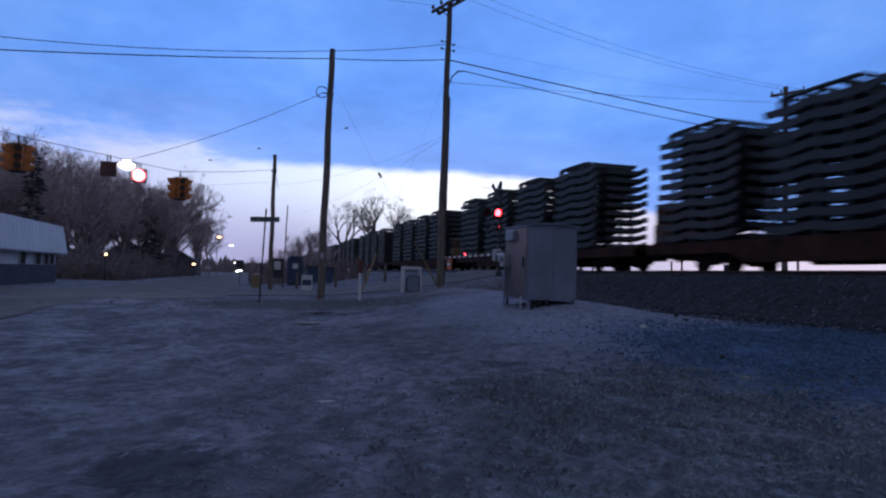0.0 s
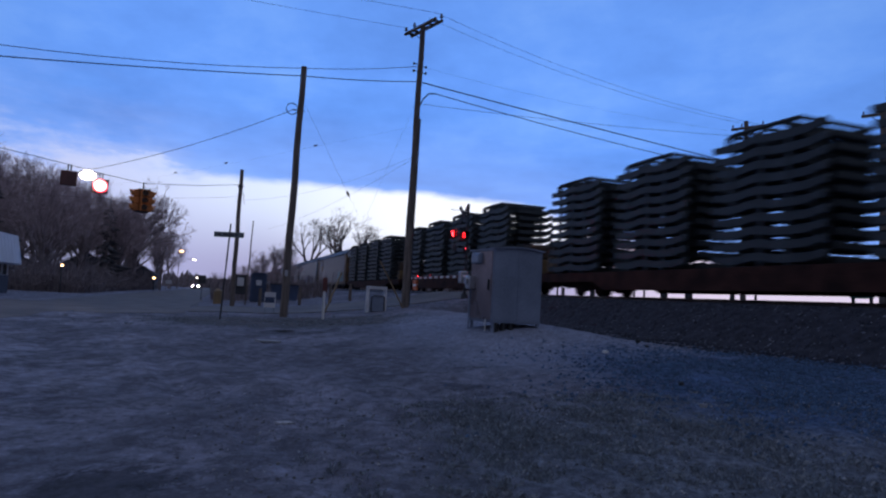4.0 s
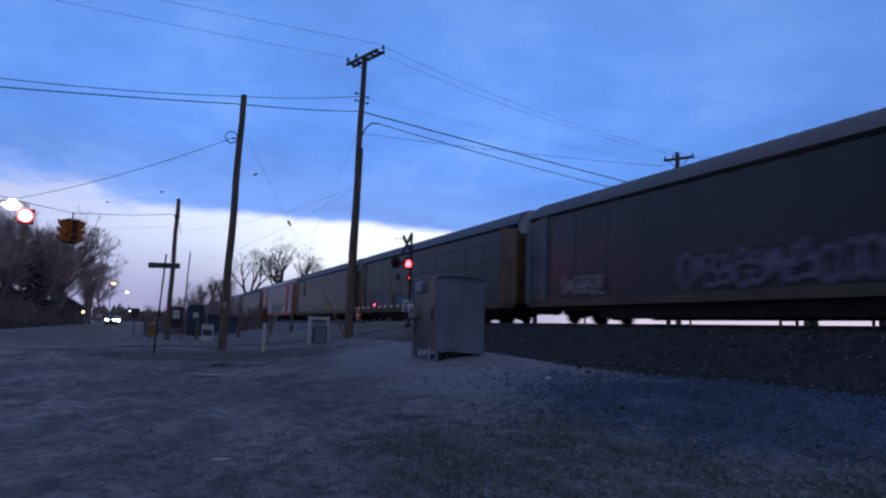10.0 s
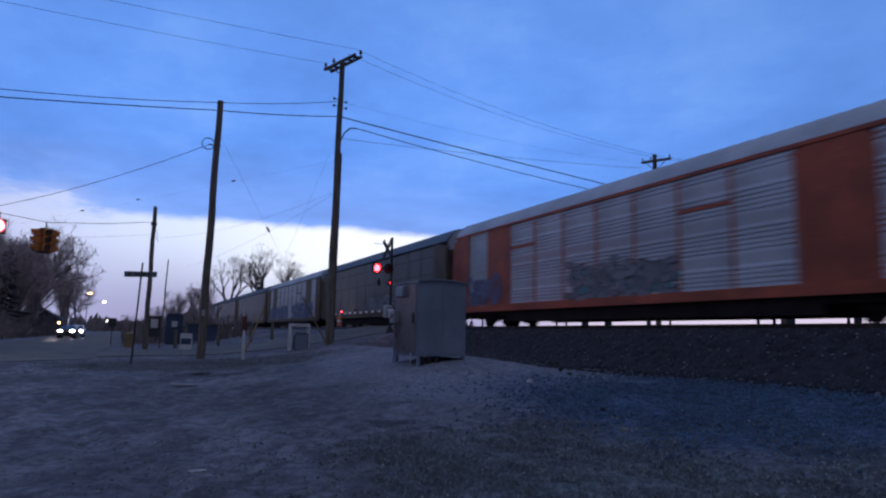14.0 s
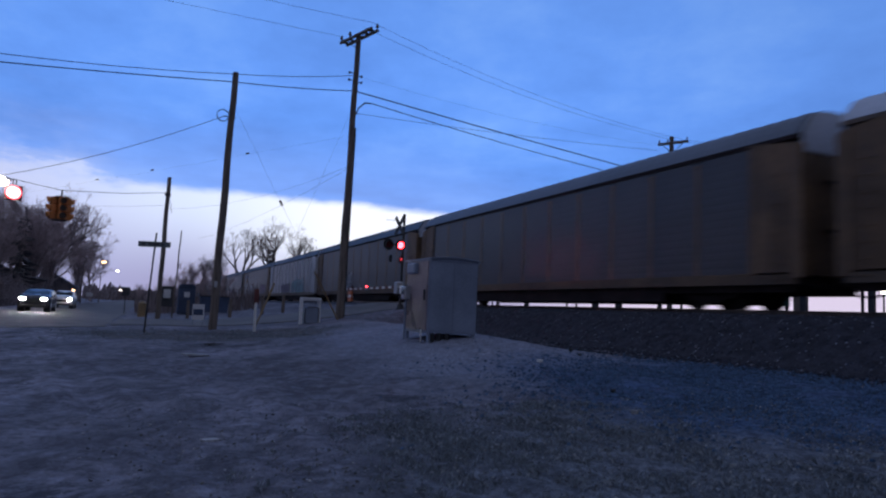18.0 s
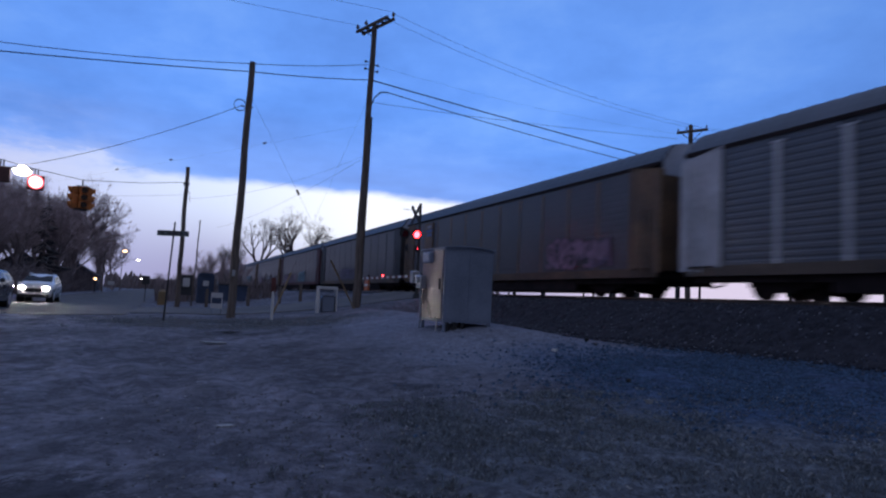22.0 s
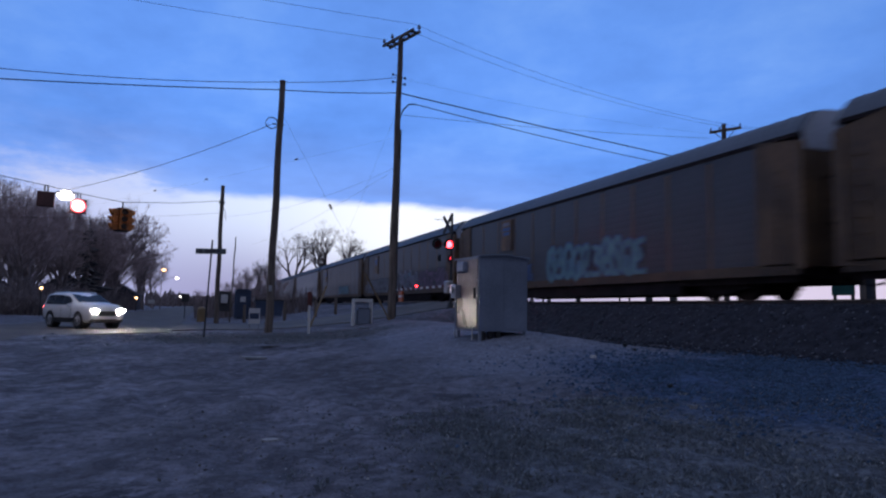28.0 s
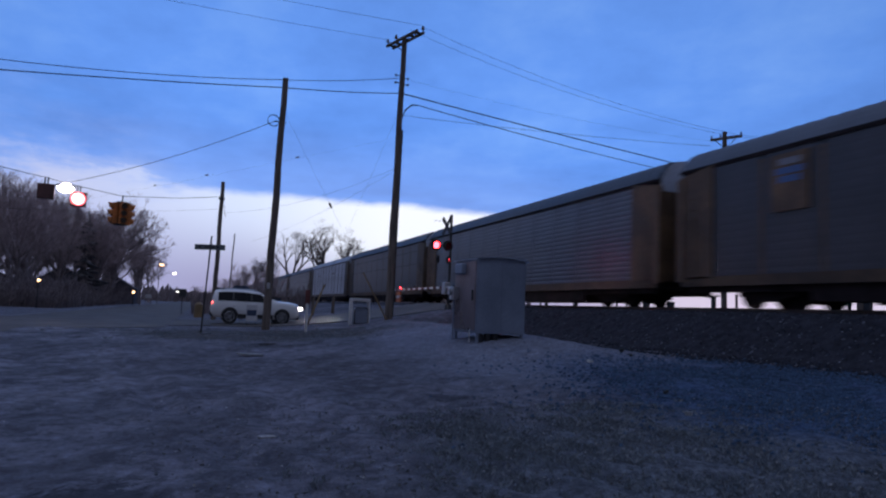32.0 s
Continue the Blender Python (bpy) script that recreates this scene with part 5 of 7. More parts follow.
# ---------------------------------------------------------------- traffic signals on the span
def visor(bm, r, depth, mi=0):
    ring0, ring1 = [], []
    for i in range(11):
        a = math.radians(-30 + 240 * i / 10)
        ring0.append(bm.verts.new((r * math.cos(a), 0, r * math.sin(a))))
        ring1.append(bm.verts.new((r * math.cos(a), -depth * (0.55 + 0.45 * max(0, math.sin(a))), r * math.sin(a))))
    for i in range(10):
        bm.faces.new((ring0[i], ring0[i + 1], ring1[i + 1], ring1[i]))


FLIP_AMBER = []


def signal_cluster(p, turn, label):
    """Four three-lens heads back to back; the middle lenses facing the street flash amber."""
    c = thing("traffic_signal", pose(p.x, p.y, p.z, 0, 0, turn), label, "traffic signal", "four-way signals on the span wire")
    bm = bmesh.new()
    cyl(bm, (0, 0, 0.03), (0, 0, -0.34), 0.035, seg=8)
    part("hanger", bm, M["dark_metal"], c)
    part("mounting_plate", boxed(-0.28, 0.28, -0.28, 0.28, -0.38, -0.32, 0.01), M["dark_metal"], c)
    part("mounting_plate", boxed(-0.28, 0.28, -0.28, 0.28, -1.5, -1.45, 0.01), M["dark_metal"], c)
    for k in range(4):
        bm = bmesh.new()
        for i in range(3):
            box(bm, -0.18, 0.18, -0.46, -0.2, -0.72 - i * 0.365, -0.37 - i * 0.365, 0.025)
        head = part("signal_head", bm, M["signal_yellow"], c, "yellow three-section head")
        head.matrix_basis = pose(0, 0, 0, 0, 0, 90 * k)
        for i in range(3):
            z = -0.545 - i * 0.365
            v = bmesh.new()
            visor(v, 0.165, 0.17)
            o = part("visor", v, M["signal_yellow"], head)
            o.matrix_basis = pose(0, -0.47, z)
            q = bmesh.new()
            cyl(q, (0, -0.02, 0), (0, 0, 0), 0.15, seg=18)
            if i == 1 and k in (0, 3):
                cyl(q, (0, 0.001, 0), (0, 0.006, 0), 0.14, seg=18)
                for f in q.faces:
                    f.material_index = 1 if f.calc_center_median().y > 0.0005 else 0
                o = part("lens", q, [M["lens_off"], M["amber_on"]], head, "amber lens that flashes")
                o.matrix_basis = pose(0, -0.4615, z)
                FLIP_AMBER.append(o)
            else:
                o = part("lens", q, M["lens_off"], head)
                o.matrix_basis = pose(0, -0.475, z)
    return c


def square_signal(p, turn, lit, label):
    c = thing("square_signal", pose(p.x, p.y, p.z, 0, 0, turn), label, "traffic signal", "square signals on the span wire")
    bm = bmesh.new()
    cyl(bm, (-0.06, 0, 0.03), (-0.06, 0, -0.3), 0.03, seg=8)
    cyl(bm, (0.06, 0, 0.03), (0.06, 0, -0.3), 0.03, seg=8)
    part("hanger", bm, M["dark_metal"], c)
    case = part("case", boxed(-0.34, 0.34, -0.14, 0.14, -0.96, -0.28, 0.03), M["signal_dark"], c, "dark square case")
    if lit:
        q = bmesh.new()
        cyl(q, (0, -0.142, -0.62), (0, -0.17, -0.62), 0.275, seg=32)
        part("lens", q, M["red_face"], case, "lit red round lens")
        # flat ring made to glow, for the red light seen round the lens
        q = bmesh.new()
        for i in range(32):
            a, b = math.tau * i / 32, math.tau * (i + 1) / 32
            vs = [(0.275, a), (0.275, b), (0.318, b), (0.318, a)]
            q.faces.new([q.verts.new((r * math.cos(t), -0.172, -0.62 + r * math.sin(t))) for r, t in vs])
        part("bezel", q, M["red_rim"], case, "added glowing ring for the red light round the lens")
    else:
        bm = bmesh.new()
        for x in (-0.26, 0.26):
            box(bm, x - 0.02, x + 0.02, -0.15, -0.13, -0.9, -0.34)
        part("back_rib", bm, M["signal_dark"], case)


def hanging_lamp(p):
    """A wide lit bowl slung under the span wire where the stay joins it."""
    c = thing("hanging_lamp", pose(p.x, p.y, p.z, 0, 0, 25), "bright white lamp slung under the span wire", "street lamp")
    part("hanger", cyl(bmesh.new(), (0, 0, 0.06), (0, 0, -0.12), 0.03, seg=8), M["dark_metal"], c)
    part("hood", boxed(-0.42, 0.42, -0.2, 0.2, -0.2, -0.1, 0.04), M["alu"], c)
    bm = bmesh.new()
    bmesh.ops.create_uvsphere(bm, u_segments=18, v_segments=10, radius=0.34, matrix=Matrix.Translation((0, 0, -0.24)) @ Matrix.Diagonal((1.0, 0.7, 0.62, 1)))
    part("lit_bowl", bm, M["span_lamp"], c, "glowing lamp bowl", smooth=True)


hanging_lamp(J)


signal_cluster(span(0.214), 20, "yellow four-way signal with a flashing amber lens on the span wire")
signal_cluster(span(0.459), 15, "yellow four-way signal with a flashing amber lens nearer the lot")
square_signal(span(0.288), 10, True, "square signal case with a lit red lens")
square_signal(span(0.337), 8, False, "square signal case seen from behind")


# ---------------------------------------------------------------- crossing signal with lowered gate
FLIP_RED = {}


def build_mast():
    zx, zy = 11.72, 31.1
    z0 = height(zx, zy)
    m = thing("crossing_signal", pose(zx, zy, z0), "railway crossing mast with crossbuck, flashing red lamps and a lowered gate", "crossing signal")
    top = 6.35 - z0
    part("mast", cyl(bmesh.new(), (0, 0, -0.1), (0, 0, top), 0.065, seg=12), M["dark_metal"], m)
    part("mast_base", cyl(bmesh.new(), (0, 0, -0.05), (0, 0, 0.25), 0.2, 0.14, seg=12), M["dark_metal"], m)
    for a in (48, -48):
        o = part("crossbuck_blade", boxed(-0.6, 0.6, -0.02, 0.02, -0.1, 0.1, 0.008), M["dark_metal"], m, "crossbuck blade seen from behind")
        o.matrix_basis = pose(-0.27, -0.09 + 0.01 * (a > 0), 5.75 - z0, 0, a, -79)
    part("bell_arm", cyl(bmesh.new(), (-0.95, 0, 5.98 - z0), (0, 0, 5.98 - z0), 0.012, seg=6), M["dark_metal"], m)
    part("lamp_arm", cyl(bmesh.new(), (-0.95, -0.1, 4.74 - z0), (0.05, -0.1, 4.74 - z0), 0.03, seg=8), M["dark_metal"], m)
    for side, x in (("L", -0.83), ("R", -0.2)):
        bk = part("lamp_background", cyl(bmesh.new(), (0, 0.0, 0), (0, 0.02, 0), 0.27, seg=24), M["black"], m, "round black lamp background")
        bk.matrix_basis = pose(x, -0.16, 4.74 - z0)
        v = bmesh.new()
        visor(v, 0.18, 0.25)
        o = part("visor", v, M["black"], bk)
        o.matrix_basis = pose(0, 0, 0)
        q = bmesh.new()
        cyl(q, (0, -0.02, 0), (0, 0.0, 0), 0.168, seg=24)
        cyl(q, (0, 0.001, 0), (0, 0.006, 0), 0.168, seg=24)
        for f in q.faces:
            f.material_index = 1 if f.calc_center_median().y > 0.0005 else 0
        o = part("lens", q, [M["lens_red_off"], M["red_on"]], bk, "red lens that flashes in turn")
        o.matrix_basis = pose(0, -0.0015, 0)
        FLIP_RED[side] = o
    for x in (-0.62, -0.08):
        bk = part("lamp_background", cyl(bmesh.new(), (0, 0, 0), (0, 0.1, 0), 0.2, 0.14, seg=20), M["black"], m, "back of a lamp for the other approach")
        bk.matrix_basis = pose(x, -0.05, 4.05 - z0, 0, 0, 60)
        q = cyl(bmesh.new(), (0, -0.01, 0), (0, 0.0, 0), 0.06, seg=12)
        o = part("side_light", q, M["red_dim"] if x > -0.3 else M["lens_red_off"], bk)
        o.matrix_basis = pose(0, -0.002, 0)
    part("gate_mechanism", boxed(-0.32, 0.02, -0.25, 0.2, 0.75, 1.35, 0.04), M["alu"], m, "grey gate motor box")
    part("counterweight", boxed(-0.16, 0.16, -1.0, -0.7, 0.85, 1.2, 0.04), M["dark_metal"], m)
    # the lowered arm reaches across the street, along the railway
    gate = part("gate_arm", boxed(-0.035, 0.035, -0.9, 9.0, -0.055, 0.055), M["white_paint"], m, "striped gate arm, lowered")
    gate.matrix_basis = pose(-0.2, 0, 1.1)
    s0 = None
    for i in range(9):
        y = 0.5 + i * 1.0
        if s0 is None:
            s0 = part("red_stripe", boxed(-0.04, 0.04, -0.25, 0.25, -0.06, 0.06), M["red_paint"], gate)
            s0.matrix_basis = pose(0, y, 0)
        else:
            again(s0, gate, pose(0, y, 0))
    for y, side in ((7.85, "GL"), (5.07, "GR")):
        bk = part("gate_lamp", boxed(-0.05, 0.05, y - 0.01, y + 0.06, 0.05, 0.2, 0.01), M["black"], gate, "small lamp on the gate arm")
        q = bmesh.new()
        cyl(q, (0, -0.02, 0), (0, 0.0, 0), 0.045, seg=14)
        cyl(q, (0, 0.001, 0), (0, 0.006, 0), 0.04, seg=14)
        for f in q.faces:
            f.material_index = 1 if f.calc_center_median().y > 0.0005 else 0
        o = part("lens", q, [M["lens_red_off"], M["red_on"]], bk, "red lens that flashes in turn")
        o.matrix_basis = pose(0, y - 0.014, 0.125)
        FLIP_RED[side] = o
    part("gate_plate", boxed(-0.06, 0.06, 7.8, 8.5, -0.75, -0.12, 0.01), M["orange_paint"], gate, "orange and white plate hung from the arm")
    part("gate_plate_stripe", boxed(-0.068, 0.068, 7.8, 8.5, -0.5, -0.36), M["white_paint"], gate)


build_mast()


# ---------------------------------------------------------------- small street things
def build_street_sign():
    x, y = 0.2, 24.6
    z0 = height(x, y)
    s = thing("street_name_sign", pose(x, y, z0, 0, 0, -24), "dark street-name sign on a thin steel post", "street sign")
    part("post", cyl(bmesh.new(), (-0.1, 0, -0.1), (0.04, 0, 3.42), 0.03, seg=8), M["dark_metal"], s)
    b = part("sign_blade", boxed(-0.55, 0.55, -0.02, 0.02, 2.93, 3.12, 0.008), M["sign_grey"], s, "long weathered grey-green name blade")
    bm = bmesh.new()
    for i, w in enumerate((0.12, 0.2, 0.16, 0.1)):
        x0 = -0.42 + i * 0.22
        box(bm, x0, x0 + w, -0.024, -0.019, 2.99, 3.06)
    part("lettering_bars", bm, M["dark_metal"], b)


def build_marker():
    x, y = 3.9, 25.74
    z0 = height(x, y)
    s = thing("marker_post", pose(x, y, z0, 1, -1, 0), "white plastic marker post with a faded red top", "marker post")
    part("post", cyl(bmesh.new(), (0, 0, -0.1), (0, 0, 1.08), 0.05, seg=12), M["white_paint"], s)
    part("marker_top", boxed(-0.075, 0.1, -0.02, 0.02, 1.03, 1.6, 0.01), M["red_paint"], s, "faded red marker blade")


def build_pedestal():
    x, y = 6.6, 28.5
    z0 = height(x, y)
    s = thing("barrier_frame", pose(x, y, z0, 0, 0, 8), "white metal frame round a grey utility box, standing by the pole", "metal frame")
    bm = bmesh.new()
    box(bm, -0.44, -0.37, -0.15, 0.15, -0.05, 1.1, 0.02)
    box(bm, 0.37, 0.44, -0.15, 0.15, -0.05, 1.1, 0.02)
    box(bm, -0.44, 0.44, -0.16, 0.16, 0.98, 1.12, 0.02)
    part("frame", bm, M["wall_white"], s)
    part("inner_box", boxed(-0.24, 0.36, -0.1, 0.14, 0.0, 0.7, 0.04), M["galv"], s, "grey-green box inside the frame")
    part("box_rim", sweep(bmesh.new(), [(-0.26, -0.11, 0.05), (-0.26, -0.11, 0.62), (-0.18, -0.11, 0.71), (0.3, -0.11, 0.71), (0.37, -0.11, 0.62), (0.37, -0.11, 0.05)], 0.02, 6), M["dark_metal"], s)


build_street_sign()
build_marker()
build_pedestal()


def posts_and_boxes():
    """Bollards, bins and the blue kiosks round the far corner."""
    b0 = thing("wooden_bollard", pose(5.0, 43.3, height(5, 43.3)), "short pale timber bollard beside the street", "bollard", "bollards by the street")
    part("post", cyl(bmesh.new(), (0, 0, -0.1), (0, 0, 1.15), 0.11, 0.1, seg=10), M["wood"], b0)
    for x, y in ((2.6, 44.5), (8.4, 44.0), (7.0, 43.6)):
        copy_thing(b0, pose(x, y, height(x, y)))
    k = thing("blue_kiosk", pose(3.0, 54.5, height(3, 54)), "blue plastic portable toilet with a pale notice", "portable toilet")
    part("cabin", boxed(-0.6, 0.6, -0.6, 0.6, 0.05, 2.15, 0.05), M["blue_box"], k)
    part("roof", prism(bmesh.new(), [(-0.66, 2.15), (0.66, 2.15), (0.4, 2.35), (-0.4, 2.35)], -0.66, 0.66), M["blue_box"], k)
    part("door", boxed(-0.4, 0.4, -0.64, -0.59, 0.15, 2.0, 0.02), M["blue_box"], k)
    part("notice", boxed(-0.2, 0.2, -0.655, -0.635, 1.35, 1.75), M["wall_white"], k)
    d = thing("blue_dumpster", pose(4.9, 53.0, height(5, 53)), "blue steel rubbish skip", "skip")
    part("bin", prism(bmesh.new(), [(-0.9, 0.15), (0.9, 0.15), (1.05, 1.3), (-1.05, 1.3)], -0.7, 0.7), M["blue_box"], d)
    part("lid", boxed(-1.08, 1.08, -0.74, 0.74, 1.3, 1.38, 0.02), M["black"], d)
    y_ = thing("yellow_hydrant", pose(0.0, 47.0, height(0, 47)), "squat yellow-brown utility pedestal", "utility pedestal")
    part("body", cyl(bmesh.new(), (0, 0, -0.05), (0, 0, 0.85), 0.3, 0.26, seg=12), M["guy_yellow"], y_)
    part("cap", cyl(bmesh.new(), (0, 0, 0.85), (0, 0, 1.0), 0.28, 0.12, seg=12), M["guy_yellow"], y_)
    n = thing("notice_board", pose(1.35, 45.6, height(1.3, 45.6), 0, 0, -10), "dark notice board with a pale sheet on two posts", "notice board")
    part("board", boxed(-0.45, 0.45, -0.03, 0.03, 0.7, 2.0, 0.01), M["dark_metal"], n)
    part("sheet", boxed(-0.2, 0.22, -0.045, -0.03, 1.25, 1.8), M["wall_white"], n)
    for x in (-0.4, 0.4):
        part("post", boxed(x - 0.04, x + 0.04, -0.04, 0.04, -0.05, 2.05), M["wood"], n)
    sg = thing("yard_sign", pose(2.26, 31.2, height(2.26, 31.2), 0, 0, -15), "small white and blue lawn sign", "lawn sign")
    part("panel", boxed(-0.25, 0.25, -0.012, 0.012, 0.3, 1.0), M["wall_white"], sg)
    part("blue_bar", boxed(-0.21, 0.21, -0.018, -0.012, 0.52, 0.78), M["blue_box"], sg)
    for x in (-0.2, 0.2):
        part("stake", cyl(bmesh.new(), (x, 0, -0.05), (x, 0, 0.4), 0.008, seg=5), M["dark_metal"], sg)


posts_and_boxes()


def roadside_boards():
    z = height(-1.4, 60)
    s = thing("road_sign", pose(-1.35, 60, z), "small dark road sign on a thin post", "road sign")
    part("panel", boxed(-0.3, 0.3, -0.015, 0.015, 1.4, 2.1, 0.01), M["dark_metal"], s)
    part("post", boxed(-0.03, 0.03, 0.016, 0.06, -0.1, 2.05), M["dark_metal"], s)
    z = height(-9.9, 150)
    s = thing("roadside_board", pose(-9.9, 150, z), "small pale green board on two posts beside the street", "notice board")
    part("board", boxed(-0.6, 0.6, -0.03, 0.03, 1.2, 2.0, 0.01), M["wall_white"], s)
    for x in (-0.5, 0.5):
        part("post", boxed(x - 0.05, x + 0.05, 0.031, 0.1, -0.1, 1.9), M["wood"], s)


roadside_boards()


# ---------------------------------------------------------------- buildings on the far side of the main street
def build_shop():
    s = thing("roadside_shop", pose(-14.6, 44.0, height(-14, 44) + 0.13), "low roadside shop with a pale mansard roof and white upper wall", "shop")
    part("lower_wall", boxed(-10, 0.0, -18, 12, -0.25, 1.15), M["wall_dark"], s, "dark base wall")
    part("upper_wall", boxed(-10, -0.05, -17.95, 11.95, 1.15, 2.1), M["wall_white"], s, "white siding")
    bm = bmesh.new()
    prism(bm, [(0.55, 1.95), (0.6, 2.05), (0.22, 4.1), (-9.2, 4.1), (-10.6, 2.05), (-10.5, 1.95)], -18.6, 12.6)
    part("mansard_roof", bm, M["roof_white"], s, "pale metal mansard")
    for y in (4.5, 7.6, 9.4, 10.8):
        w = part("window", boxed(-0.06, 0.03, y - 0.5, y + 0.5, 1.2, 2.0), M["glass_dark"], s)
        bm = bmesh.new()
        box(bm, -0.04, 0.05, y - 0.56, y - 0.5, 1.15, 2.02)
        box(bm, -0.04, 0.05, y + 0.5, y + 0.56, 1.15, 2.02)
        part("window_frame", bm, M["wall_white"], w)
    bm = bmesh.new()
    for i in range(40):
        y = -18.3 + i * 0.78
        sweep(bm, [(0.6, y, 2.06), (0.22, y, 4.12)], 0.009, 4)
    part("roof_seams", bm, M["roof_white"], s)


def house(x, y, w, d, h, turn, wall, label):
    hh = thing("house", pose(x, y, height(x, y), 0, 0, turn), label, "house", "houses among the trees")
    part("wall", boxed(-w / 2, w / 2, -d / 2, d / 2, -0.1, h), M[wall], hh)
    part("roof", prism(bmesh.new(), [(-w / 2 - 0.4, h - 0.1), (w / 2 + 0.4, h - 0.1), (0, h + w * 0.32)], -d / 2 - 0.4, d / 2 + 0.4), M["wall_dark"], hh)
    for i in (-1, 0, 1):
        wi = part("window", boxed(i * w * 0.3 - 0.45, i * w * 0.3 + 0.45, -d / 2 - 0.03, -d / 2 + 0.02, 1.0, 2.2), M["glass_dark"], hh)
        part("sill", boxed(i * w * 0.3 - 0.55, i * w * 0.3 + 0.55, -d / 2 - 0.1, -d / 2, 0.92, 1.0), M["wall_white"], wi)


build_shop()
house(-25, 84, 9, 8, 3.0, 15, "wall_white", "dim white house behind bare trees")
house(-19, 112, 8, 7, 2.8, 5, "wall_white", "dim pale house far down the street")
house(-15.5, 140, 8, 7, 2.8, 0, "wall_dark", "dark house far down the street")


# ---------------------------------------------------------------- street lamps
def street_lamp(x, y, top, reach, glow_mat, size=1.0, label="street lamp with a glowing head on a curved arm"):
    z0 = height(x, y)
    s = thing("street_lamp", pose(x, y, z0), label, "street lamp", "street lamps along the main street")
    h = top - z0
    part("column", cyl(bmesh.new(), (0, 0, -0.1), (0, 0, h - 0.3), 0.12, 0.07, seg=10), M["wood"], s)
    part("arm", sweep(bmesh.new(), [(0, 0, h - 0.9), (reach * 0.35, 0, h - 0.15), (reach, 0, h + 0.08)], 0.035, 6), M["alu"], s)
    bm = bmesh.new()
    bmesh.ops.create_uvsphere(bm, u_segments=14, v_segments=8, radius=0.5 * size, matrix=Matrix.Translation((reach, 0, h + 0.1)) @ Matrix.Diagonal((1.0, 0.45, 0.3, 1)))
    head = part("lamp_head", bm, M["alu"], s, smooth=True)
    bm = bmesh.new()
    bmesh.ops.create_uvsphere(bm, u_segments=14, v_segments=8, radius=0.44 * size, matrix=Matrix.Translation((reach, 0, h)) @ Matrix.Diagonal((0.95, 0.62, 0.5, 1)))
    part("lit_bowl", bm, M[glow_mat], head, "glowing lamp bowl", smooth=True)


street_lamp(-9.6, 126, 7.4, 3.0, "lamp_warm", 1.0)
street_lamp(-9.3, 170, 7.6, 3.4, "lamp_white", 1.0)
street_lamp(-9.6, 330, 4.6, 2.4, "lamp_warm", 1.5)
street_lamp(-9.0, 240, 4.0, 2.0, "lamp_white", 0.8)
for x, y, z, sz in ((-12.8, 64, 2.59, 0.12), (-8.9, 104.3, 2.2, 0.18)):
    p = thing("porch_lamp", pose(x, y, z), "small warm porch lamp on a post", "lamp", "porch lamps")
    bm = bmesh.new()
    bmesh.ops.create_uvsphere(bm, u_segments=12, v_segments=8, radius=sz)
    part("globe", bm, M["lamp_warm"], p, smooth=True)
    part("post", cyl(bmesh.new(), (0, 0, height(x, y) - z), (0, 0, -sz * 0.8), 0.05, seg=6), M["dark_metal"], p)


def pale_kerb():
    k = thing("concrete_kerb", pose(-14.2, 90.5, height(-14.2, 90.5), 0, 0, 12), "low pale concrete kerb beside the street", "kerb")
    for i in range(3):
        part("kerb_stone", boxed(-1.9 + i * 1.3, -0.64 + i * 1.3, -0.2, 0.2, -0.05, 0.38, 0.04), M["wall_white"], k)


pale_kerb()


# ---------------------------------------------------------------- posts beyond the railway, glimpsed under the wagons
def far_posts():
    x = 28.0
    for y, r, top in ((51.3, 0.06, 3.0), (50.3, 0.11, 2.9), (45.6, 0.14, 2.9), (40.06, 0.05, 2.9), (38.9, 0.05, 2.9), (36.75, 0.17, 2.75), (34.32, 0.17, 2.6), (30.6, 0.1, 2.9), (28.85, 0.05, 3.0), (21.15, 0.13, 5.2), (18.4, 0.05, 3.2), (18.0, 0.11, 5.2)):
        z = height(x, y)
        p = thing("fence_post", pose(x, y, z), "dark upright post in the yard beyond the railway", "post", "posts beyond the railway")
        part("post", boxed(-r, r, -r, r, -0.1, top - z, 0.01), M["dark_metal"], p)
        part("cap", boxed(-r - 0.02, r + 0.02, -r - 0.02, r + 0.02, top - z, top - z + 0.05, 0.01), M["dark_metal"], p)
    z = height(x, 22.5)
    b = thing("green_notice_board", pose(x, 22.5, z), "small green board on two legs beyond the railway", "notice board")
    part("board", boxed(-0.04, 0.04, -0.55, 0.6, 2.5 - z, 3.2 - z, 0.01), M["green_paint"], b)
    for dy in (-0.45, 0.45):
        part("leg", boxed(-0.04, 0.04, dy - 0.06, dy + 0.06, -0.1, 2.55 - z), M["dark_metal"], b)


far_posts()


def yard_lamp():
    x, y = 45.0, 28.1
    z = height(x, y)
    c = thing("yard_lamp", pose(x, y, z), "small lit white lamp on a steel post beyond the railway", "lamp")
    part("post", cyl(bmesh.new(), (0, 0, -0.1), (0, 0, 4.05 - z), 0.06, 0.05, seg=8), M["dark_metal"], c)
    bm = bmesh.new()
    bmesh.ops.create_uvsphere(bm, u_segments=12, v_segments=8, radius=0.17)
    g = part("globe", bm, M["lamp_white"], c, "glowing globe", smooth=True)
    g.matrix_basis = pose(0, 0, 4.18 - z)


yard_lamp()


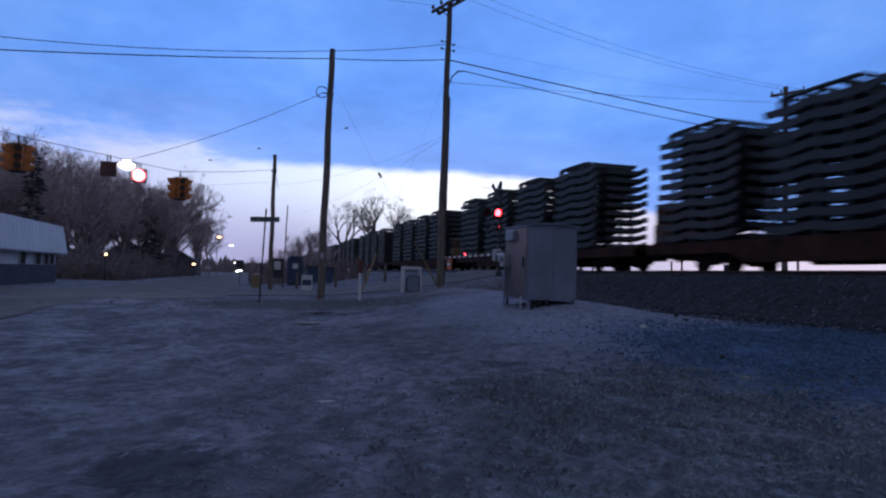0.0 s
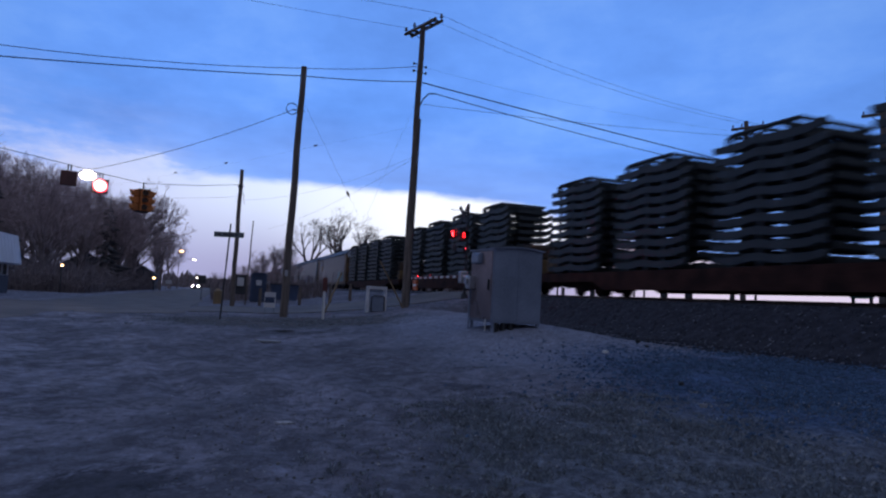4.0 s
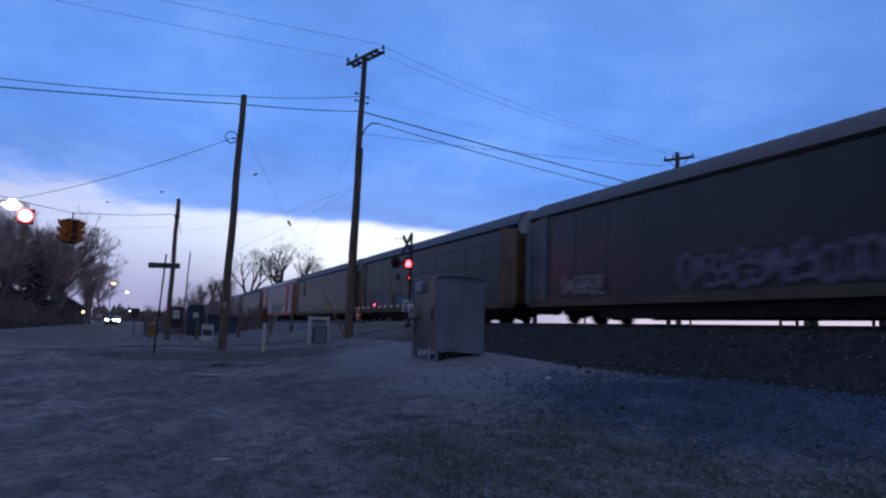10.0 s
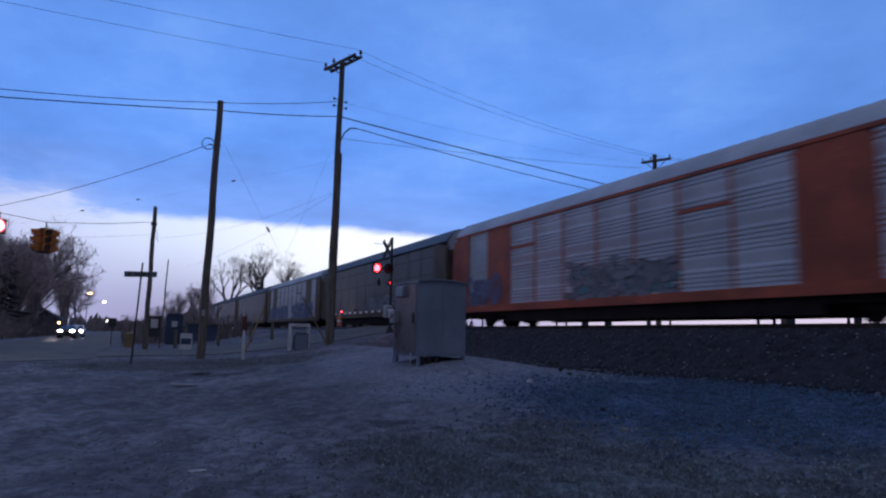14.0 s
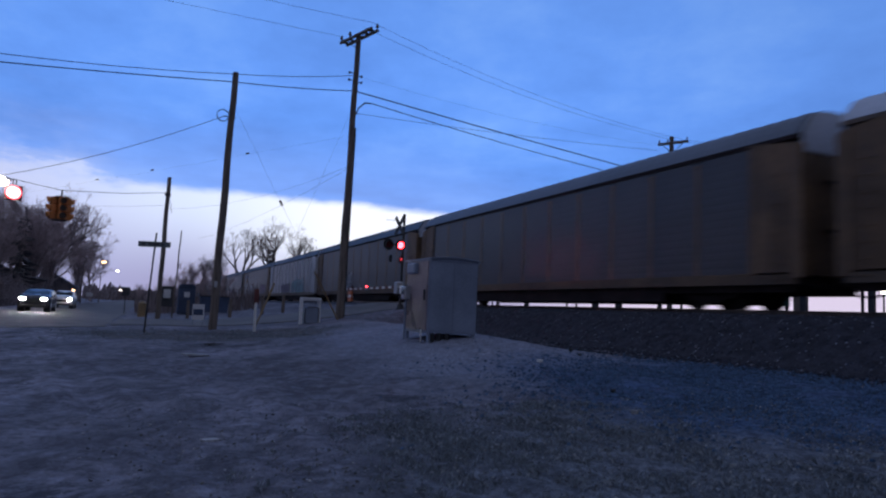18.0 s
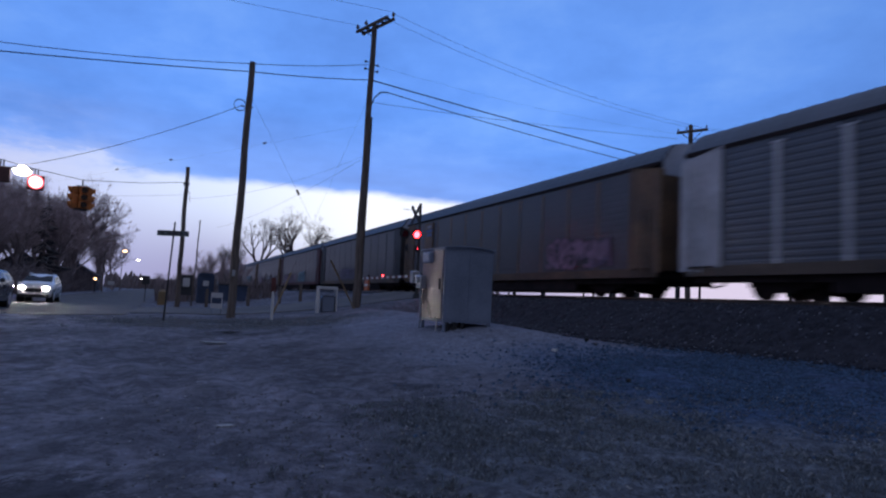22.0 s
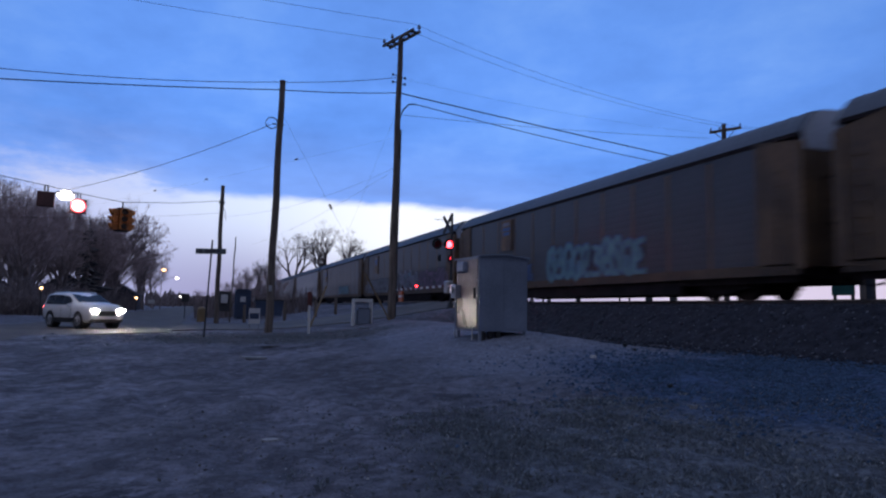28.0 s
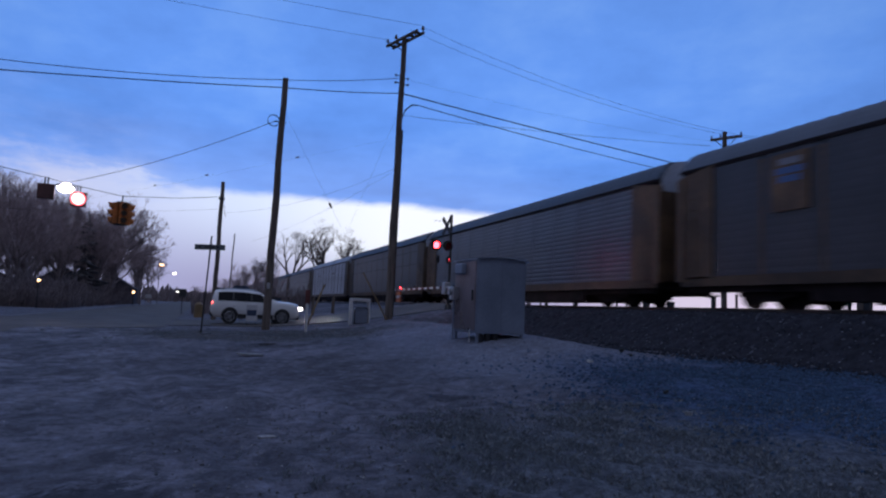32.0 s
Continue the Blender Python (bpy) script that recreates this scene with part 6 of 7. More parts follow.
# ---------------------------------------------------------------- trees
class Tubes:
    """Collects tapered tubes as plain lists."""

    def __init__(self):
        self.v, self.f = [], []

    def tube(self, pts, radii, seg):
        base = len(self.v)
        n = len(pts)
        for i, p in enumerate(pts):
            t = (pts[min(i + 1, n - 1)] - pts[max(i - 1, 0)]).normalized()
            a = t.cross(Vector((0.3, 0.9, 0.2)))
            if a.length < 0.1:
                a = t.cross(Vector((1, 0, 0)))
            a.normalize()
            b = t.cross(a)
            for k in range(seg):
                c = k * math.tau / seg
                self.v.append(p + (a * math.cos(c) + b * math.sin(c)) * radii[i])
        for i in range(n - 1):
            for k in range(seg):
                q = base + i * seg
                self.f.append((q + k, q + (k + 1) % seg, q + seg + (k + 1) % seg, q + seg + k))

    def mesh(self, name, mat):
        me = bpy.data.meshes.new(name)
        me.from_pydata(self.v, [], self.f)
        me.materials.append(mat)
        return me


def bare_tree(seed, h, spread, limbs=7, fork=0.2, stout=1.0, dense=1.0):
    """A leafless tree: trunk and limbs in one mesh, the fine twigs in another."""
    rng = random.Random(seed)
    wood, twigs = Tubes(), Tubes()

    def run(p, d, length, r0, r1, n, wob, lift, into, seg):
        pts, rad = [p.copy()], [r0]
        q, dd = p.copy(), d.copy()
        for i in range(n):
            dd = (dd + Vector((rng.gauss(0, wob), rng.gauss(0, wob), rng.gauss(lift, wob * 0.5)))).normalized()
            q = q + dd * length / n
            pts.append(q.copy())
            rad.append(r0 + (r1 - r0) * (i + 1) / n)
        into.tube(pts, rad, seg)
        return pts, rad

    def along(pts, rad, k):
        n = len(pts) - 1
        j = min(n - 1, int(k * n))
        return pts[j].lerp(pts[j + 1], k * n - j), (pts[j + 1] - pts[j]).normalized(), rad[j] + (rad[j + 1] - rad[j]) * (k * n - j)

    def offset(d, tilt):
        az = rng.uniform(0, math.tau)
        a = d.cross(Vector((0.2, 0.1, 1)) if abs(d.z) < 0.9 else Vector((1, 0, 0))).normalized()
        b = d.cross(a)
        return (d * math.cos(tilt) + (a * math.cos(az) + b * math.sin(az)) * math.sin(tilt)).normalized()

    r0 = h * 0.024 * stout
    tp, tr = run(Vector((0, 0, -0.3)), Vector((rng.gauss(0, 0.04), rng.gauss(0, 0.04), 1)).normalized(), h * 0.52, r0, r0 * 0.5, 6, 0.06, 0.05, wood, 8)
    for i in range(limbs):
        k = fork / 0.52 + (1 - fork / 0.52) * (i + rng.random() * 0.6) / limbs
        p, d, r = along(tp, tr, min(1, k))
        az = i * 2.4 + rng.uniform(-0.4, 0.4)
        tilt = rng.uniform(0.35, 0.8) * spread * (1.15 - 0.6 * i / limbs)
        dd = Vector((math.cos(az) * math.sin(tilt), math.sin(az) * math.sin(tilt), math.cos(tilt)))
        ll = h * rng.uniform(0.40, 0.56) * (1.0 - 0.15 * i / limbs)
        lp, lr = run(p, dd, ll, r * 0.62, r * 0.1, 6, 0.12, 0.07, wood, 6)
        for j in range(10):
            k2 = rng.uniform(0.22, 1.0)
            p2, d2, r2 = along(lp, lr, k2)
            bp, br = run(p2, offset(d2, rng.uniform(0.35, 0.85)), h * rng.uniform(0.10, 0.22) * (1.25 - 0.5 * k2), max(0.022 * stout, r2 * 0.6), 0.014 * stout, 4, 0.14, 0.06, wood, 4)
            for m in range(round(9 * dense)):
                p3, d3, r3 = along(bp, br, rng.uniform(0.15, 1.0))
                cp, cr = run(p3, offset(d3, rng.uniform(0.3, 0.8)), h * rng.uniform(0.05, 0.11), 0.017 * stout, 0.009, 3, 0.15, 0.04, twigs, 3)
                for _ in range(round(5 * dense)):
                    p4, d4, r4 = along(cp, cr, rng.uniform(0.2, 1.0))
                    run(p4, offset(d4, rng.uniform(0.3, 0.8)), h * rng.uniform(0.025, 0.06), 0.009, 0.005, 2, 0.15, 0.03, twigs, 3)
    return wood.mesh("trunk", M["bark"]), twigs.mesh("crown", M["twig"])


def dome_tree(seed, h, trunk, spread, bark, twig, limbs=5, girth=0.03, levels=7):
    """A leafless broad-crowned tree: limbs part again and again and end on a rounded crown."""
    rng = random.Random(seed)
    wood, twigs = Tubes(), Tubes()
    top = Vector((0, 0, h * (0.5 + trunk * 0.4)))
    axes = Vector((h * 0.36 * spread, h * 0.36 * spread, h * (0.5 - trunk * 0.4)))

    def grow(p, d, length, r, level):
        pts, rad, dd = [p], [r], d.copy()
        n = 4 if level < 3 else 3
        for i in range(n):
            dd = (dd + Vector((rng.gauss(0, 0.1), rng.gauss(0, 0.1), rng.gauss(0.06, 0.06)))).normalized()
            pts.append(pts[-1] + dd * length / n)
            rad.append(r * (1 - 0.26 * (i + 1) / n))
        (wood if level < 5 else twigs).tube(pts, rad, 7 if level < 2 else 5 if level < 4 else 3)
        if level == levels:
            return
        q = pts[-1]
        rel = q - top
        e = math.sqrt((rel.x / axes.x) ** 2 + (rel.y / axes.y) ** 2 + (rel.z / axes.z) ** 2)
        shrink = 0.76 if e < 0.9 else 0.66
        kids = (limbs, 3, 2, 3, 2, 3, 3)[level]
        turn = rng.uniform(0, math.tau)
        a = dd.cross(Vector((0.3, 0.2, 1)) if abs(dd.z) < 0.9 else Vector((1, 0.2, 0))).normalized()
        b = dd.cross(a)
        for k in range(kids):
            az = turn + math.tau * k / kids + rng.uniform(-0.4, 0.4)
            tilt = rng.uniform(0.3, 0.62) * (spread if level < 2 else 1.0)
            nd = (dd * math.cos(tilt) + (a * math.cos(az) + b * math.sin(az)) * math.sin(tilt)).normalized()
            start = q if k else pts[-2].lerp(q, 0.6)
            grow(start, nd, length * shrink * rng.uniform(0.8, 1.15), max(0.011, rad[-1] * (0.8 if k == 0 else 0.7)), level + 1)

    grow(Vector((0, 0, -0.3)), Vector((rng.gauss(0, 0.03), rng.gauss(0, 0.03), 1)).normalized(), h * trunk, h * girth, 0)
    return wood.mesh("trunk", M[bark]), twigs.mesh("crown", M[twig])


def put_tree(meshes, x, y, scale, turn, label, group):
    t = thing("bare_tree", pose(x, y, height(x, y), 0, 0, turn), label, "tree", group)
    t.scale = (scale, scale, scale)
    for nm, me in zip(("trunk", "crown"), meshes):
        o = new(nm, me)
        o.parent = t
    return t


def top_of(meshes):
    return max(max(v.co.z for v in me.vertices) for me in meshes)


def build_trees():
    kinds = [bare_tree(11, 12, 1.15, 9, 0.14), bare_tree(23, 12, 0.95, 8, 0.18), bare_tree(37, 12, 1.25, 7, 0.2), bare_tree(58, 12, 0.85, 8, 0.16)]
    tops = [top_of(k) for k in kinds]
    tall = [dome_tree(71, 12, 0.34, 0.62, "bark_dark", "bark_dark", 3, 0.04), dome_tree(33, 12, 0.32, 0.75, "bark_dark", "bark_dark", 4, 0.042)]
    tall_tops = [top_of(k) for k in tall]
    broad = dome_tree(33, 12, 0.27, 0.8, "bark", "twig")
    broad_top = top_of(broad)
    rng = random.Random(9)
    # woods beside the main street
    for x, y, h, k in ((-15.2, 120, 19.6, 0), (-16.4, 126, 18.0, 1), (-14.0, 104, 12.5, 3), (-17.5, 98, 13.2, 1), (-19.5, 90, 14, 2), (-22.0, 93, 14.5, 0), (-23.5, 84, 13.5, 3),
                       (-26.5, 86, 15, 1), (-27.5, 77, 14.0, 2), (-31, 82, 15.5, 0), (-33, 76, 15, 3), (-37, 80, 16, 1), (-41, 76, 16, 2), (-20, 108, 15, 3), (-25, 102, 16, 1), (-16, 116, 14, 2), (-30, 96, 17, 0),
                       (-12.5, 150, 14, 3), (-12.0, 185, 14, 1), (-35, 92, 17, 2), (-18, 82, 11.5, 1), (-29, 72, 12, 3), (-15, 134, 15, 0), (-18, 142, 16, 3), (-22, 128, 17, 2), (-26, 120, 17, 1), (-31, 112, 18, 3), (-36, 106, 18, 0), (-20, 118, 15, 1), (-24, 110, 15, 0),
                       (-28, 104, 15, 2), (-33, 100, 16, 1), (-40, 96, 17, 3), (-16.5, 109, 12, 2), (-13.2, 113, 11, 3), (-21, 100, 12, 3), (-23, 78, 11, 0), (-33, 88, 13, 2), (-12.6, 160, 13, 0)):
        src, top = (broad, broad_top) if (x, y) in ((-15.2, 120), (-16.4, 126), (-23.5, 84), (-27.5, 77)) else (kinds[k], tops[k] / 1.14)
        put_tree(src, x, y, h / top, rng.uniform(0, 360), "bare brown tree in the woods along the main street", "bare trees along the main street")
    # tall open trees behind the railway
    for x, y, h, k in ((23.4, 180, 20.8, 0), (32.6, 180, 24.6, 1), (35.4, 184, 23.4, 1), (40.4, 183, 14.5, 0), (18.4, 186, 14.0, 1), (14.6, 197, 13.5, 1), (17.4, 203, 12.5, 0)):
        put_tree(tall[k], x, y, h / tall_tops[k], rng.uniform(0, 360), "tall bare open-crowned tree beyond the railway", "bare trees beyond the railway")
    # young growth by the far corner
    for x, y, h, k in ((3.5, 60, 4.6, 3), (5.0, 62, 4.2, 1), (1.8, 63, 3.4, 2), (6.8, 66, 4.0, 0), (2.6, 72, 3.8, 1), (4.4, 78, 5.0, 2), (-0.2, 66, 2.6, 3)):
        put_tree(kinds[k], x, y, h / tops[k], rng.uniform(0, 360), "scrubby bare sapling behind the corner", "saplings by the far corner")


def spruce(x, y, h, seed):
    rng = random.Random(seed)
    t = thing("spruce_tree", pose(x, y, height(x, y)), "dark narrow spruce among bare trees", "tree", "spruces")
    part("trunk", cyl(bmesh.new(), (0, 0, -0.2), (0, 0, h), h * 0.02, 0.02, seg=7), M["bark"], t)
    tb = Tubes()
    z = h * 0.1
    while z < h * 0.98:
        r = ((h - z) * 0.2 + 0.3) * (1 + 0.45 * math.sin(z * 1.9 + seed) * math.sin(z * 0.8 + 2 * seed))
        for k in range(7):
            a = rng.uniform(0, math.tau)
            rr = r * rng.uniform(0.35, 1.25)
            base = Vector((0, 0, z + rng.uniform(-0.2, 0.2)))
            tip = Vector((math.cos(a) * rr, math.sin(a) * rr, z - rr * rng.uniform(0.1, 0.35)))
            side = Vector((-math.sin(a), math.cos(a), 0)) * rr * 0.16
            b0 = len(tb.v)
            mid = base.lerp(tip, 0.55)
            tb.v += [base, mid + side, tip, mid - side, mid + Vector((0, 0, 0.12)), mid - Vector((0, 0, rr * 0.2))]
            tb.f += [(b0, b0 + 1, b0 + 4), (b0 + 1, b0 + 2, b0 + 4), (b0 + 2, b0 + 3, b0 + 4), (b0 + 3, b0, b0 + 4), (b0, b0 + 5, b0 + 1), (b0 + 1, b0 + 5, b0 + 2), (b0 + 2, b0 + 5, b0 + 3), (b0 + 3, b0 + 5, b0)]
        z += h * 0.024
    o = new("crown", tb.mesh("crown", M["needles"]))
    o.parent = t


def undergrowth():
    """Tangled brush and far hedges, one mass of twigs."""
    rng = random.Random(21)
    tb = Tubes()
    for _ in range(7000):
        y = rng.uniform(66, 150)
        x = -11.5 - abs(rng.gauss(0, 0.16)) * y * 1.2
        hgt = 5.5 * rng.random() ** 1.8 * (0.6 + 0.8 * noise.noise(Vector((x * 0.3, y * 0.12, 0)))) + 0.5
        z0 = height(x, y)
        a = rng.uniform(0, math.tau)
        lean = rng.uniform(0, 0.5) * hgt
        p = [Vector((x, y, z0 - 0.1)), Vector((x + lean * 0.4 * math.cos(a), y + lean * 0.4 * math.sin(a), z0 + hgt * 0.55)), Vector((x + lean * math.cos(a), y + lean * math.sin(a), z0 + hgt))]
        tb.tube(p, [0.05, 0.035, 0.008], 3)
        for _k in range(4):
            b = rng.uniform(0, math.tau)
            q = p[1] + Vector((math.cos(b), math.sin(b), 0.7)) * rng.uniform(0.5, 1.3)
            tb.tube([p[1], q], [0.03, 0.008], 3)
    for x0, x1, y0, y1, n, hh in ((-0.5, 9.5, 57, 75, 500, 2.4), (-400, -9.6, 300, 520, 700, 9), (-8, 12, 420, 520, 260, 7), (24, 420, 330, 620, 900, 4), (25.5, 40, 74, 165, 1100, 3.3)):
        for _ in range(n):
            x, y = rng.uniform(x0, x1), rng.uniform(y0, y1)
            hgt = rng.uniform(0.4, 1.0) * hh
            a = rng.uniform(0, math.tau)
            p = [Vector((x, y, height(x, y) - 0.1)), Vector((x + 0.2 * hgt * math.cos(a), y + 0.2 * hgt * math.sin(a), height(x, y) + hgt))]
            w = 0.05 if hh < 3 else hgt * 0.22
            tb.tube([p[0], p[0].lerp(p[1], 0.5), p[1]], [w, w * 0.9, w * 0.1], 4)
    o = new("undergrowth", tb.mesh("undergrowth", M["brush"]))
    tagged(o, "tangled brown brush under and behind the bare trees", "undergrowth", kind="stuff")


build_trees()
spruce(-14.9, 101, 13.0, 4)
spruce(-21.8, 75, 13.2, 5)
spruce(-27.0, 88, 13.0, 6)
undergrowth()


# ---------------------------------------------------------------- loose stones, grass tufts and litter
def scatter():
    rng = random.Random(77)

    def stone(v, f, x, y, z, s):
        b = len(v)
        for p in ((-1, -1, -0.3), (1, -0.8, -0.3), (0.9, 1, -0.3), (-0.8, 0.9, -0.3), (-0.5, -0.4, 0.6), (0.6, -0.2, 0.7), (0.2, 0.6, 0.55)):
            v.append((x + p[0] * s * rng.uniform(0.7, 1.2), y + p[1] * s * rng.uniform(0.7, 1.2), z + p[2] * s * rng.uniform(0.7, 1.2)))
        f += [(b, b + 1, b + 5, b + 4), (b + 1, b + 2, b + 5), (b + 2, b + 6, b + 5), (b + 2, b + 3, b + 6), (b + 3, b, b + 4), (b + 3, b + 4, b + 6), (b + 4, b + 5, b + 6)]

    def flush(name, v, f, mat, label, cat):
        me = bpy.data.meshes.new(name)
        me.from_pydata(v, [], f)
        me.materials.append(mat)
        tagged(new(name, me), label, cat, kind="stuff")

    v, f = [], []
    for _ in range(15000):
        x, y = rng.uniform(12.0, 16.1) - abs(rng.gauss(0, 0.25)), rng.uniform(-2, 31)
        stone(v, f, x, y, height(x, y) + (0.04 if x > 12.5 else 0.01), rng.uniform(0.015, 0.045))
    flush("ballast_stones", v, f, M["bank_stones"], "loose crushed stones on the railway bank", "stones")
    v, f = [], []
    for _ in range(11000):
        y = rng.gauss(8.8, 2.2)
        x = 9.8 + rng.gauss(0, 1.9) + 0.12 * (y - 8)
        if x > 12.8 or y + 0.35 * x < 7.4 + rng.gauss(0, 0.5):
            continue
        stone(v, f, x, y, height(x, y) + 0.02, rng.uniform(0.012, 0.036))
    flush("dark_gravel", v, f, M["gravel"], "spread of dark blue-grey crushed gravel", "gravel")
    v, f = [], []
    for _ in range(3000):
        x, y = rng.uniform(0, 11), rng.uniform(2.6, 7.5) if rng.random() < 0.8 else rng.uniform(7, 14)
        stone(v, f, x, y, height(x, y) + 0.03, rng.uniform(0.004, 0.015))
    flush("pebbles", v, f, M["pebbles"], "scattered pale pebbles on the dirt", "pebbles")
    v, f = [], []
    for _ in range(32000):
        if rng.random() < 0.8:
            x, y = rng.uniform(-0.5, 9), rng.uniform(2.6, 8.0)
            if x - 0.25 * y + rng.gauss(0, 0.8) < 0.8:
                continue
        else:
            x, y = rng.gauss(2.2, 2.8), rng.gauss(24.0, 1.8)
        z = height(x, y) + 0.0
        a, hgt = rng.uniform(0, math.tau), rng.uniform(0.008, 0.03)
        w = 0.0035
        lx, ly = math.cos(a) * hgt * rng.uniform(0.8, 2.6), math.sin(a) * hgt * rng.uniform(0.8, 2.6)
        b = len(v)
        v += [(x - w, y, z - 0.03), (x + w, y, z - 0.03), (x + lx * 0.5, y + ly * 0.5 + w, z + hgt * 0.8), (x + lx, y + ly, z + hgt)]
        f += [(b, b + 1, b + 2), (b + 1, b + 3, b + 2)]
    flush("dry_grass", v, f, M["straw"], "sparse dry winter grass and weeds", "grass")
    v, f = [], []
    for _ in range(3400):
        if rng.random() < 0.95:
            cx, cy = rng.uniform(0.2, 9.5), rng.uniform(2.4, 8.6)
            if cx - 0.25 * cy + rng.gauss(0, 0.7) < 0.7 or noise.noise(Vector((cx * 0.9, cy * 0.9, 4))) < -0.28:
                continue
        else:
            cx, cy = rng.gauss(2.2, 2.6), rng.gauss(24.2, 1.4)
        if cx < 12 and cx - 0.12 * cy + rng.gauss(0, 0.5) > 5.3 and cy + 0.35 * cx + rng.gauss(0, 0.5) > 7.2:
            continue
        big = rng.uniform(0.35, 1.0)
        for _b in range(rng.randint(8, 20)):
            x, y = cx + rng.gauss(0, 0.05), cy + rng.gauss(0, 0.05)
            z, a = height(x, y), rng.uniform(0, math.tau)
            hgt, out = big * rng.uniform(0.025, 0.085), rng.uniform(0.3, 1.5)
            w, lx, ly = rng.uniform(0.002, 0.004), math.cos(a), math.sin(a)
            b = len(v)
            v += [(x - ly * w, y + lx * w, z - 0.02), (x + ly * w, y - lx * w, z - 0.02), (x + lx * hgt * out * 0.4, y + ly * hgt * out * 0.4, z + hgt * 0.75), (x + lx * hgt * out, y + ly * hgt * out, z + hgt * (1.0 if out < 0.9 else 0.7))]
            f += [(b, b + 1, b + 2), (b + 1, b + 3, b + 2)]
    flush("grass_tufts", v, f, M["tuft"], "low clumps of dead winter grass on the lot", "grass")
    v, f = [], []
    for _ in range(2600):
        x, y = (rng.uniform(-0.5, 10), rng.uniform(2.4, 9.5)) if rng.random() < 0.93 else (rng.uniform(-5, 9), rng.uniform(6, 17))
        z, a, r = height(x, y) + rng.uniform(0.015, 0.045), rng.uniform(0, math.tau), rng.uniform(0.008, 0.024)
        c, d = math.cos(a) * r, math.sin(a) * r
        up = rng.uniform(0.1, 0.7) * r
        b = len(v)
        v += [(x - c, y - d, z), (x + d * 0.6, y - c * 0.6, z + up), (x + c * 1.1, y + d * 1.1, z + up * 0.4), (x - d * 0.6, y + c * 0.6, z + up * 1.2), (x, y, z - 0.004)]
        f += [(b, b + 1, b + 4), (b + 1, b + 2, b + 4), (b + 2, b + 3, b + 4), (b + 3, b, b + 4)]
    flush("dead_leaves", v, f, M["leaf"], "scattered pale curled dead leaves and chips", "leaves")
    for nm, x, y, sz, mt, lab in (("litter", 0.72, 7.15, (0.09, 0.045, 0.012), "scrap", "pale flattened scrap of litter on the dirt"), ("litter", 8.12, 12.63, (0.06, 0.05, 0.05), "white_paint", "small white lump on the gravel edge"),
                                  ("litter", 6.35, 7.44, (0.05, 0.04, 0.05), "stone_light", "pale stone lying on the gravel"), ("litter", 1.2, 16.5, (0.3, 0.12, 0.03), "stone_light", "flat pale scrap of board in the grass")):
        t = thing(nm, pose(x, y, height(x, y) + 0.02, 2, 3, 35), lab, "litter", "litter on the lot")
        part("scrap", boxed(-sz[0], sz[0], -sz[1], sz[1], -0.01, sz[2], 0.004), M[mt], t)
    for x, y in ((2.0, 20.2),):
        t = thing("clod", pose(x, y, height(x, y)), "dark lump of earth and weeds on the lot", "earth clod", "earth clods")
        bm = bmesh.new()
        bmesh.ops.create_icosphere(bm, subdivisions=3, radius=0.24)
        for vv in bm.verts:
            vv.co = Vector((vv.co.x * 1.2, vv.co.y * 0.7, vv.co.z * 0.14)) * (1 + 0.7 * noise.noise(vv.co * 9))
        part("lump", bm, M["soil"], t)


def dark_debris():
    for x, y, r in ((10.7, 15.1, 0.06), (9.9, 13.6, 0.05), (7.4, 9.2, 0.05)):
        t = thing("clinker", pose(x, y, height(x, y)), "small dark lump of clinker on the dirt", "stone", "dark lumps")
        bm = bmesh.new()
        bmesh.ops.create_icosphere(bm, subdivisions=2, radius=r)
        for vv in bm.verts:
            vv.co *= 1 + 0.35 * noise.noise(vv.co * 30)
        bmesh.ops.translate(bm, verts=bm.verts[:], vec=(0, 0, r * 0.5))
        part("lump", bm, M["black"], t)


dark_debris()
M["scrap"] = material("dull_pale_scrap", (0.34, 0.33, 0.34), 0.8, vary=0.2)
M["gravel"] = material("dark_gravel_stone", (0.055, 0.096, 0.16), 0.9, vary=0.4, scale=30, spec=0.25)
M["tuft"] = mixed_stones("mixed_dead_grass", (0.195, 0.222, 0.25), (0.37, 0.39, 0.41))
M["leaf"] = mixed_stones("mixed_leaf_litter", (0.17, 0.175, 0.185), (0.5, 0.5, 0.52))
M["straw"] = material("dry_straw", (0.185, 0.212, 0.245), 0.9, vary=0.3, spec=0.2)
scatter()


# ---------------------------------------------------------------- cars
STATIONS = (  # y, bottom, shoulder, top, half width at the shoulder, half width at the top
    (2.48, 0.44, 0.78, 0.92, 0.78, 0.66), (2.4, 0.34, 0.9, 1.12, 0.9, 0.8), (1.9, 0.27, 1.03, 1.21, 0.97, 0.88), (1.2, 0.27, 1.07, 1.25, 0.99, 0.88),
    (0.75, 0.27, 1.09, 1.42, 1.0, 0.81), (0.15, 0.27, 1.1, 1.71, 1.0, 0.74), (-0.8, 0.27, 1.11, 1.78, 1.0, 0.74), (-1.8, 0.27, 1.13, 1.77, 1.0, 0.74),
    (-2.26, 0.31, 1.1, 1.71, 0.98, 0.73), (-2.42, 0.4, 1.06, 1.36, 0.94, 0.8), (-2.48, 0.46, 0.98, 1.08, 0.91, 0.84), (-2.5, 0.5, 0.92, 0.97, 0.88, 0.8))


def station(y, low):
    for a, b in zip(STATIONS, STATIONS[1:]):
        if a[0] >= y >= b[0]:
            k = (a[0] - y) / (a[0] - b[0])
            s = [p + (q - p) * k for p, q in zip(a, b)]
            if low:
                s[3] = s[2] + (s[3] - s[2]) * low
                s[2] *= 1 - 0.06 * (1 - low)
            return s
    return list(STATIONS[0])


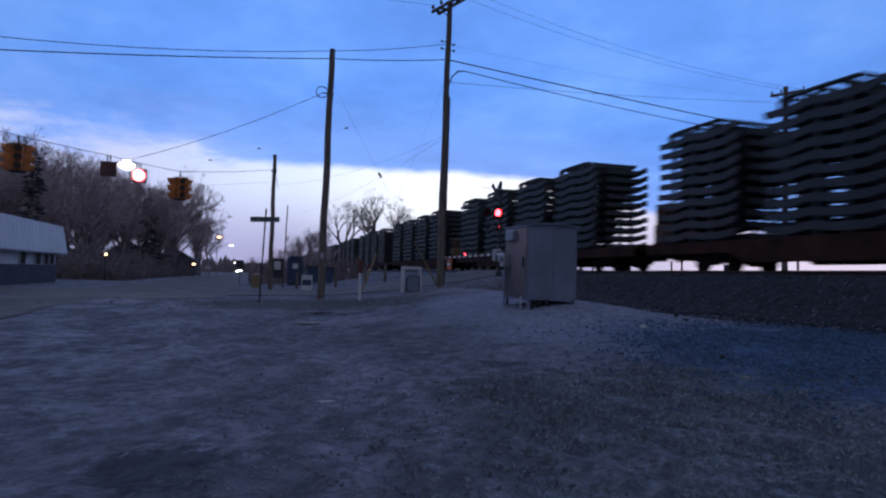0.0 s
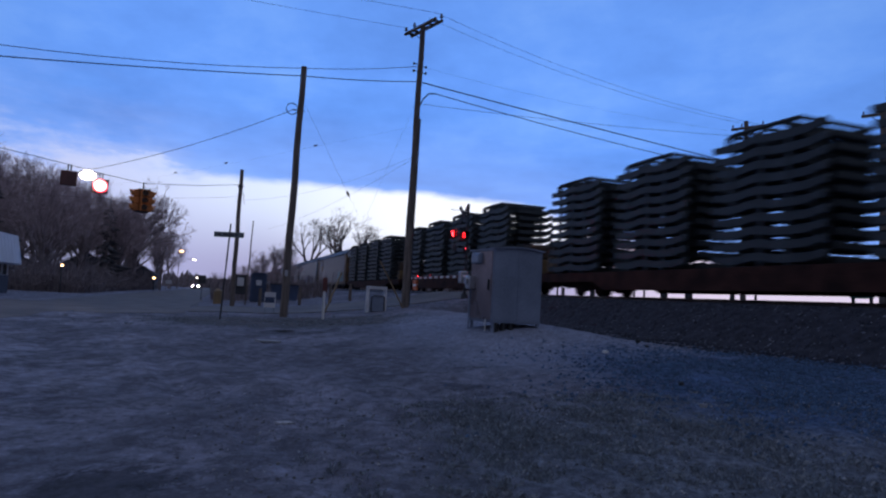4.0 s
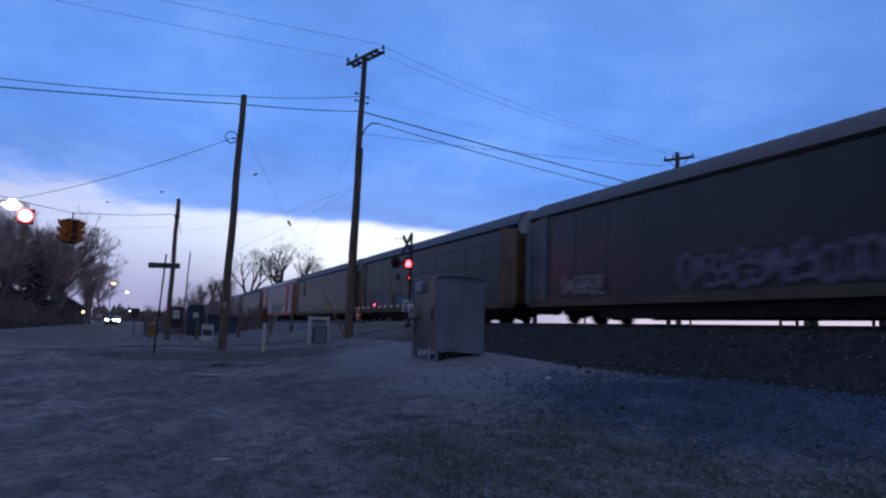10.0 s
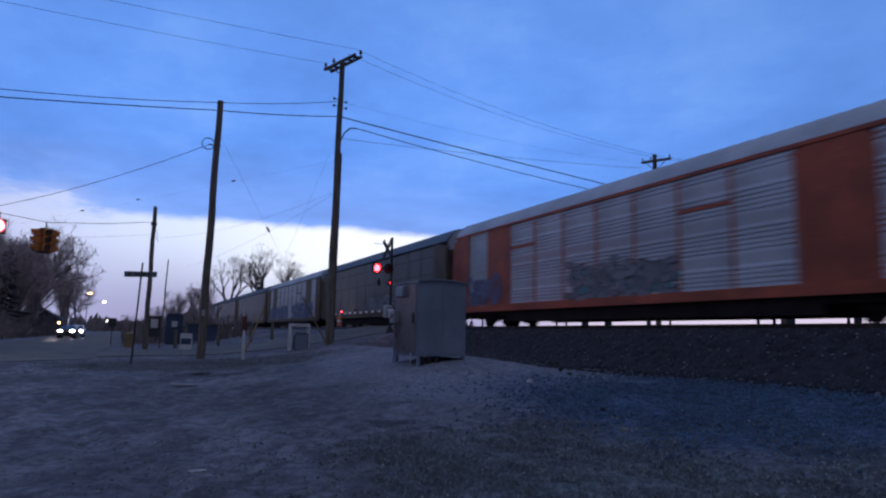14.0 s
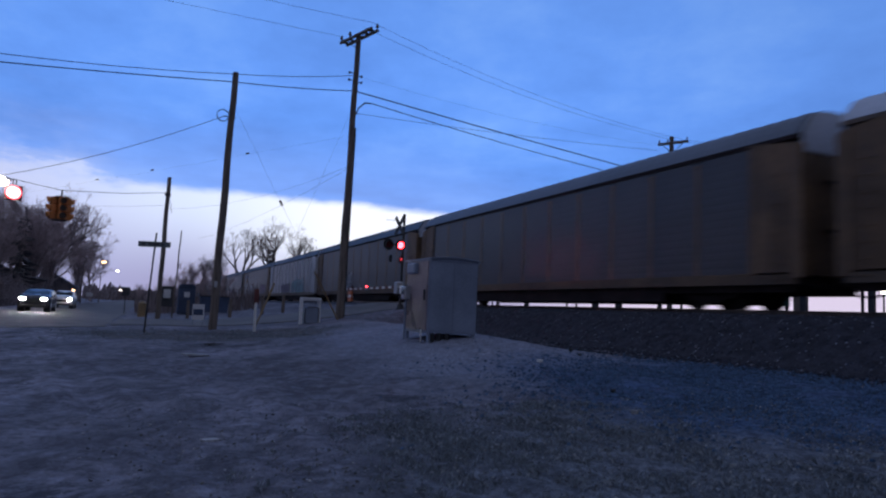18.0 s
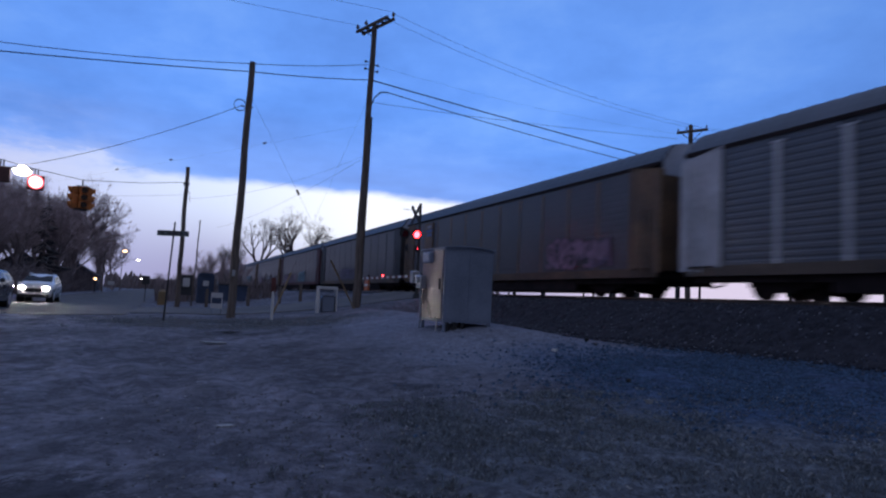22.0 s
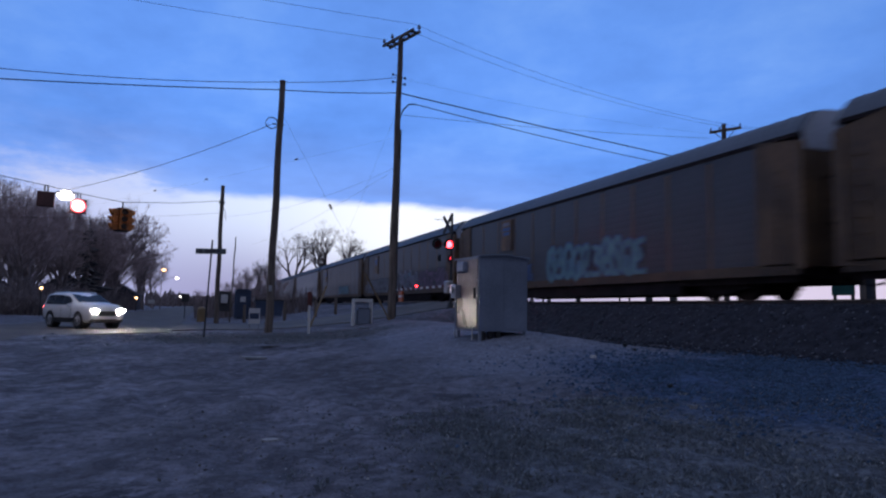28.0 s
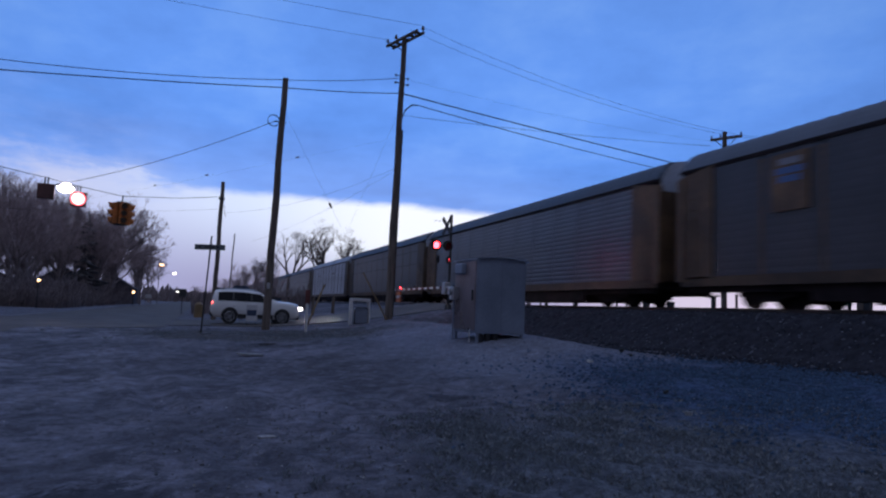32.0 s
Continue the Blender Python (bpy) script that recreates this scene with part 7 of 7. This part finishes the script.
def build_car(name, body_paint, label, low=0.0, lamp="headlight"):
    c = thing(name, pose(0, 0, 0), label, "car", "cars on the main street")
    bm = bmesh.new()
    rings = []
    for st in STATIONS:
        y, z0, zb, zt, wl, wt = station(st[0], low) if low else st
        half = [(0, z0), (wl * 0.86, z0), (wl * 0.95, z0 + 0.12), (wl, (z0 + zb) * 0.55), (wl * 0.985, zb), (wt + (wl - wt) * 0.3, zb + (zt - zb) * 0.62), (wt, zt - 0.06), (wt * 0.8, zt), (0, zt + 0.02)]
        ring = [bm.verts.new((x, y, z)) for x, z in half] + [bm.verts.new((-x, y, z)) for x, z in reversed(half[1:-1])]
        rings.append(ring)
    n = len(rings[0])
    for a, b in zip(rings, rings[1:]):
        for k in range(n):
            bm.faces.new((a[k], a[(k + 1) % n], b[(k + 1) % n], b[k]))
    bm.faces.new(rings[0]), bm.faces.new(rings[-1])
    bmesh.ops.recalc_face_normals(bm, faces=bm.faces[:])
    part("body", bm, M[body_paint], c, smooth=True)

    def side_x(y, z):
        s = station(y, low)
        k = (z - s[2]) / max(0.01, s[3] - s[2])
        return s[4] * 0.985 + (s[5] + (s[4] - s[5]) * 0.3 - s[4] * 0.985) * min(1, k / 0.62) if k < 0.62 else s[5] + (s[4] - s[5]) * 0.3 * (1 - (k - 0.62) / 0.38)

    for sx in (-1, 1):
        for y0, y1 in ((0.62, -0.28), (-0.3, -1.25), (-1.33, -2.12)):
            bm = bmesh.new()
            cols = []
            for i in range(5):
                y = y0 + (y1 - y0) * i / 4
                s = station(y, low)
                zb, zt = s[2] + 0.05, max(s[2] + 0.08, s[3] - 0.13)
                cols.append([bm.verts.new((sx * (side_x(y, zb + (zt - zb) * j / 3) + 0.012), y, zb + (zt - zb) * j / 3)) for j in range(4)])
            for a, b in zip(cols, cols[1:]):
                for j in range(3):
                    bm.faces.new((a[j], b[j], b[j + 1], a[j + 1]))
            part("side_window", bm, M["glass_dark"], c)
        for y in (-0.29, -1.29):
            bm = bmesh.new()
            st = station(y, low)
            za, zc = st[2] + 0.05, max(st[2] + 0.08, st[3] - 0.13)
            q = [(sx * (side_x(y, z) + 0.014), yy, z) for z, yy in ((za, y - 0.05), (za, y + 0.05), (zc, y + 0.05), (zc, y - 0.05))]
            bm.faces.new([bm.verts.new(v) for v in q])
            part("door_pillar", bm, M["trim_black"], c)
        bm = bmesh.new()
        for y in (0.7, -0.29, -1.26):
            z = 0.95
            box(bm, sx * 1.0 - 0.008, sx * 1.0 + 0.008, y - 0.008, y + 0.008, 0.4, z)
        box(bm, sx * 0.985 - 0.02, sx * 0.985 + 0.02, -1.0, 0.95, 0.28, 0.5)
        part("sill_trim", bm, M["trim_black"], c)
        bm = bmesh.new()
        for y in (0.0, -1.05):
            box(bm, sx * 1.0 - 0.02, sx * 1.0 + 0.03, y - 0.1, y + 0.1, 0.9, 0.93, 0.005)
        part("door_handle", bm, M[body_paint], c)
        part("mirror", boxed(sx * 1.02 - 0.02, sx * 1.02 + sx * 0.16, 0.62, 0.76, 1.06, 1.22, 0.03) if sx > 0 else boxed(-1.18, -1.0, 0.62, 0.76, 1.06, 1.22, 0.03), M[body_paint], c)
        if not low:
            part("roof_rail", sweep(bmesh.new(), [(sx * 0.66, 0.0, 1.72), (sx * 0.66, -0.2, 1.81), (sx * 0.66, -1.7, 1.81), (sx * 0.66, -1.95, 1.72)], 0.025, 6), M["alu"], c)
        zl = 0.88
        part("headlamp", boxed(sx * 0.44, sx * 0.86, 2.22, 2.53, zl - 0.1, zl + 0.1, 0.04), M["lamp_side"], c, "lit headlamp")
        part("headlamp_lens", boxed(sx * 0.53, sx * 0.77, 2.515, 2.535, zl - 0.065, zl + 0.065), M[lamp], c, "dazzling front lens")
        # plates added round the lens to cut its light above and beside
        part("headlamp_hood", boxed(sx * 0.44, sx * 0.88, 2.3, 2.62, zl + 0.095, zl + 0.115), M[body_paint], c)
        part("headlamp_cheek", boxed(sx * 0.82, sx * 0.84, 2.5, 2.64, zl - 0.09, zl + 0.095), M["lamp_side"], c)
        part("fog_lamp", cyl(bmesh.new(), (sx * 0.66, 2.3, 0.48), (sx * 0.66, 2.47, 0.48), 0.05, seg=10), M["lamp_warm"], c)
        part("tail_lamp", boxed(sx * 0.62, sx * 0.93, -2.46, -2.1, 0.93, 1.12, 0.03), M["tail"], c, "lit red tail lamp")
        for wy in (1.47, -1.45):
            a = bmesh.new()
            for i in range(15):
                t0, t1 = math.pi * i / 15, math.pi * (i + 1) / 15
                vs = [(0.40, t0), (0.40, t1), (0.47, t1), (0.47, t0)]
                a.faces.new([a.verts.new((sx * 1.006, wy + r * math.cos(t), 0.38 + r * math.sin(t))) for r, t in vs])
            part("wheel_arch", a, M["trim_black"], c)
            part("arch_shadow", cyl(bmesh.new(), (sx * 0.6, wy, 0.38), (sx * 1.001, wy, 0.38), 0.42, seg=24), M["trim_black"], c)
    bm = bmesh.new()
    s0, s1 = station(1.12, low), station(0.15, low)
    ws = [(s0[5] * 0.92, 1.12, s0[3] - 0.01), (s1[5] * 0.95, 0.2, s1[3] - 0.05)]
    bm.faces.new([bm.verts.new(p) for p in ((-ws[0][0], ws[0][1], ws[0][2] + 0.03), (ws[0][0], ws[0][1], ws[0][2] + 0.03), (ws[1][0], ws[1][1], ws[1][2] + 0.03), (-ws[1][0], ws[1][1], ws[1][2] + 0.03))])
    part("windscreen", bm, M["glass_dark"], c)
    bm = bmesh.new()
    s0, s1 = station(-2.2, low), station(-2.42, low)
    bm.faces.new([bm.verts.new(p) for p in ((-0.66, -2.33, s0[3] - 0.14), (0.66, -2.33, s0[3] - 0.14), (0.78, -2.475, 1.18), (-0.78, -2.475, 1.18))])
    part("rear_window", bm, M["glass_dark"], c)
    part("grille", boxed(-0.45, 0.45, 2.4, 2.5, 0.62, 0.86, 0.02), M["trim_black"], c)
    part("front_bumper", boxed(-0.82, 0.82, 2.2, 2.5, 0.3, 0.5, 0.05), M["trim_black"], c)
    part("rear_bumper", boxed(-0.86, 0.86, -2.54, -2.2, 0.36, 0.62, 0.05), M["trim_black"], c)
    part("number_plate", boxed(-0.15, 0.15, -2.56, -2.54, 0.75, 0.87), M["wall_white"], c)
    wheels = []
    for wx in (-0.87, 0.87):
        for wy in (1.47, -1.45):
            t = bmesh.new()
            s = 1 if wx > 0 else -1
            cyl(t, (-0.12, 0, 0), (0.12, 0, 0), 0.375, seg=28)
            bmesh.ops.bevel(t, geom=[e for e in t.edges if e.calc_face_angle(0) > 1.0], offset=0.04, segments=2, affect="EDGES")
            w = part("wheel", t, M["tyre"], c)
            w.matrix_basis = pose(wx, wy, 0.375)
            r = bmesh.new()
            cyl(r, (s * 0.10, 0, 0), (s * 0.128, 0, 0), 0.25, 0.24, seg=24)
            part("rim", r, M["alu"], w)
            r = bmesh.new()
            for k in range(5):
                a = math.tau * k / 5
                d = Vector((0, math.cos(a), math.sin(a)))
                e = Vector((0, -math.sin(a), math.cos(a)))
                for off in (-0.035, 0.035):
                    cyl(r, d * 0.05 + e * off + Vector((s * 0.135, 0, 0)), d * 0.24 + e * off * 1.5 + Vector((s * 0.135, 0, 0)), 0.018, seg=6)
            cyl(r, (s * 0.12, 0, 0), (s * 0.15, 0, 0), 0.06, seg=12)
            sweep(r, [(s * 0.13, 0.245 * math.cos(math.tau * k / 24), 0.245 * math.sin(math.tau * k / 24)) for k in range(25)], 0.018, 6)
            part("spokes", r, M["rim"], w, "alloy spokes")
            wheels.append(w)
    return c, wheels


SUV, SUV_WHEELS = build_car("white_suv", "car_white", "white sport utility car with lit headlamps turning towards the crossing")
# the sport utility car is a short mid-size one
for ob in SUV.children_recursive:
    round_part = ob in SUV_WHEELS or ob.parent in SUV_WHEELS
    ob.data.transform(Matrix.Diagonal((0.94, 0.94 if round_part else 0.86, 0.94, 1)))
    ob.matrix_basis.translation *= 0.94
    ob.matrix_basis.translation.y *= 0.915
SEDAN, SEDAN_WHEELS = build_car("dark_sedan", "car_dark", "dark car with lit headlamps coming down the main street", 0.72)


# ---------------------------------------------------------------- what moves
LAG = ((0, 0.0), (5, 0.3), (6.2, 0.95), (8, 1.1), (10, 0.5), (13, 0.05), (20, 0.1), (25, 0.1), (28, 0.3), (32, 0.35))


def lag(t):
    """The train runs a little unevenly."""
    for (a, p), (b, q) in zip(LAG, LAG[1:]):
        if a <= t <= b:
            return p + (q - p) * sstep(t, a, b)
    return 0.0 if t < 0 else 0.35


def motions():
    for ob, y, z in TRAIN:
        walk(ob, [(t, pose(TRACK_X, y - SPEED * t + lag(t), z)) for t in range(-1, 34)])

    def on_road(x, y):
        return height(x, y) + 0.04

    suv = [(-4, -7.0, 396, 180), (0, -7.0, 322, 180), (6, -7.0, 213, 180), (13, -7.0, 121, 180), (16, -7.0, 92, 180), (19, -7.0, 66, 180), (21, -7.0, 52.5, 180), (23, -7.0, 43.6, 180),
           (25, -6.9, 39.0, 181), (26.2, -6.75, 37.9, 184), (27.5, -6.0, 37.0, 203), (28, -5.44, 36.5, 217), (28.6, -3.75, 35.95, 233), (29.2, -2.1, 35.5, 247),
           (29.8, -0.8, 35.25, 258), (30.4, 0.3, 35.1, 266), (31.2, 1.5, 35.0, 270), (32, 2.68, 35.0, 270), (33, 4.1, 35.0, 270)]
    walk(SUV, [(t, pose(x, y, on_road(x, y), 0, 0, a)) for t, x, y, a in suv])
    spin, rows = 0.0, [(0, 0.0), (23, 0.0)]
    late = [r for r in suv if r[0] >= 23]
    for a, b in zip(late, late[1:]):
        dist = math.hypot(b[1] - a[1], b[2] - a[2])
        n = max(1, math.ceil(dist / 0.3525 / radians(75)))
        for i in range(1, n + 1):
            rows.append((a[0] + (b[0] - a[0]) * i / n, spin - dist / 0.3525 * i / n))
        spin -= dist / 0.3525
    for w in SUV_WHEELS:
        p = w.matrix_basis.translation.copy()
        walk(w, [(t, pose(*p, math.degrees(a))) for t, a in rows])
    car = [(-4, -7.0, 380, 180), (0, -7.0, 306, 180), (6, -7.0, 197, 180), (13, -7.0, 104, 180), (16, -7.0, 76, 180), (19, -7.0, 48.5, 180), (21, -7.0, 38.0, 180), (23, -7.2, 25.0, 180), (26, -7.5, -5.0, 180), (32, -7.5, -80.0, 180), (34, -7.5, -105.0, 180)]
    walk(SEDAN, [(t, pose(x, y, on_road(x, y), 0, 0, a)) for t, x, y, a in car])

    def flips(ob, times, start):
        """Turn a two-faced lens half round at each of the times."""
        base = ob.matrix_basis.copy()
        a = 180.0 if start else 0.0
        rows = [(0, a)]
        for t in times:
            rows += [(t - 0.05, a), (t - 0.017, a + 60), (t + 0.017, a + 120), (t + 0.05, a + 180)]
            a += 180
        rows.append((32.2, a))
        walk(ob, [(t, base @ pose(0, 0, 0, 0, 0, r)) for t, r in rows])

    for ob in FLIP_AMBER:
        flips(ob, [k + s for k in range(32) for s in (0.32, 0.82)], False)
    red = [0.28 + 0.745 * k for k in range(43)]
    flips(FLIP_RED["R"], red, True)
    flips(FLIP_RED["L"], red, False)
    flips(FLIP_RED["GR"], red, True)
    flips(FLIP_RED["GL"], red, False)


motions()
